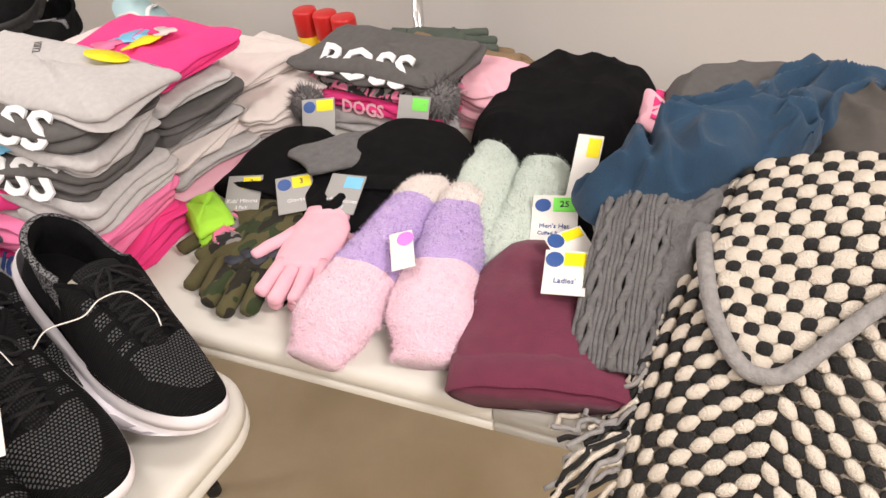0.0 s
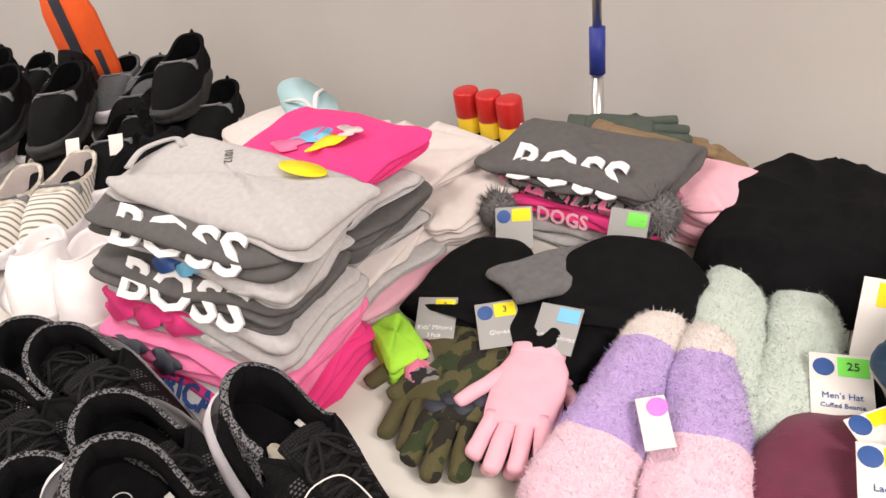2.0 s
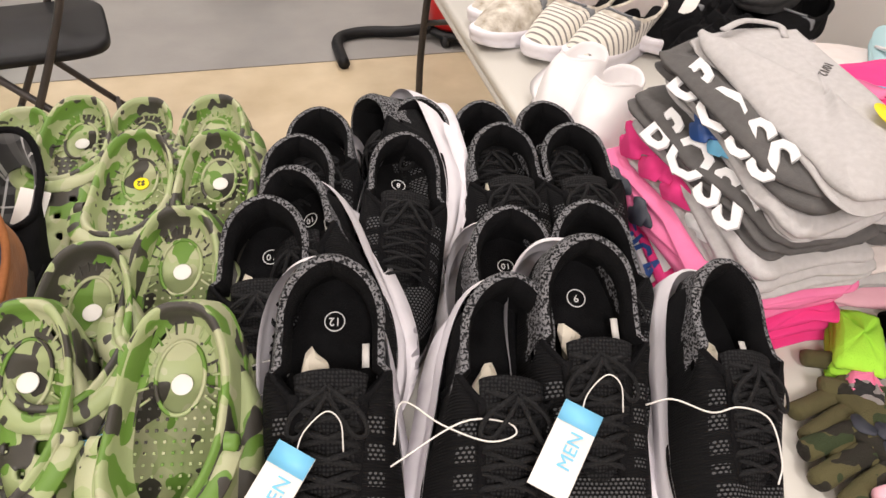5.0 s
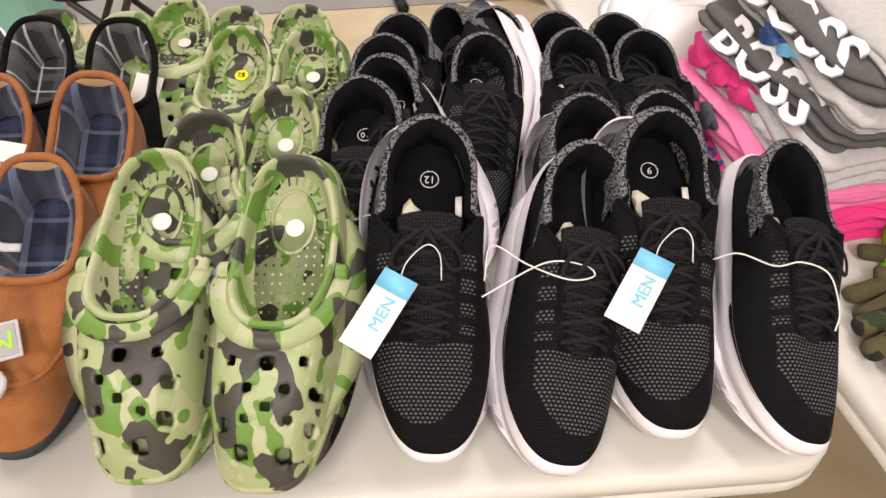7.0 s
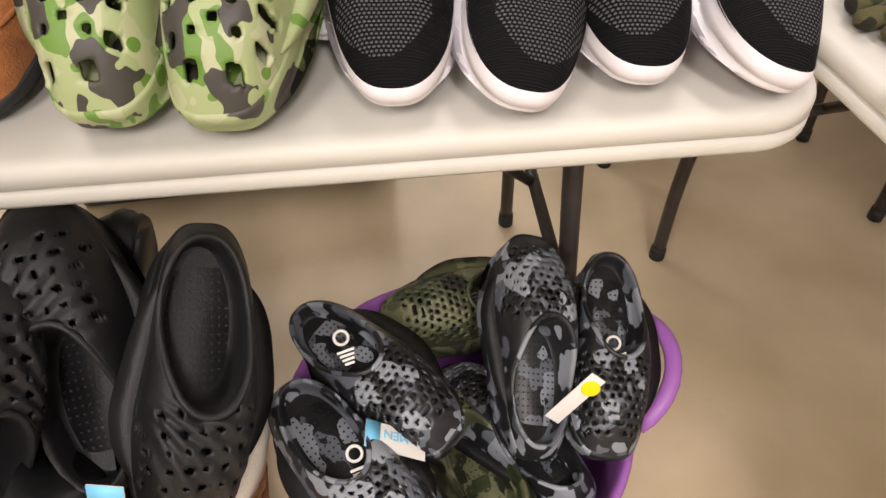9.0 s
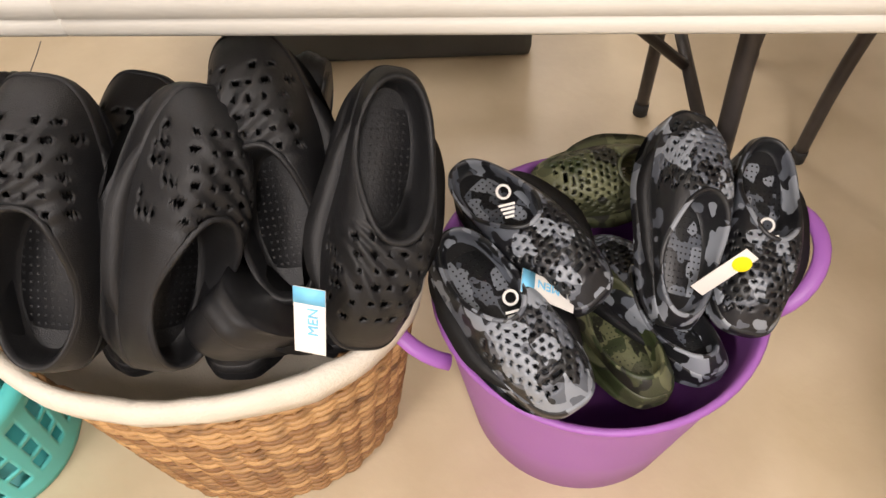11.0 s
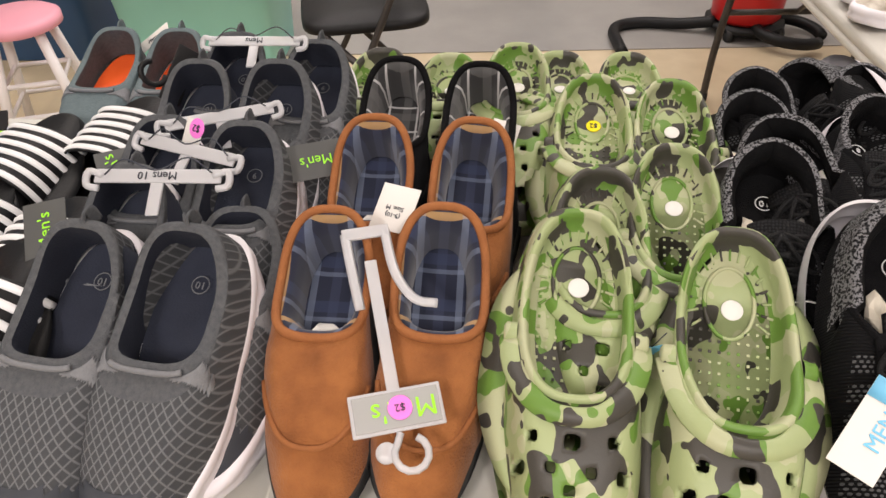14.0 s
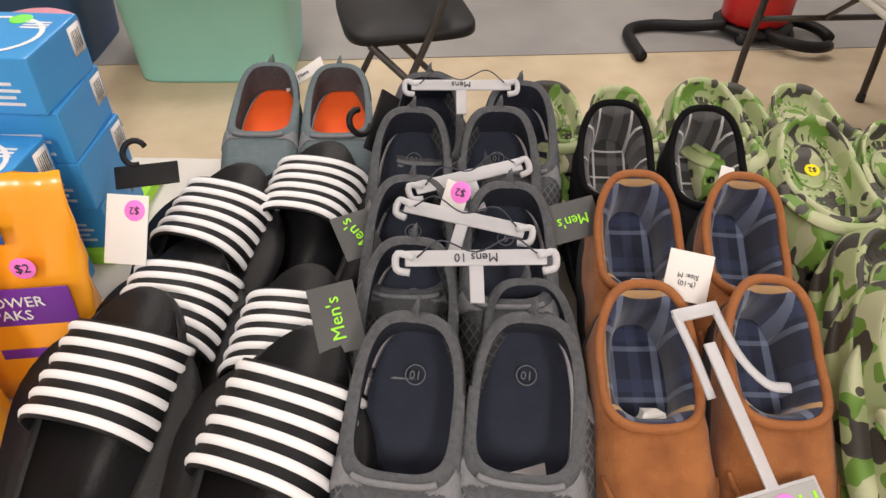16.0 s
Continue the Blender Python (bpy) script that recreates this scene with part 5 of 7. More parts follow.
EVA = "black foam clog with oval vents"
e1 = clog("clog", aim((-0.908, -0.03, 0.668), (-0.932, -0.235, 0.455), (0.12, -0.75, 0.65)), BLACK_EVA, EVA, "black foam clogs", eva_holes, BLACK_EVA, strap=False, lip=0.07, big=1.02, fan=True)
e2 = clog("clog", aim((-0.797, -0.024, 0.66), (-0.856, -0.246, 0.43), (0.8, -0.55, 0.25)), BLACK_EVA, EVA, "black foam clogs", eva_holes, BLACK_EVA, strap=False, mirror=-1, lip=0.07, big=1.02, fan=True)
for toe, heel, up, src in (((-0.735, 0.07, 0.64), (-0.69, -0.12, 0.455), (0.05, -0.8, 0.6), e1), ((-0.62, -0.19, 0.425), (-0.60, 0.03, 0.62), (0.42, -0.8, 0.42), e2),
                           ((-0.635, -0.03, 0.34), (-0.70, -0.155, 0.48), (-0.75, -0.6, -0.2), e2), ((-0.865, 0.02, 0.44), (-1.10, -0.02, 0.49), (0.1, -0.9, -0.3), e1), ((-0.90, 0.10, 0.57), (-0.95, -0.05, 0.38), (0.2, -0.5, 0.8), e2),
                           ((-1.03, 0.06, 0.60), (-0.97, -0.1, 0.40), (-0.5, -0.6, 0.5), e2), ((-0.66, 0.10, 0.58), (-0.74, -0.06, 0.38), (-0.5, 0.4, 0.6), e1), ((-0.80, 0.06, 0.33), (-0.77, -0.22, 0.39), (0.1, -0.3, 0.9), e1),
                           ((-1.0, 0.06, 0.33), (-0.89, -0.17, 0.36), (0.1, -0.2, 0.9), e2), ((-0.73, 0.1, 0.33), (-0.67, -0.12, 0.36), (0.1, -0.2, 0.9), e1)):
    copy_thing(src, aim(toe, heel, up))
hang_tag(thing("price_tag", "blue and white size tag on a black clog", "tag", pose(-0.640, -0.225, 0.585, 62, 0, -10)), pose(0, 0, 0))


def hex_holes(mid):
    if mid.z < 0.045 or mid.y > 0.125 or mid.y < 0.02:
        return False
    r = math.floor(mid.y / 0.0105)
    fx, fy = (mid.x / 0.0115 + 0.5 * (r % 2)) % 1 - 0.5, (mid.y / 0.0105) % 1 - 0.5
    return fx * fx + fy * fy < 0.09


def charm(parent_m, label):
    t = thing("shoe_charm", label, "charm", parent_m)
    part("ring", tube([(0.008 * math.cos(a), 0.012 + 0.008 * math.sin(a), 0.002) for a in (2 * math.pi * k / 18 for k in range(18))], 0.0018, 6, closed=True), CARD, t)
    b = bmesh.new()
    for i in range(4):
        box(0.02 - 0.003 * i, 0.0028, 0.0015, at=(0, -0.004 - 0.0048 * i, 0.001), bm=b)
    part("badge", b, CARD, t, "small striped white badge", smooth=False)
    return t


DK = "black and grey camouflage clog with round vents"
d1 = clog("clog", aim((-0.382, -0.245, 0.355), (-0.533, -0.022, 0.385), (0.12, -0.4, 0.9)), CAMO_DARK, DK, "dark camouflage clogs", hex_holes, BLACK_EVA, strap=False, lip=0.056, big=0.92)
d2 = clog("clog", aim((-0.335, -0.11, 0.385), (-0.505, 0.065, 0.385), (0.2, -0.5, 0.85)), CAMO_DARK, DK, "dark camouflage clogs", hex_holes, BLACK_EVA, strap=False, mirror=-1, lip=0.056, big=0.92)
copy_thing(d1, aim((-0.225, 0.13, 0.455), (-0.264, -0.105, 0.345), (0.3, -0.55, 0.78)))
copy_thing(d2, aim((-0.165, -0.12, 0.325), (-0.125, 0.12, 0.40), (0.1, -0.55, 0.8)))
o1 = clog("clog", aim((-0.43, 0.11, 0.345), (-0.225, 0.165, 0.30), (0.0, -0.45, 0.88)), CAMO_OLIVE, "dark olive camouflage clog with round vents", "dark camouflage clogs", hex_holes, CAMO_OLIVE, strap=False, lip=0.056, big=0.92)
copy_thing(o1, aim((-0.38, 0.04, 0.25), (-0.285, -0.19, 0.295), (0.2, -0.3, 0.9)))
copy_thing(d1, aim((-0.34, 0.06, 0.25), (-0.22, -0.14, 0.285), (0.3, -0.3, 0.9)))
copy_thing(d2, aim((-0.24, 0.05, 0.18), (-0.44, -0.08, 0.21), (0.0, 0.1, 1)))
for p, n in (((-0.459, -0.027, 0.477), (0.25, -0.6, 0.8)), ((-0.299, 0.134, 0.365), (0.1, -0.7, 0.7)), ((-0.14, -0.03, 0.425), (0.0, -0.7, 0.7)), ((-0.449, -0.149, 0.436), (0.2, -0.5, 0.85))):
    charm(aim(p, Vector(p) + Vector((-0.3, 0.9, 0.6)), n), "small white plastic charm on a dark clog")
hang_tag(thing("price_tag", "blue and white size tag on a dark clog", "tag", pose(-0.44, -0.12, 0.45, 30, 0, 85)), pose(0, 0, 0))
card_tag(pose(-0.205, -0.09, 0.43, 70, 35, -20), 0.02, 0.08, CARD, "white card strip with a yellow dot in a dark clog", "", INK, PRICE_YELLOW)


def strap_sandal(m):
    n, L, W = 40, 0.28, 0.104
    t = thing("strap_sandal", "black two-strap sandal with buckles", "sandal", m, "black strap sandals")
    part("sole", loft([outline(L, W, n, z, 0.8, 0.86, 0.82, g) for g, z in ((-0.005, 0), (0.001, 0.003), (0.001, 0.024), (-0.003, 0.027), (-0.012, 0.024))], True, True), BLACK_EVA, t)
    for y in (0.075, 0.145):
        rows = []
        for i in range(5):
            yy = y + 0.036 * (i / 4 - 0.5)
            rows.append([Vector((0.05 * math.copysign(abs(math.cos(a)) ** 0.8, math.cos(a)), yy, 0.018 + 0.052 * math.sin(a) ** 0.7)) for a in (math.pi * k / 14 for k in range(15))])
        s = part("strap", loft(rows, closed=False), BLACK_CLOTH, t)
        md = s.modifiers.new("thick", "SOLIDIFY")
        md.thickness = 0.004
        part("buckle", box(0.024, 0.03, 0.004, 0.001, at=(0, 0, 0)), BLACK_PLASTIC, s, m=pose(0.03, y, 0.066, 0, 32, 0))
    return t


ss = strap_sandal(aim((-1.28, -0.20, 0.405), (-1.16, -0.03, 0.315), (-0.4, -0.5, 0.7)))
for toe, heel, up in (((-1.21, -0.02, 0.38), (-1.19, -0.26, 0.275), (0.1, -0.4, 0.9)), ((-1.40, 0.04, 0.39), (-1.27, -0.16, 0.28), (-0.5, -0.6, 0.5)), ((-1.42, -0.03, 0.38), (-1.32, -0.27, 0.29), (-0.4, -0.3, 0.9)),
                      ((-1.50, 0.0, 0.34), (-1.45, -0.26, 0.29), (0.2, -0.2, 0.9)), ((-1.25, -0.05, 0.30), (-1.23, -0.29, 0.265), (0.15, -0.1, 1)), ((-1.53, -0.06, 0.30), (-1.40, -0.26, 0.26), (0, -0.1, 1)),
                      ((-1.30, 0.02, 0.37), (-1.33, -0.2, 0.31), (0.3, -0.5, 0.8)), ((-1.37, -0.1, 0.40), (-1.28, -0.31, 0.31), (0.3, -0.4, 0.85))):
    copy_thing(ss, aim(toe, heel, up))
hang_tag(thing("price_tag", "blue and white size tag in the teal basket", "tag", pose(-1.245, -0.275, 0.335, 40, 0, -50)), pose(0, 0, 0))
hang_tag(thing("price_tag", "blue and white size tag in the teal basket", "tag", pose(-1.335, -0.30, 0.345, 30, 0, 10)), pose(0, 0, 0))
whole("cable_tie", tube(smooth_line([(-1.175, -0.06, 0.40), (-1.172, -0.08, 0.35), (-1.165, -0.09, 0.31)], 5), 0.0025, 6), SUEDE_EDGE, "orange-brown plastic tie on a sandal", "tie")

# dark box under the front table
ub = thing("storage_box", "dark grey lidded storage box under the table", "box", pose(-0.77, 0.965, 0, 0, 0, 3))
part("body", box(0.74, 0.3, 0.27, 0.02), DARK_CARD, ub)
part("lid", box(0.76, 0.32, 0.04, 0.012, at=(0, 0, 0.271)), BLACK_PLASTIC, ub)

# ---------------------------------------------------------------- clothes on the side table


def folded(name, m, w, d, h, material, label, category, group="", folds=2, seed=0.0, amp=0.0035, extra=None):
    """A folded garment: many thin soft layers, each with an uneven rolled edge, and a wrinkled top."""
    rings, n = [], 168
    folds = max(folds, round(h / 0.010))
    rnd = random.Random(seed)
    cuts = [0.0]
    for i in range(folds):
        cuts.append(cuts[-1] + rnd.uniform(0.5, 1.5))
    cuts = [c / cuts[-1] for c in cuts]

    def shift(p, i):
        a = math.atan2(p.y / d, p.x / w)
        c, s = math.cos(a), math.sin(a)
        k = noise.noise(Vector((c * 1.3 + i * 2.1, s * 1.3, seed * 2.3 + i * 0.8)))
        k2 = noise.noise(Vector((c * 4 + i, s * 4, seed + i * 1.9)))
        return Vector((c, s, 0)) * (0.022 * k + 0.007 * k2) * min(1.0, min(w, d) / 0.16) ** 2

    def sway(p, i):
        a = math.atan2(p.y / d, p.x / w)
        return 0.75 * h / folds * noise.noise(Vector((math.cos(a) * 2.4, math.sin(a) * 2.4, seed * 1.7 + i * 0.35)))
    for i in range(folds):
        z0, z1 = h * cuts[i], h * cuts[i + 1]
        for ins, v in ((0.0075, 0.04), (0.0015, 0.2), (0.0, 0.5), (0.0015, 0.8), (0.0075, 0.96)):
            ring = []
            for p in rrect(w - 2 * ins, d - 2 * ins, 11.0, n, z0 + (z1 - z0) * v):
                q = p + shift(p, i)
                q.z += sway(p, i + v) * (i > 0)
                ring.append(q)
            rings.append(ring)
    top = rings[-1]
    for s in (0.97, 0.93, 0.88, 0.82, 0.75, 0.68, 0.6, 0.5, 0.4, 0.3, 0.2, 0.1, 0.03):
        rings.append([Vector((p.x * s, p.y * s, p.z + 0.002 * (1 - s))) for p in top])
    bm = loft(rings, True, True)
    for v in bm.verts:
        q = v.co * 11 + Vector((seed, seed * 0.7, seed * 1.3))
        e = noise.noise_vector(q) + 0.5 * noise.noise_vector(q * 2.3)
        ridge = 1 - abs(noise.noise(Vector((v.co.x * 7 + seed * 3, v.co.y * 15 + v.co.x * 11, seed)))) * 3.0
        r = max(abs(v.co.x) / (w / 2), abs(v.co.y) / (d / 2))
        k = min(1.0, v.co.z / (0.4 * h))
        v.co += Vector((e.x * amp, e.y * amp, k * (e.z * amp * 0.7 + 0.004 * max(0, ridge) - (0.035 + 0.05 * noise.noise(v.co * 6 + Vector((seed, 0, 3)))) * max(0, r - 0.72))))
        v.co.z = max(v.co.z, 0.0)
    if extra is None:
        return whole(name, bm, material, label, category, m, group)
    t = thing(name, label, category, m, group)
    part("cloth", bm, material, t)
    extra(t)
    return t


def blot_print(items):
    """A printed picture: flat irregular blots of colour."""
    def add(t):
        for i, (x, y, z, r, material, rx, rz) in enumerate(items):
            ring = [Vector(((r * (1 + 0.45 * math.sin(5 * a + i) * 0.6)) * math.cos(a), 0.6 * r * (1 + 0.3 * math.sin(3 * a + i)) * math.sin(a), 0)) for a in (2 * math.pi * k / 28 for k in range(28))]
            part("print", loft([ring, [p + Vector((0, 0, 0.0012)) for p in ring]], True, True), material, t, m=pose(x, y, z, rx, 0, rz))
    return add


ST = "folded shirts stack"


def laid(x, y, z, turn, slope, w, d):
    """A garment whose near corner on the aisle side lies at (x, y, z), sloping up away from it."""
    a = radians(turn)
    c = Vector((x, y, z)) + Vector((math.cos(a), math.sin(a), math.sin(radians(slope)))) * (w / 2) - Vector((-math.sin(a), math.cos(a), 0)) * (d / 2)
    return pose(c.x, c.y, c.z, 0, -slope, turn)


folded("folded_shirt", laid(0.052, 0.31, 0.742, 92, 1, 0.35, 0.2), 0.35, 0.2, 0.05, HOT_PINK, "folded pink and white shirt with dark script print", "shirt", ST, 2, 1.0, extra=lambda t: (part("print_ground", box(0.2, 0.06, 0.002, 0.0006), INK_WHITE, t, m=pose(0.03, 0.104, 0.026, 50, 0, 180)), lettering("print", "AMERICA", 0.046, INK_BLUE, t, pose(0.03, 0.106, 0.0295, 50, 0, 180), 0.001)))
folded("folded_shirt", laid(0.078, 0.295, 0.788, 98, 1.6, 0.35, 0.19), 0.35, 0.19, 0.04, PINK_TEE, "folded bright pink shirt with a black print", "shirt", ST, 3, 2.0, extra=blot_print([(0.10, 0.0985, 0.026, 0.03, INK, 62, 180), (0.03, 0.0985, 0.024, 0.026, INK, 62, 176)]))
folded("folded_shirt", laid(0.098, 0.31, 0.822, 96, 3, 0.345, 0.18), 0.345, 0.18, 0.048, HEATHER, "folded heather grey shirt with a hot pink print", "shirt", ST, 3, 3.0, extra=blot_print([(0.12, 0.089, 0.03, 0.036, HOT_PINK, 48, 180), (0.06, 0.089, 0.03, 0.034, HOT_PINK, 48, 176), (0.0, 0.089, 0.03, 0.028, HOT_PINK, 48, 184), (-0.06, 0.089, 0.026, 0.024, INK_WHITE, 48, 180)]))
folded("folded_shirt", laid(0.113, 0.322, 0.869, 99, 4.2, 0.335, 0.165), 0.335, 0.165, 0.034, CHARCOAL, "folded charcoal shirt with white block letters", "shirt", ST, 2, 4.0, extra=lambda t: lettering("print", "BOSS", 0.075, INK_WHITE, t, pose(-0.01, 0.079, 0.021, 44, 0, 180) @ Matrix.Diagonal((1.25, 1, 1, 1)), 0.002))
folded("folded_shirt", laid(0.128, 0.322, 0.9, 95, 5, 0.33, 0.16), 0.33, 0.16, 0.032, HEATHER, "folded heather grey shirt with a small blue print", "shirt", ST, 2, 5.0, extra=blot_print([(0.03, 0.079, 0.018, 0.026, INK_BLUE, 46, 180), (-0.01, 0.079, 0.018, 0.02, SKY_BLUE, 46, 176)]))
folded("folded_shirt", laid(0.143, 0.325, 0.928, 100, 6, 0.335, 0.165), 0.335, 0.165, 0.034, CHARCOAL, "folded charcoal shirt with bold white print", "shirt", ST, 2, 6.0, extra=lambda t: lettering("print", "BOSS", 0.075, INK_WHITE, t, pose(-0.005, 0.079, 0.021, 44, 0, 180) @ Matrix.Diagonal((1.25, 1, 1, 1)), 0.002))
folded("folded_shirt", laid(0.16, 0.292, 0.958, 96, 6.3, 0.35, 0.165), 0.35, 0.165, 0.024, HEATHER, "folded heather grey shirt with a yellow price label", "shirt", ST, 2, 7.0, 0.0045, extra=lambda t: (
    part("collar", tube(smooth_line([(0.16, 0.04, 0.022), (0.172, 0.0, 0.026), (0.16, -0.045, 0.022), (0.125, -0.03, 0.026)], 6), 0.006, 8, flat=0.5), HEATHER, t),
    part("price_label", loft([[Vector((0.034 * math.cos(a), 0.018 * math.sin(a), z)) for a in (2 * math.pi * k / 28 for k in range(28))] for z in (0, 0.001)], True, True), PRICE_YELLOW, t, "oval yellow price label", m=pose(-0.075, -0.045, 0.03, 6, -6, 10)),
    lettering("size_print", "10/12", 0.016, CHARCOAL, t, pose(0.04, -0.03, 0.03, 0, 0, 130))))
S2 = "second shirts stack"
for z, h, mt, lb, w, d, sd in ((0.742, 0.022, PALE_PINK, "folded pale pink shirt", 0.33, 0.2, 1), (0.765, 0.022, HEATHER, "folded heather grey shirt", 0.33, 0.19, 2), (0.788, 0.03, OFFWHITE, "folded white shirt", 0.32, 0.2, 3), (0.82, 0.02, HEATHER, "folded heather grey shirt", 0.31, 0.18, 4),
                          (0.841, 0.034, CHARCOAL, "folded charcoal shirt", 0.33, 0.19, 5), (0.876, 0.02, HEATHER, "folded heather grey shirt", 0.31, 0.18, 6)):
    folded("folded_shirt", pose(0.385 + 0.004 * sd, 0.51 + 0.006 * sd, z, 0, 0, 82 + 4 * math.sin(sd * 3)), w, d, h, mt, lb + " in a stack", "shirt", S2, 2, sd * 1.7)
folded("folded_shirt", pose(0.445, 0.565, 0.898, -4, 3, 86), 0.34, 0.2, 0.03, HOT_PINK, "folded hot pink shirt with a flower print", "shirt", S2, 2, 9.0, extra=blot_print([(0.0, 0.0, 0.037, 0.04, SKY_BLUE, 0, 20), (-0.04, 0.01, 0.038, 0.03, PRICE_YELLOW, 0, 60), (0.03, 0.035, 0.038, 0.03, PINK_TEE, 0, 10), (-0.05, -0.03, 0.0385, 0.025, OFFWHITE, 0, 0), (-0.035, -0.02, 0.04, 0.012, HOT_PINK, 0, 0)]))
folded("folded_shirt", pose(0.60, 0.46, 0.742, 0, 0, 70), 0.32, 0.24, 0.075, OFFWHITE, "loosely folded off-white shirts", "shirt", "", 3, 11.0, 0.011)
folded("folded_shirt", pose(0.60, 0.53, 0.81, 3, 4, 78), 0.26, 0.2, 0.03, OFFWHITE, "loosely folded off-white shirt with a neck size print", "shirt", "", 2, 12.0, 0.009, extra=lambda t: (part("collar", tube(smooth_line([(0.12, -0.06, 0.033), (0.135, 0.0, 0.042), (0.11, 0.06, 0.033)], 6), 0.007, 8), OFFWHITE, t), lettering("size_print", "12", 0.022, CHARCOAL, t, pose(0.06, -0.02, 0.042, 0, 0, 90))))
TB = 90
folded("folded_shirt", pose(0.655, 0.205, 0.742, 0, 0, TB + 3), 0.3, 0.17, 0.035, HEATHER, "folded heather grey shirt at the bottom of a stack", "shirt", "printed shirts", 2, 13.0)
folded("folded_shirt", pose(0.655, 0.20, 0.778, 0, 0, TB), 0.3, 0.165, 0.028, HOT_PINK, "folded pink shirt with pale lettering", "shirt", "printed shirts", 2, 14.0, extra=lambda t: lettering("print", "DOGS", 0.032, PALE_PINK, t, pose(0, 0.092, 0.016, 75, 0, 180)))
folded("folded_shirt", pose(0.66, 0.20, 0.807, 0, 0, TB - 3), 0.29, 0.16, 0.022, LEOPARD, "folded shirt with a colourful dotted pattern", "shirt", "printed shirts", 2, 15.0)
folded("folded_shirt", pose(0.665, 0.205, 0.83, 0, 0, TB - 2), 0.31, 0.17, 0.032, CHARCOAL, "folded charcoal shirt with large white block letters", "shirt", "printed shirts", 2, 16.0, extra=lambda t: lettering("print", "BOSS", 0.085, INK_WHITE, t, pose(0.0, 0.070, 0.026, 36, 0, 180), 0.002))
folded("folded_shirt", pose(0.72, 0.09, 0.742, 0, 0, 80), 0.26, 0.14, 0.075, PALE_PINK, "folded pale pink garment under the stack", "shirt", "", 3, 17.0)


def heap(name, m, w, d, h, material, label, category, seed, amp=0.02, freq=7.0, flat=2.2, group=""):
    """A soft bunched garment: a low dome with deep folds."""
    rings, n = [], 180
    for i in range(44):
        v = i / 43
        s = math.cos(v * math.pi / 2) ** (1 / flat) if v < 1 else 0.02
        rings.append(rrect(w * max(s, 0.02), d * max(s, 0.02), 3.0, n, h * math.sin(v * math.pi / 2) ** 1.1))
    bm = loft(rings, True, True)
    for v in bm.verts:
        q = v.co * freq + Vector((seed, seed, seed))
        warp = q + 0.9 * noise.noise_vector(q * 0.7)
        ridge = 1 - abs(noise.noise(Vector((warp.x * 1.1, warp.y * 2.3, warp.z)))) * 2.4
        ridge2 = 1 - abs(noise.noise(warp * 2.3 + Vector((7, 3, 1)))) * 2.4
        d3 = noise.noise_vector(q * 0.8)
        k = min(1.0, v.co.z / (0.3 * h))
        v.co += Vector((d3.x * amp, d3.y * amp, (0.8 * ridge + 0.35 * ridge2 - 0.6) * amp * k))
        v.co.z = max(v.co.z, 0.0)
    return whole(name, bm, material, label, category, m, group)


heap("sweatpant", pose(0.69, -0.115, 0.742, 0, 0, 0), 0.34, 0.27, 0.09, BLACK_CLOTH, "folded black sweatpants lying in a soft pile", "trousers", 1.0, 0.014, 6)
heap("blue_jacket", pose(0.50, -0.385, 0.82, 0, 4, -40), 0.37, 0.15, 0.10, BLUE_FLEECE, "crumpled navy blue fleece jacket on a clothes pile", "jacket", 3.0, 0.036, 10)
heap("jacket_sleeve", pose(0.70, -0.48, 0.78, 0, 0, -20), 0.28, 0.16, 0.10, BLUE_FLEECE, "navy blue fleece sleeve folded on the pile", "jacket", 5.0, 0.028, 9)
heap("grey_sweater", pose(0.42, -0.415, 0.742, 0, 0, -22), 0.36, 0.16, 0.13, GREY_WOOL, "grey cable-knit sweater folded on the table", "sweater", 7.0, 0.016, 8)
heap("taupe_shirt", pose(0.64, -0.62, 0.742, 0, 0, 12), 0.36, 0.3, 0.14, BROWN_GREY, "crumpled dark taupe shirt", "shirt", 9.0, 0.022, 8)
heap("dark_clothes", pose(0.78, -0.42, 0.742, 0, 0, 20), 0.2, 0.34, 0.10, CHARCOAL, "dark grey garments at the back of the pile", "clothes", 11.0, 0.02, 8)
heap("grey_blanket", pose(0.42, -0.80, 0.742, 0, 0, 10), 0.44, 0.34, 0.16, CORD_GREY, "grey knitted blanket beside the patterned bag", "blanket", 13.0, 0.02, 7)


def cable_ribs(m):
    t = thing("knit_cuff", "grey cable-knit sleeve hanging over the clothes pile", "sleeve", m)
    b = bmesh.new()
    for i in range(23):
        x = -0.058 + 0.0053 * i
        r, wob = (0.0052, 0.004) if i % 6 in (2, 3) else (0.0031, 0.0)
        line = [(x * (1.05 - 0.15 * v) + wob * math.sin(v * 26 + math.pi * (i % 6 == 3)), -0.11 + 0.22 * v, 0.016 + 0.024 * math.sin(v * 2.2) + 0.016 * math.cos(x * 26) + wob * 0.5 * math.cos(v * 26 + math.pi * (i % 6 == 3))) for v in (q / 24 for q in range(25))]
        tube(line, r, 6, bm=b)
    part("ribs", rough_up(b, 0.0018, 25, 4), GREY_WOOL, t, "ribbed grey knit")
    return t


cable_ribs(pose(0.30, -0.362, 0.79, 20, 0, -80))

# beanies


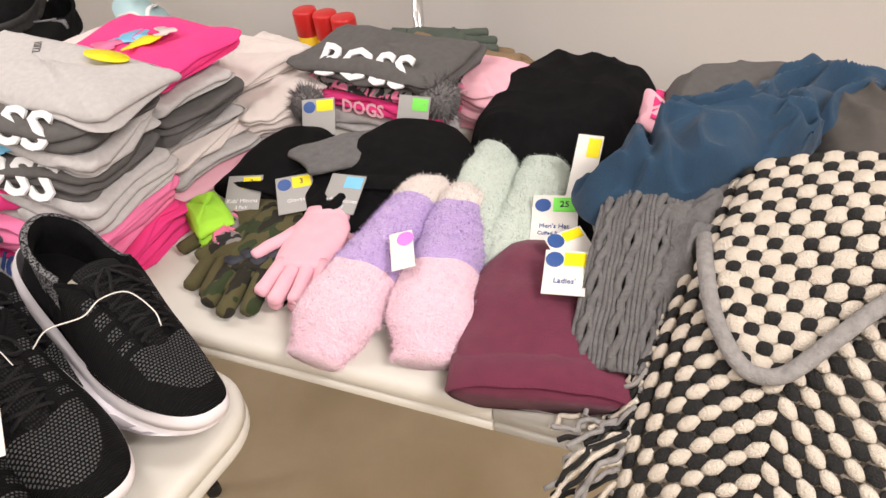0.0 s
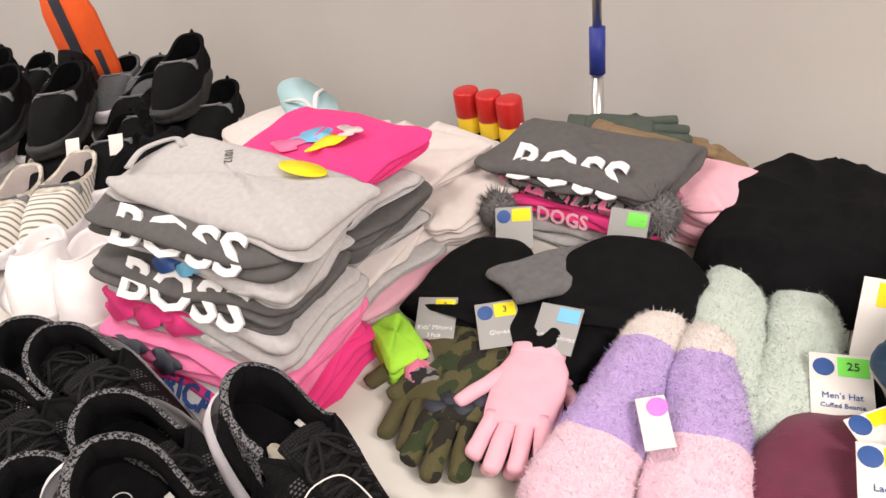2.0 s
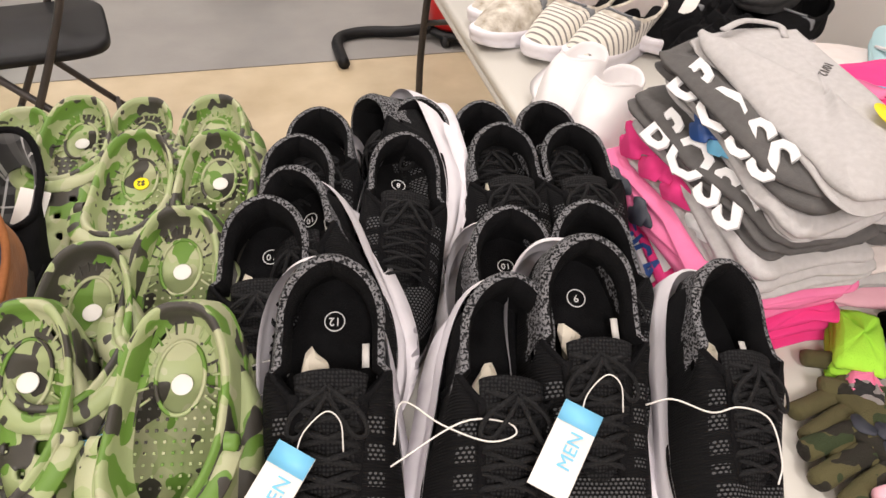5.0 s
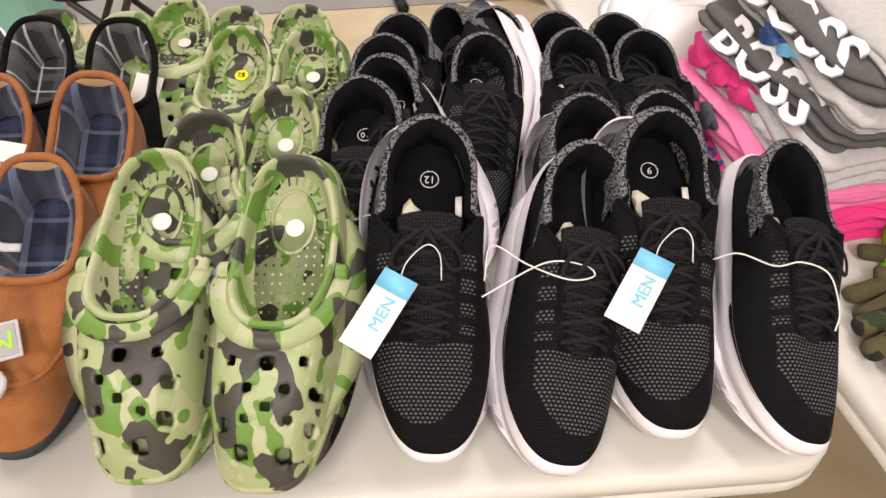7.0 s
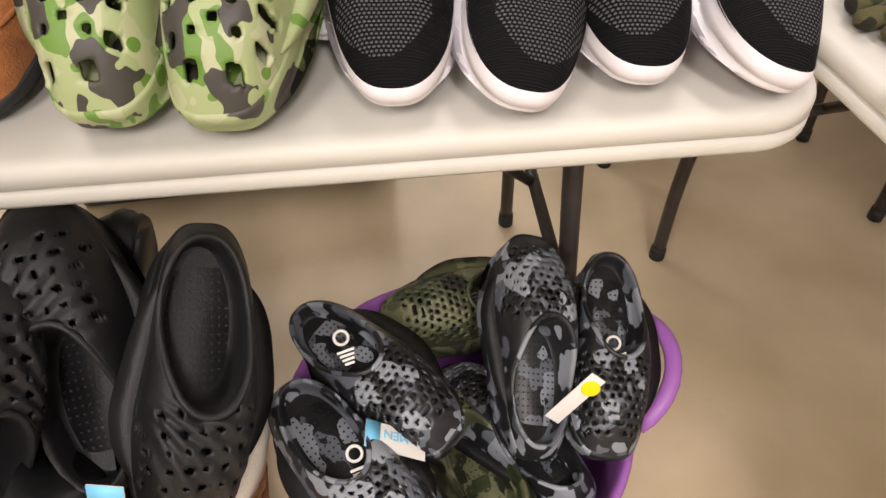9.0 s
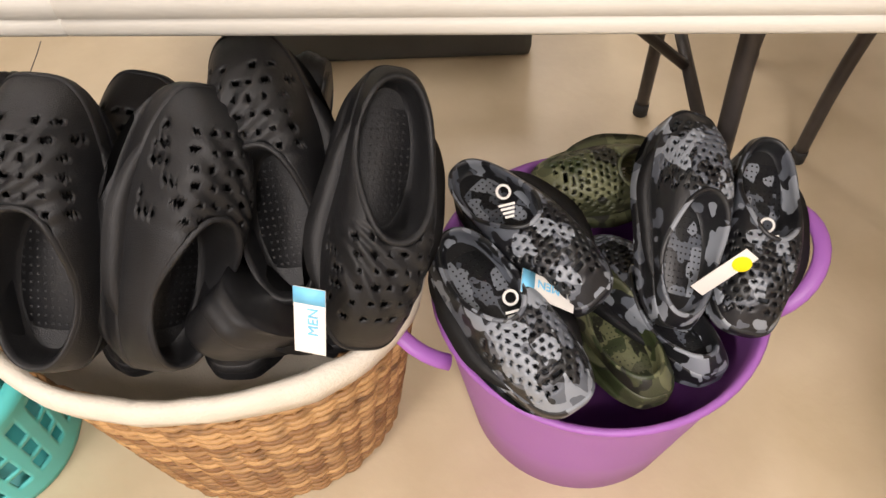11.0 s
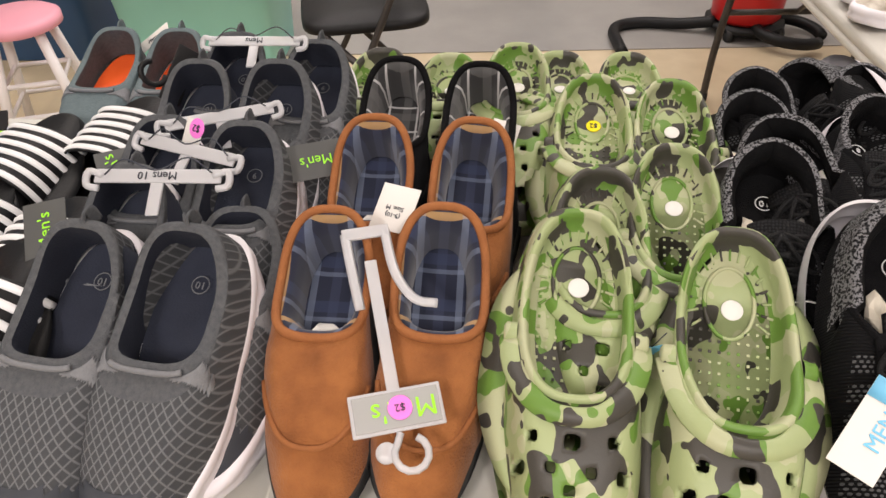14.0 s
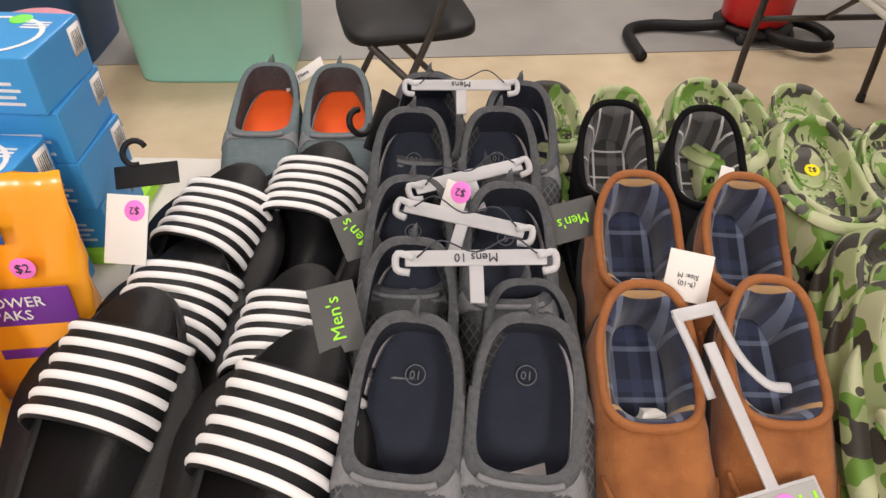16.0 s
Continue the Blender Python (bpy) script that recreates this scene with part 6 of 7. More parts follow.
def beanie(m, w, l, h, material, label, cuff=True, seed=1.0):
    t = thing("beanie", label, "hat", m, "knit hats")
    rings = []
    for i in range(18):
        v = i / 17
        ww = w * (1 - max(0, v - 0.45) ** 2 * 2.6)
        ring = []
        for k in range(48):
            a = 2 * math.pi * k / 48
            rib = 1 + 0.012 * math.sin(a * 24)
            hh = h * (0.6 + 0.4 * math.sin(min(1, v * 1.5) * math.pi / 2)) * (1 - max(0, v - 0.8) * 2.2)
            ring.append(Vector((ww / 2 * math.copysign(abs(math.cos(a)) ** 0.8, math.cos(a)) * rib, l * v, hh / 2 + hh / 2 * math.copysign(abs(math.sin(a)) ** 0.9, math.sin(a)))))
        rings.append(ring)
    part("crown", rough_up(loft(rings, True, True), 0.004, 20, seed), material, t)
    if cuff:
        cr = []
        for v, g in ((0.0, 0.0), (0.005, 0.005), (0.05, 0.006), (0.075, 0.005), (0.08, 0.0)):
            cr.append([Vector(((w / 2 + g) * math.copysign(abs(math.cos(a)) ** 0.8, math.cos(a)), l * v * 2.6 - 0.002, h * 0.34 + (h * 0.34 + g * 0.7) * math.sin(a))) for a in (2 * math.pi * k / 48 for k in range(48))])
        part("cuff", rough_up(loft(cr), 0.002, 20, seed), material, t, "folded ribbed cuff")
    return t


beanie(pose(0.132, -0.305, 0.742, 0, 0, -72), 0.19, 0.27, 0.06, MAROON, "maroon knit beanie lying flat at the table edge", True, 1.0)
beanie(pose(0.32, -0.235, 0.742, 0, 0, -62), 0.15, 0.19, 0.04, BLACK_CLOTH, "black knit beanie with a white card tag", True, 3.0)
beanie(pose(0.315, 0.245, 0.742, 0, 0, -88), 0.16, 0.2, 0.06, BLACK_CLOTH, "black knit hat with a grey pompom", True, 4.0)
beanie(pose(0.375, 0.03, 0.742, 0, 0, -76), 0.22, 0.2, 0.075, BLACK_CLOTH, "black ribbed knit hat with a grey pompom", True, 5.0)
heap("knit_scarf", pose(0.40, 0.135, 0.742, 0, 0, -20), 0.2, 0.24, 0.05, BLACK_CLOTH, "black ribbed knit scarf", "scarf", 4.0, 0.01, 9)
# Film-wrapped grey gloves lying among the hats, shaped as a thin folded slab.
folded("knit_hat", pose(0.45, 0.14, 0.79, 0, 8, -28), 0.2, 0.1, 0.012, GREY_WOOL, "grey gloves packed in clear film", "gloves", "", 1, 5.0, 0.006)


def pompom(m, r, label):
    rnd = random.Random(round(r * 1e4))
    bm = bmesh.new()
    bmesh.ops.create_icosphere(bm, subdivisions=3, radius=r * 0.72)
    for i in range(900):
        d = Vector((rnd.gauss(0, 1), rnd.gauss(0, 1), rnd.gauss(0, 1))).normalized()
        s = d.cross(Vector((rnd.random(), rnd.random(), 1.1))).normalized() * 0.0011
        tip = d * r * rnd.uniform(0.88, 1.12) + Vector((rnd.gauss(0, 1), rnd.gauss(0, 1), rnd.gauss(0, 1))) * 0.003
        base = d * r * 0.68
        bm.faces.new([bm.verts.new(base - s), bm.verts.new(base + s), bm.verts.new(tip)])
    return whole("pompom", bm, FAUX_FUR, label, "pompom", m)


pompom(pose(0.535, 0.295, 0.80), 0.043, "dark grey faux fur pompom of a knit hat")
pompom(pose(0.60, 0.065, 0.815), 0.05, "grey faux fur pompom of a ribbed hat")

# gloves, socks


def glove(m, material, label, scale=1.0, mirror=1, dots_mat=None, seed=0.0):
    t = thing("glove", label, "glove", m @ Matrix.Diagonal((scale, scale, scale, 1)))
    rows = []
    for i in range(14):
        v = i / 13
        w = 0.043 + 0.006 * math.sin(v * math.pi) - 0.008 * (v > 0.75) * (v - 0.75) * 4
        rows.append([Vector((w * math.copysign(abs(math.cos(a)) ** 0.7, math.cos(a)), 0.06 + 0.13 * v, 0.011 + 0.010 * math.sin(a))) for a in (2 * math.pi * k / 28 for k in range(28))])
    part("palm", rough_up(loft(rows, True, True), 0.002, 40, seed), material, t)
    for x, y, ang, ln in ((-0.033, 0.068, -9, 0.062), (-0.0115, 0.064, -3, 0.074), (0.0105, 0.064, 3, 0.07), (0.032, 0.07, 10, 0.056), (0.044 * mirror, 0.14, 38 * mirror, 0.068)):
        dx, dy = math.sin(radians(ang)), -math.cos(radians(ang))
        line = [(x + dx * ln * q, y + dy * ln * q, 0.011) for q in (-0.15, 0.0, 0.2, 0.4, 0.6, 0.8, 0.9, 0.97, 1.0)]
        bm = tube(line, 0.0115, 12, flat=0.8, taper=lambda u: 1.0 if u < 0.7 else max(0.15, math.sqrt(max(0, 1 - ((u - 0.7) / 0.31) ** 2))))
        part("thumb" if y > 0.1 else "finger", rough_up(bm, 0.0018, 40, seed), material, t)
    part("cuff", loft([[Vector((w * math.copysign(abs(math.cos(a)) ** 0.7, math.cos(a)), y, 0.011 + h * math.sin(a))) for a in (2 * math.pi * k / 28 for k in range(28))] for y, w, h in ((0.182, 0.037, 0.011), (0.184, 0.0385, 0.0118), (0.215, 0.0385, 0.0118), (0.217, 0.036, 0.009))], True, True), material, t, "ribbed cuff")
    if dots_mat:
        for i in range(5):
            part("grip_patch", loft([[Vector((0.011 * (1.2 - 0.1 * i) * math.cos(a), 0.008 * math.sin(a) * (1 + 0.3 * math.sin(3 * a)), z)) for a in (2 * math.pi * k / 14 for k in range(14))] for z in (0, 0.0015)], False, True), dots_mat, t, "dark camouflage patch", m=pose(-0.03 + 0.016 * i, 0.075 + 0.012 * (i % 2), 0.0205))
    return t


def between(tip, wrist, z, rx=0):
    """A pose for a hand-like thing: tips at y = 0, wrist along +y."""
    yaw = -math.degrees(math.atan2(wrist[0] - tip[0], wrist[1] - tip[1]))
    return pose(tip[0], tip[1], z, rx, 0, yaw)


glove(between((0.115, 0.105), (0.33, 0.19), 0.745), CAMO_KNIT, "olive camouflage knit glove lying flat", 1.15, -1, INK, 1)
glove(between((0.135, 0.16), (0.31, 0.24), 0.742), OLIVE_KNIT, "olive green knit glove under another glove", 1.05, -1, None, 2)
glove(between((0.145, 0.045), (0.315, 0.10), 0.762), PALE_PINK, "pale pink knit glove lying flat", 0.92, -1, None, 3)
glove(between((0.15, 0.055), (0.315, 0.09), 0.744), PALE_PINK, "pale pink knit glove under its pair", 0.9, 1, None, 4)
glove(between((0.155, 0.055), (0.30, 0.07), 0.7425), BLACK_CLOTH, "black knit glove under pink gloves", 0.8, 1, None, 5)


def fluff(bm, seed, count, length):
    """Adds short fibres over a surface."""
    rnd = random.Random(seed)
    bm.faces.ensure_lookup_table()
    faces = bm.faces[:]
    for f in faces:
        c, nn = f.calc_center_median(), f.normal.copy()
        if nn.length < 0.5:
            continue
        for i in range(count):
            v = [w.co for w in f.verts]
            a, b = rnd.random(), rnd.random()
            p = v[0].lerp(v[1], a).lerp(v[-1].lerp(v[2 % len(v)], a), b)
            s = nn.cross(Vector((rnd.random() - 0.5, rnd.random() - 0.5, rnd.random() - 0.5))).normalized() * 0.0006
            tip = p + nn * length * rnd.uniform(0.5, 1.2) + Vector((rnd.gauss(0, 1), rnd.gauss(0, 1), rnd.gauss(0, 1))) * length * 0.45
            bm.faces.new([bm.verts.new(p - s), bm.verts.new(p + s), bm.verts.new(tip)])
    return bm


def fluffy_sock(line, widths, heights, zones, label, seed):
    """A plump sock lying along a line; zones are (start, end, name, material)."""
    t = thing("fluffy_sock", label, "sock", None, "fluffy socks")
    pts = smooth_line(line, 8)
    n = len(pts)

    def ring(i, k, grow=0.0):
        p = pts[i]
        d = (pts[min(i + 1, n - 1)] - pts[max(i - 1, 0)])
        d.z = 0
        d.normalize()
        side = Vector((-d.y, d.x, 0))
        u = i / (n - 1) * (len(widths) - 1)
        j = min(int(u), len(widths) - 2)
        f = u - j
        f = f * f * (3 - 2 * f)
        w, h = widths[j] * (1 - f) + widths[j + 1] * f, heights[j] * (1 - f) + heights[j + 1] * f
        a = 2 * math.pi * k / 36
        q = p + side * (w / 2) * math.copysign(abs(math.cos(a)) ** 0.85, math.cos(a)) + Vector((0, 0, h / 2 + h / 2 * math.sin(a)))
        nv = noise.noise(q * 45 + Vector((seed, 0, 0)))
        return q + (q - p - Vector((0, 0, h / 2))).normalized() * (0.004 * nv + 0.003 * noise.noise(q * 16))
    for a, b, nm, material in zones:
        i0, i1 = round(a * (n - 1)), round(b * (n - 1))
        bm = loft([[ring(i, k) for k in range(36)] for i in range(i0, i1 + 1)], a == 0, b == 1)
        bm.normal_update()
        bmesh.ops.recalc_face_normals(bm, faces=bm.faces)
        part(nm, fluff(bm, seed + i0, 9, 0.0038), material, t)
    return t


for ln, sd in (([(0.085, -0.04, 0.742), (0.16, -0.035, 0.742), (0.26, -0.03, 0.745), (0.36, -0.022, 0.75), (0.455, -0.018, 0.757)], 1), ([(0.135, -0.165, 0.742), (0.21, -0.14, 0.742), (0.29, -0.115, 0.745), (0.37, -0.09, 0.75), (0.46, -0.072, 0.755)], 2)):
    fluffy_sock(ln, (0.075, 0.115, 0.10, 0.085, 0.075, 0.05), (0.03, 0.062, 0.07, 0.066, 0.06, 0.03), ((0, 0.36, "toe_section", FLUFF_PINK), (0.36, 0.74, "middle_section", FLUFF_LILAC), (0.74, 1.0, "cuff_section", FLUFF_WHITE)), "fluffy sock in pink, lilac and white bands", sd)
for ln, sd in (([(0.27, -0.14, 0.742), (0.35, -0.12, 0.75), (0.45, -0.09, 0.75), (0.555, -0.06, 0.755)], 3), ([(0.285, -0.17, 0.742), (0.37, -0.18, 0.752), (0.45, -0.175, 0.75), (0.54, -0.15, 0.758)], 4)):
    fluffy_sock(ln, (0.055, 0.085, 0.09, 0.085, 0.065), (0.025, 0.045, 0.05, 0.05, 0.035), ((0, 1.0, "sock_body", FLUFF_MINT),), "pale mint fluffy sock", sd)
card_tag(pose(0.235, -0.085, 0.822, 10, -8, -58), 0.03, 0.06, CARD, "white label card between fluffy socks", "", INK, PRICE_PINK)


def grey_label(m, label, lines, sticker=PRICE_YELLOW, logo=True, card=None, w=0.056, h=0.066, price=""):
    t = thing("price_tag", label, "tag", m)
    c = part("card", box(w, h, 0.0014, 0.0005), card or GREY_CARD, t)
    part("sticker", box(w * 0.5, h * 0.3, 0.0006, 0.0002, at=(w * 0.2, h * 0.3, 0.0014)), sticker, c, "price sticker")
    if price:
        lettering("price", price, 0.013, INK, c, pose(w * 0.2, h * 0.3, 0.0024))
    if logo:
        part("logo", disc(0.0105, 0.0006, 18, (-w * 0.27, h * 0.28, 0.0014)), INK_BLUE, c, "round navy emblem")
    for i, s in enumerate(lines):
        lettering("lettering", s, 0.0095 - 0.002 * i, INK_WHITE if not card else INK_BLUE, c, pose(0, -0.012 - 0.011 * i, 0.0018))
    return t


grey_label(pose(0.305, 0.255, 0.775, 26, 0, -66), "grey card label with a yellow price sticker", ["Kids' Mittens", "3 Pack"], logo=False, price="3")
grey_label(pose(0.325, 0.165, 0.785, 22, 0, -52), "grey card label with a yellow price sticker", ["Gloves"], price="3")
grey_label(pose(0.345, 0.09, 0.79, 22, 0, -80), "grey card label of pink gloves", ["Ladies' Gloves", "3-in-1"], sticker=SKY_BLUE, logo=False)
grey_label(pose(0.50, 0.245, 0.805, 40, 0, -62), "grey and blue card label with yellow dots on a hat", [], sticker=PRICE_YELLOW)
grey_label(pose(0.545, 0.085, 0.81, 55, 0, -84), "grey card label with yellow and green stickers", [], sticker=PRICE_GREEN, logo=False)
grey_label(pose(0.385, -0.225, 0.80, 18, 0, -72), "white card label with a green price sticker", ["Men's Hat", "Cuffed Beanie"], PRICE_GREEN, True, CARD, 0.06, 0.075, "25")
grey_label(pose(0.27, -0.285, 0.822, 16, 0, -74), "white card label with a yellow price sticker on a beanie", ["Ladies'"], PRICE_YELLOW, True, CARD, 0.05, 0.06)
grey_label(pose(0.325, -0.27, 0.815, 16, 0, -40), "white card label with a yellow price sticker on a beanie", [], PRICE_YELLOW, True, CARD, 0.05, 0.045)
grey_label(pose(0.47, -0.235, 0.83, 40, 0, -84), "white clothing label with a yellow price dot", [], PRICE_YELLOW, False, CARD, 0.035, 0.09)
folded("orange_tag", pose(0.335, -0.20, 0.743, 0, 0, -50), 0.05, 0.03, 0.008, ORANGE, "small bright orange cloth tag", "tag", "", 1, 2.0, 0.001)
folded("knit_glove", pose(0.252, 0.285, 0.742, 0, 0, 60), 0.11, 0.06, 0.035, NEON, "folded neon green and pink knit gloves", "gloves", "", 2, 3.0, 0.004)
folded("knit_glove", pose(0.235, 0.235, 0.742, 0, 0, 50), 0.09, 0.05, 0.026, LEOPARD, "folded leopard-patterned knit mittens", "gloves", "", 2, 4.0, 0.004)
folded("striped_sock", pose(0.72, -0.27, 0.77, 20, 0, 10), 0.1, 0.08, 0.02, PALE_PINK, "pink and white striped sock pack", "sock", "", 2, 8.0, 0.004)
part("stripe", box(0.09, 0.014, 0.003, 0.001), HOT_PINK, bpy.data.objects["striped_sock"], "hot pink stripe", m=pose(0, 0.015, 0.0225))
part("hook", tube([(0.013 * math.cos(a), 0.055 + 0.013 * math.sin(a), 0.012) for a in (2 * math.pi * k / 20 for k in range(20))], 0.0025, 6, closed=True), FROSTED, bpy.data.objects["striped_sock"], "clear plastic hook")


# ---------------------------------------------------------------- black and cream bobble-knit bag
def bag_point(u, v):
    """u along the table edge, v from the front bottom up over the top."""
    y = -0.405 - 0.50 * u
    z = 0.70 + 0.205 * math.sin(v * math.pi / 2) ** 0.9 - 0.02 * u + 0.03 * math.sin(u * math.pi)
    x = 0.075 + 0.36 * v ** 1.15 + 0.02 * math.sin(u * 3) - 0.03 * u
    edge = max(0, 0.12 - u) / 0.12
    z -= 0.07 * edge ** 2 * (0.3 + 0.7 * v)
    fold = 0.008 * math.sin(u * 9 + v * 5)
    return Vector((x + fold, y, z + fold))


def flap(u, v):
    """The flap's lower edge falls to a rounded point."""
    return u > 0.045 and v > (0.40 + max(0.0, 0.17 - u) * 2.0 if u < 0.22 else 0.40 + (u - 0.22) * 1.25)


bag = thing("knit_bag", "black and cream bobble-knit bag with grey cord trim and fringe", "bag")
NU, NV = 32, 26
cloth = [[bag_point(u / 40, v / 24) - Vector((-0.006, 0, 0.006)) for u in range(41)] for v in range(25)]
bd = part("ground_cloth", loft(cloth, closed=False), YARN_WHITE, bag)
md = bd.modifiers.new("thick", "SOLIDIFY")
md.thickness = 0.01
back = [[Vector((0.43 + 0.10 * w, bag_point(u / 20, 1).y, bag_point(u / 20, 1).z * (1 - w) + 0.75 * w - 0.004)) for u in range(21)] for w in (0, 0.3, 0.7, 1)]
part("back_panel", loft(back, closed=False), YARN_BLACK, bag)
ball = bmesh.new()
bmesh.ops.create_icosphere(ball, subdivisions=2, radius=1)
verts0 = [v.co.copy() for v in ball.verts]
faces0 = [[v.index for v in f.verts] for f in ball.faces]
ball.free()
for name, material, par in (("cream_knit", YARN_WHITE, 0), ("black_knit", YARN_BLACK, 1)):
    vs, fs = [], []
    for i in range(NV):
        for j in range(NU):
            if (i + j) % 2 != par:
                continue
            u, v = (j + 0.5) / NU, (i + 0.5) / NV
            p = bag_point(u, v)
            du, dv = bag_point(u + 0.01, v) - p, bag_point(u, min(v + 0.01, 1)) - p
            du.normalize(), dv.normalize()
            nn = du.cross(dv)
            nn = nn if nn.z > 0 else -nn
            off = len(vs)
            k = 1 + 0.15 * noise.noise(Vector((i * 1.7, j * 1.3, par)))
            if flap(u, v):
                # the flap: black ovals on a closed cream ground
                a, b, c3 = ((0.0125, 0.0115, 0.0045), (0.0088, 0.0078, 0.0062))[par]
            else:
                # below it the beads run in slanting cords that meet in a point
                sg = 1 if u < 0.235 else -1
                du, dv = (du * 0.76 + dv * 0.65 * sg).normalized(), (dv * 0.76 - du * 0.65 * sg).normalized()
                a, b, c3 = ((0.0122, 0.0072, 0.0056), (0.0108, 0.0072, 0.0048))[par]
            for c in verts0:
                vs.append(p + du * c.x * a * k + dv * c.y * b * k + nn * c.z * c3)
            fs += [[off + q for q in f] for f in faces0]
    me = bpy.data.meshes.new(name)
    me.from_pydata(vs, [], fs)
    me.materials.append(material)
    for p in me.polygons:
        p.use_smooth = True
    ob = new(name, me)
    ob.parent = bag
    tagged(ob, kind="stuff")
lift = lambda u, v: bag_point(u, v) + Vector((-0.008, 0, 0.010))
part("cord_trim", tube(smooth_line([lift(0.01, 0.94), lift(0.035, 0.76), lift(0.06, 0.63), lift(0.10, 0.49), lift(0.155, 0.40), lift(0.20, 0.375), lift(0.25, 0.40), lift(0.31, 0.49), lift(0.38, 0.58), lift(0.5, 0.72), lift(0.62, 0.88)], 8), 0.0085, 10, flat=0.7), CORD_GREY, bag, "thick grey cord round the flap")
rf = random.Random(4)
for i in range(44):
    v = 0.72 - 0.0162 * i
    p = bag_point(0.0, max(v, 0.02))
    ln = [p + Vector((0, 0.0, 0.004))]
    for s in range(1, 10):
        ln.append(ln[-1] + Vector((-0.007 + rf.gauss(0, 0.004), 0.0055 + rf.gauss(0, 0.004), -0.010 if ln[-1].z > 0.752 or ln[-1].x < 0.1 else 0.0)))
    part("fringe", tube(smooth_line(ln, 3), 0.0032, 5), (YARN_WHITE, CORD_GREY, YARN_BLACK)[i % 3], bag, "twisted yarn fringe")

# ---------------------------------------------------------------- used shoes at the far end
w1 = slip_on(pose(0.01, 1.20, Z, 0, 0, -48), ZEBRA, TAN_MIX, OFFWHITE, OFFWHITE, "cream zebra-striped canvas sneaker", "canvas sneakers", 1, "", False)
w2 = slip_on(pose(-0.03, 1.30, Z, 0, 0, -50), TAN_MIX, TAN_MIX, OFFWHITE, OFFWHITE, "mottled cream and tan canvas sneaker", "canvas sneakers", -1, "", False)
w1.matrix_basis, w2.matrix_basis = between((0.05, 1.13), (0.28, 1.30), Z), between((-0.035, 1.19), (0.2, 1.37), Z)
copy_thing(w1, between((0.12, 1.08), (0.36, 1.22), Z))
copy_thing(w2, between((-0.02, 1.29), (0.22, 1.48), Z))
k2 = slip_on(between((0.03, 1.50), (0.25, 1.66), Z), BLACK_CLOTH, BLACK_CLOTH, BLACK_CLOTH, BLACK_CLOTH, "black canvas shoe with a white sole", "black shoes", 1, "", False)
k3 = slip_on(between((-0.05, 1.66), (0.17, 1.82), Z), BLACK_CLOTH, BLACK_CLOTH, BLACK_CLOTH, BLACK_CLOTH, "black canvas shoe with a white sole", "black shoes", 1, "", False)
k4 = slip_on(between((0.10, 1.74), (0.32, 1.90), Z), BLACK_CLOTH, BLACK_CLOTH, BLACK_CLOTH, BLACK_CLOTH, "black canvas shoe with a black sole", "black shoes", 1, "", False, None, RUBBER)
wh = slip_on(between((-0.10, 2.0), (0.12, 2.16), Z), OFFWHITE, OFFWHITE, OFFWHITE, OFFWHITE, "plain white canvas shoe", "white shoes", 1, "", False)
copy_thing(wh, between((-0.08, 2.10), (0.14, 2.26), Z))
for tip, heel in (((0.22, 1.22), (0.45, 1.40)), ((0.30, 1.14), (0.52, 1.30)), ((0.28, 1.36), (0.5, 1.52)), ((0.33, 1.50), (0.56, 1.64)), ((0.22, 1.62), (0.45, 1.78)), ((0.18, 1.80), (0.40, 1.95)), ((0.40, 1.20), (0.62, 1.32)), ((0.47, 1.34), (0.69, 1.46)), ((0.45, 1.66), (0.68, 1.80)), ((0.38, 1.86), (0.6, 2.0)), ((0.5, 1.06), (0.70, 1.18)), ((0.14, 1.98), (0.36, 2.12))):
    copy_thing(k2, between(tip, heel, Z + 0.0))
for tip, heel, z, rx in (((0.30, 1.30), (0.52, 1.45), 0.075, 8), ((0.42, 1.48), (0.62, 1.66), 0.075, -6), ((0.34, 1.72), (0.54, 1.88), 0.07, 6), ((0.52, 1.16), (0.72, 1.28), 0.075, 6), ((0.25, 1.50), (0.47, 1.66), 0.07, 8), ((0.60, 1.70), (0.78, 1.86), 0.07, 4), ((0.52, 1.88), (0.70, 2.05), 0.0, 0), ((0.26, 2.1), (0.46, 2.26), 0.0, 0), ((0.02, 1.84), (0.24, 1.98), 0.0, 0)):
    copy_thing(k4, between(tip, heel, Z + z, rx))
gk = slip_on(between((0.58, 1.42), (0.78, 1.56), Z), GREY_HEATHER, GREY_HEATHER, BLACK_CLOTH, BLACK_CLOTH, "grey heather knit shoe", "grey shoes", 1, "", False)
copy_thing(gk, between((0.56, 1.54), (0.76, 1.68), Z))
heap("black_bag", pose(0.62, 1.26, 0.742, 0, 0, 40), 0.26, 0.2, 0.1, BLACK_CLOTH, "black fabric sandals in a pile", "sandal", 2.0, 0.03, 10)
heap("black_bag", pose(0.45, 1.12, 0.742, 0, 0, 20), 0.22, 0.2, 0.085, BLACK_CLOTH, "black fabric sandals in a pile", "sandal", 6.0, 0.028, 11)
whole("pink_strap", tube(smooth_line([(0.60, 1.80, 0.822), (0.63, 1.82, 0.83), (0.67, 1.84, 0.835), (0.71, 1.83, 0.825)], 6), 0.012, 8, flat=0.5), HOT_PINK, "hot pink strap of a sports shoe", "strap")
wc = clog("clog", between((0.045, 0.73), (0.20, 0.95), Z), WHITE_SOFT, "white foam slide with oval vents", "white slides", None, WHITE_SOFT, strap=False)
copy_thing(wc, between((0.015, 0.83), (0.17, 1.06), Z))
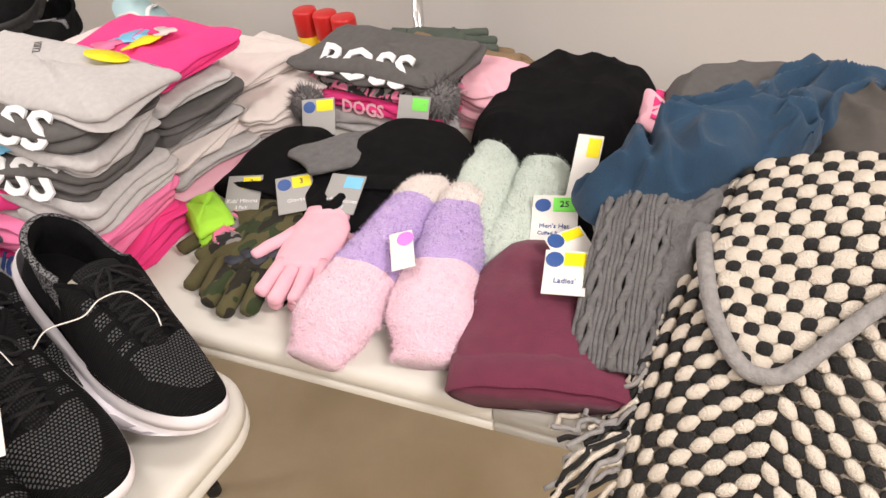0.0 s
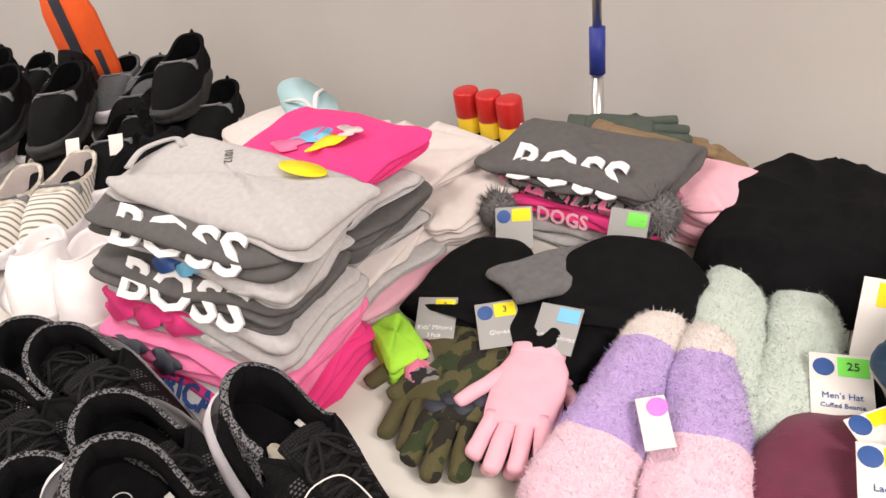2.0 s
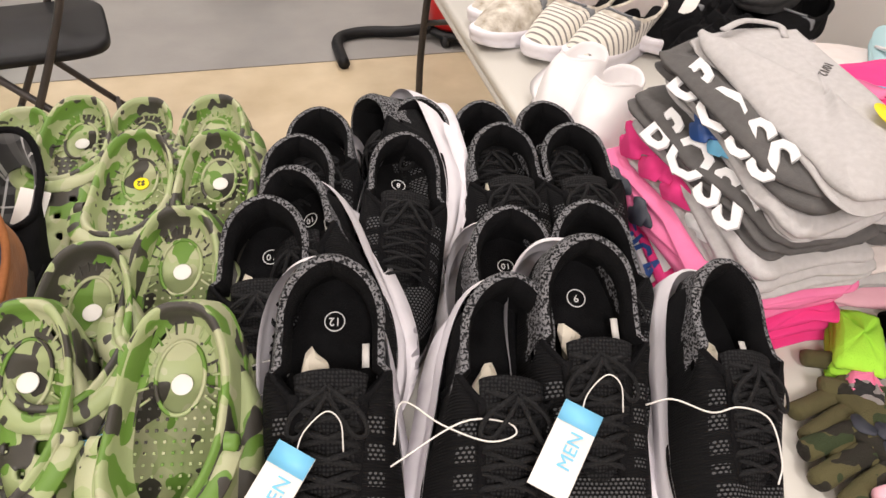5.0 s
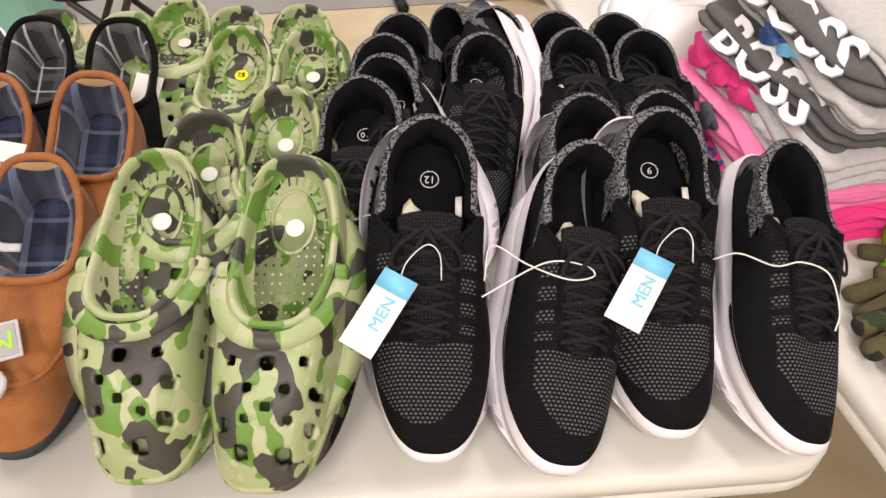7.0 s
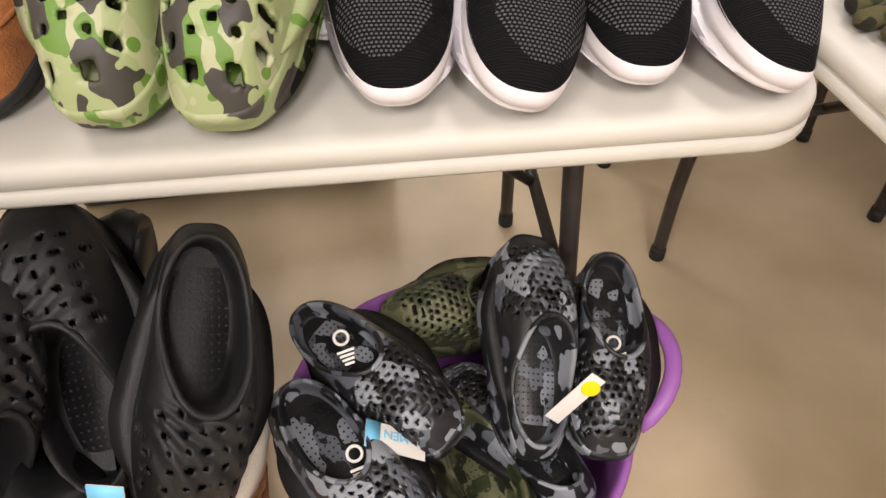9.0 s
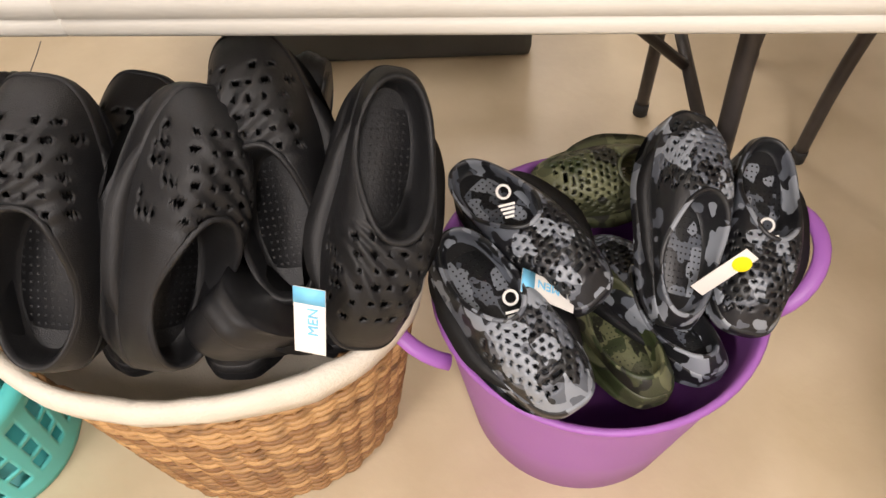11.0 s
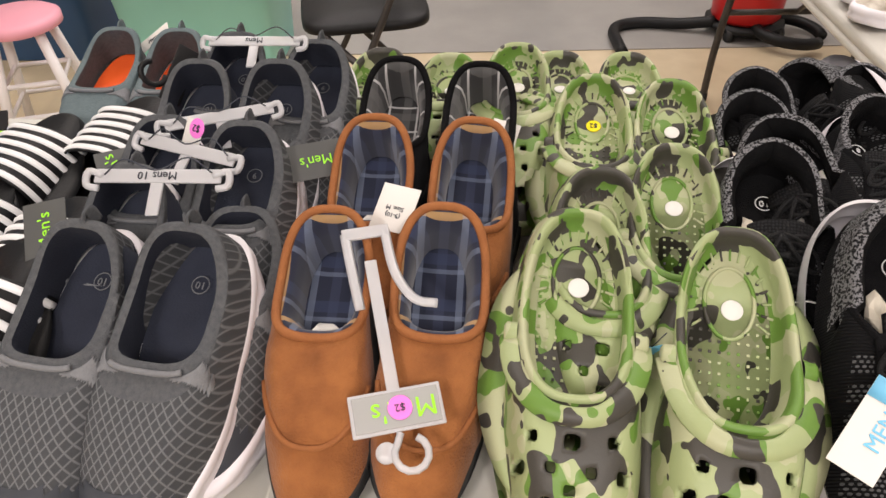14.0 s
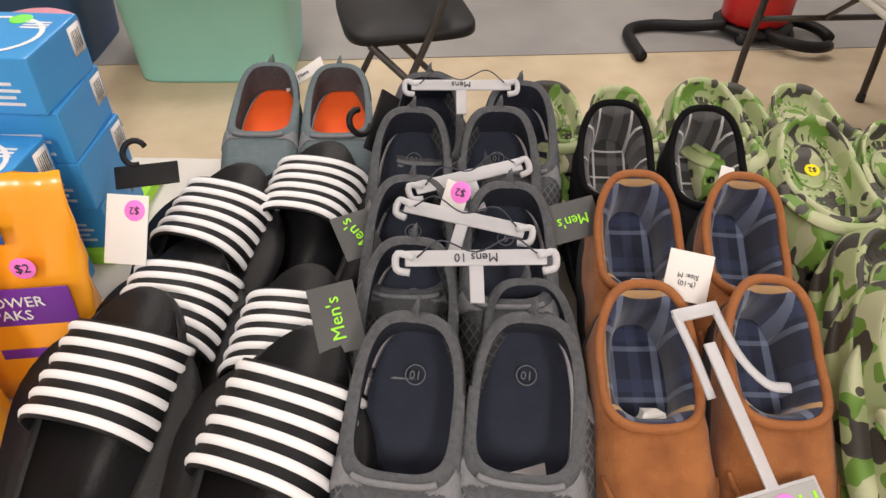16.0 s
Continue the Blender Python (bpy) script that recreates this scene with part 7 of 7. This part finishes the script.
for x, y, r in ((0.055, 0.80, 40), (0.105, 0.71, 40)):
    card_tag(pose(x + 0.3, y + 0.45, 0.84, 45, 0, -50), 0.03, 0.045, CARD, "white paper tag among black shoes")


def flip_flop(m):
    t = thing("flip_flop", "pale blue foam flip-flop", "sandal", m)
    part("sole", loft([outline(0.26, 0.1, 40, z, 0.8, 0.86, 0.84, g) for g, z in ((-0.003, 0), (0, 0.003), (0, 0.015), (-0.003, 0.018))], True, True), mat("pale_blue_foam", (0.5, 0.74, 0.78), 0.6, color2=(0.47, 0.7, 0.75), scale=12), t)
    for s in (-1, 1):
        part("strap", tube(smooth_line([(0, 0.06, 0.018), (s * 0.015, 0.08, 0.04), (s * 0.042, 0.14, 0.02)], 5), 0.006, 8, flat=0.6), WHITE_SOFT, t)
    return t


flip_flop(pose(0.66, 0.80, 0.805, 4, 0, -30))
folded("folded_shirt", pose(0.64, 0.90, 0.742, 0, 0, 70), 0.3, 0.22, 0.06, OFFWHITE, "folded white garment behind the shirts", "shirt", "", 2, 20.0)

# ---------------------------------------------------------------- behind the side table
sh = thing("low_shelf", "plain low shelf between the table and the wall", "shelf", pose(1.09, 0.45, 0, 0, 0, 6.8))
part("top", box(0.2, 1.5, 0.03, 0.004, at=(0, 0, 0.47)), TABLE, sh)
for q in (-0.7, 0.7):
    part("leg", box(0.18, 0.03, 0.47, 0.003, at=(0, q, 0)), TABLE, sh)


def spray_can(m):
    t = thing("spray_can", "aerosol can with a red cap and yellow label", "can", m, "spray cans")
    c = lambda prof: loft([[Vector((r * math.cos(a), r * math.sin(a), z)) for a in (2 * math.pi * k / 32 for k in range(32))] for r, z in prof], True, True)
    part("body", c(((0.029, 0.0), (0.031, 0.003), (0.031, 0.13), (0.028, 0.145))), BLACK_PLASTIC, t)
    part("label", c(((0.0312, 0.095), (0.0316, 0.096), (0.0316, 0.137), (0.0312, 0.138))), YELLOW, t, "yellow printed band")
    part("cap", c(((0.031, 0.138), (0.0325, 0.14), (0.032, 0.198), (0.030, 0.204), (0.024, 0.206))), RED, t, "glossy red plastic cap")
    return t


s0 = spray_can(pose(1.10, 0.765, 0.50))
copy_thing(s0, pose(1.095, 0.695, 0.50))
copy_thing(s0, pose(1.085, 0.63, 0.50))
whole("paper_label", box(0.003, 0.05, 0.06, 0.0005), CARD, "white paper label card behind a table", "label", pose(1.06, 0.56, 0.60, 0, 0, 6))


pl = thing("metal_pole", "silver telescopic pole with a blue grip leaning on the wall", "pole", aim((1.02, 0.375, 0.5), (1.24, 0.42, 2.2), (1, 0, 0)))
part("lower_tube", tube([(0, 0, 0), (0, 0.305, 0)], 0.0125, 16), STEEL, pl, "brushed steel tube")
part("grip", tube([(0, 0.305, 0), (0, 0.40, 0)], 0.0165, 16), mat("blue_grip", (0.02, 0.04, 0.3), 0.5, color2=(0.015, 0.03, 0.24), scale=60), pl, "blue plastic grip")
part("upper_tube", tube([(0, 0.40, 0), (0, 1.7, 0)], 0.0095, 16), STEEL, pl)
glove(pose(1.03, 0.13, 0.665, 10, 15, 10), TAN_GLOVE, "tan leather work glove", 1.1, 1, None, 6)
glove(pose(1.05, 0.19, 0.685, 6, -10, 20), GREEN_GLOVE, "grey-green canvas work glove", 1.1, -1, None, 7)
heap("work_glove", pose(1.06, 0.19, 0.50, 0, 0, 90), 0.26, 0.14, 0.165, TAN_GLOVE, "bundle of tan and green work gloves", "gloves", 7.0, 0.035, 14)
heap("work_glove", pose(1.05, 0.28, 0.50, 0, 0, 70), 0.2, 0.12, 0.19, GREEN_GLOVE, "bundle of grey-green work gloves", "gloves", 8.0, 0.035, 14)
heap("clear_packet", pose(1.02, 0.08, 0.50, 0, 0, 80), 0.16, 0.12, 0.07, CHARCOAL, "dark goods in a clear plastic packet", "packet", 3.0, 0.02, 14)
orb = thing("orange_figure", "orange board figure with black markings by the wall", "toy", pose(0.69, 1.72, 0.742, 0, 0, -70))
part("board", loft([[Vector((w * math.copysign(1, sx), yy, z)) for sx, yy in ((-1, -0.01), (1, -0.01), (1, 0.01), (-1, 0.01))] for w, z in ((0.07, 0.0), (0.085, 0.1), (0.08, 0.25), (0.05, 0.34), (0.01, 0.37))], True, True), ORANGE, orb)
part("marking", box(0.035, 0.004, 0.2, 0.001, at=(-0.02, -0.012, 0.09)), INK, orb, "black marking")
part("marking", box(0.02, 0.004, 0.1, 0.001, at=(0.05, -0.012, 0.05)), INK, orb, "black marking")

# ---------------------------------------------------------------- the floor behind


def tote(m, w, d, h, material, label):
    t = thing("storage_tote", label, "tote", m)
    k = 0.88
    part("body", loft([rrect(w * k, d * k, 8, 64, 0.0), rrect(w * k + 0.01, d * k + 0.01, 8, 64, 0.012), rrect(w * 0.97, d * 0.97, 8, 64, h * 0.9), rrect(w, d, 8, 64, h * 0.905), rrect(w, d, 8, 64, h)], True, True), material, t)
    part("lid", loft([rrect(w + 0.02, d + 0.02, 8, 64, h + 0.001), rrect(w + 0.025, d + 0.025, 8, 64, h + 0.012), rrect(w, d, 8, 64, h + 0.025)], True, True), material, t)
    return t


tote(pose(-2.02, 2.62, 0, 0, 0, 2), 0.68, 0.46, 0.42, MINT_PLASTIC, "mint green plastic storage tote on the floor")
tote(pose(-2.86, 2.72, 0, 0, 0, 2), 0.66, 0.46, 0.44, BLUE_PLASTIC, "dark blue plastic storage tote on the floor")


def folding_chair(m):
    t = thing("folding_chair", "black metal folding chair with a padded seat", "chair", m)
    part("seat", loft([rrect(0.40, 0.39, 5, 48, 0.435), rrect(0.42, 0.41, 5, 48, 0.44), rrect(0.42, 0.41, 5, 48, 0.46), rrect(0.40, 0.39, 5, 48, 0.47), rrect(0.1, 0.1, 5, 48, 0.472)], True, True), BLACK_PLASTIC, t)
    for s in (-1, 1):
        part("front_leg", tube(smooth_line([(s * 0.21, 0.18, 0.85), (s * 0.21, 0.10, 0.6), (s * 0.215, -0.04, 0.3), (s * 0.22, -0.20, 0.01)], 5), 0.0115, 10), DARK_METAL, t)
        part("back_leg", tube([(s * 0.195, -0.14, 0.44), (s * 0.2, 0.24, 0.01)], 0.0115, 10), DARK_METAL, t)
    part("crossbar", tube([(-0.215, -0.14, 0.12), (0.215, -0.14, 0.12)], 0.009, 8), DARK_METAL, t)
    part("crossbar", tube([(-0.2, 0.17, 0.1), (0.2, 0.17, 0.1)], 0.009, 8), DARK_METAL, t)
    rows = [[Vector((0.2 * (k / 6 - 1), 0.16 + 0.045 * z + 0.03 * (1 - (k / 6 - 1) ** 2), 0.62 + 0.2 * z)) for k in range(13)] for z in (0, 0.3, 0.7, 1)]
    b = part("backrest", loft(rows, closed=False), BLACK_PLASTIC, t)
    md = b.modifiers.new("thick", "SOLIDIFY")
    md.thickness = 0.018
    return t


folding_chair(pose(-1.22, 2.05, 0, 0, 0, -75))
st = thing("step_stool", "pink-topped stool with white legs", "stool", pose(-2.36, 1.9, 0, 0, 0, 20))
part("seat", loft([oval(0, 0, r, r, z, 40, 1) for r, z in ((0.13, 0.42), (0.14, 0.425), (0.14, 0.45), (0.12, 0.462))], True, True), PINK_PLASTIC, st)
for i in range(4):
    a = math.pi / 4 + math.pi / 2 * i
    part("leg", tube([(0.1 * math.cos(a), 0.1 * math.sin(a), 0.425), (0.19 * math.cos(a), 0.19 * math.sin(a), 0.0)], 0.017, 8), WHITE_SOFT, st)
for z, r in ((0.14, 0.155), (0.25, 0.13)):
    part("rung", tube([(r * math.cos(math.pi / 4 + math.pi / 2 * i), r * math.sin(math.pi / 4 + math.pi / 2 * i), z) for i in range(4)], 0.01, 8, closed=True), WHITE_SOFT, st)

vc = thing("vacuum_cleaner", "red and black canister vacuum cleaner with a black hose", "vacuum", pose(0.28, 2.98, 0, 0, 0, 10))
part("body", loft([oval(0, 0, r, r * 0.9, z, 40, 1) for r, z in ((0.13, 0.06), (0.15, 0.08), (0.155, 0.24), (0.14, 0.27))], True, True), RED, vc, "dark red plastic drum")
part("motor_head", loft([oval(0, 0, r, r * 0.9, z, 40, 1) for r, z in ((0.145, 0.271), (0.15, 0.3), (0.13, 0.38), (0.06, 0.42))], True, True), BLACK_PLASTIC, vc)
part("base", loft([oval(0, 0, r, r, z, 40, 1) for r, z in ((0.16, 0.035), (0.17, 0.045), (0.165, 0.06))], True, True), BLACK_PLASTIC, vc)
for i in range(4):
    a = math.pi / 4 + math.pi / 2 * i
    part("caster", tube([(0.16 * math.cos(a) - 0.01, 0.16 * math.sin(a), 0.028), (0.16 * math.cos(a) + 0.012, 0.16 * math.sin(a), 0.028)], 0.027, 14), RUBBER, vc)
hose = smooth_line([(0.14, 2.93, 0.06), (0.0, 2.96, 0.035), (-0.15, 2.98, 0.03), (-0.26, 2.95, 0.027), (-0.295, 2.88, 0.027), (-0.29, 2.78, 0.027), (-0.275, 2.66, 0.026)], 8)
whole("vacuum_hose", tube(hose, 0.025, 14), BLACK_PLASTIC, "black corrugated vacuum hose on the floor", "hose")
whole("vacuum_hose", tube([(0.44 + 0.14 * math.cos(a), 2.86 + 0.14 * math.sin(a), 0.03 + 0.03 * math.sin(a / 2)) for a in (2 * math.pi * k / 30 for k in range(27))], 0.024, 12), BLACK_PLASTIC, "black vacuum hose coiled on the floor", "hose")

bn = thing("waste_bin", "dark grey tall plastic bin with a pale blue label", "bin", pose(-0.72, 3.96, 0, 0, 0, 6))
part("body", loft([rrect(0.46, 0.42, 7, 56, 0.0), rrect(0.48, 0.44, 7, 56, 0.02), rrect(0.54, 0.5, 7, 56, 0.72), rrect(0.56, 0.52, 7, 56, 0.74)], True, True), DARK_CARD, bn)
part("lid", loft([rrect(0.57, 0.53, 7, 56, 0.741), rrect(0.57, 0.53, 7, 56, 0.77), rrect(0.5, 0.46, 7, 56, 0.79)], True, True), BLACK_PLASTIC, bn)
part("label", box(0.22, 0.004, 0.11, 0.001, at=(0.06, -0.255, 0.36)), SKY_BLUE, bn, "pale blue sticker")
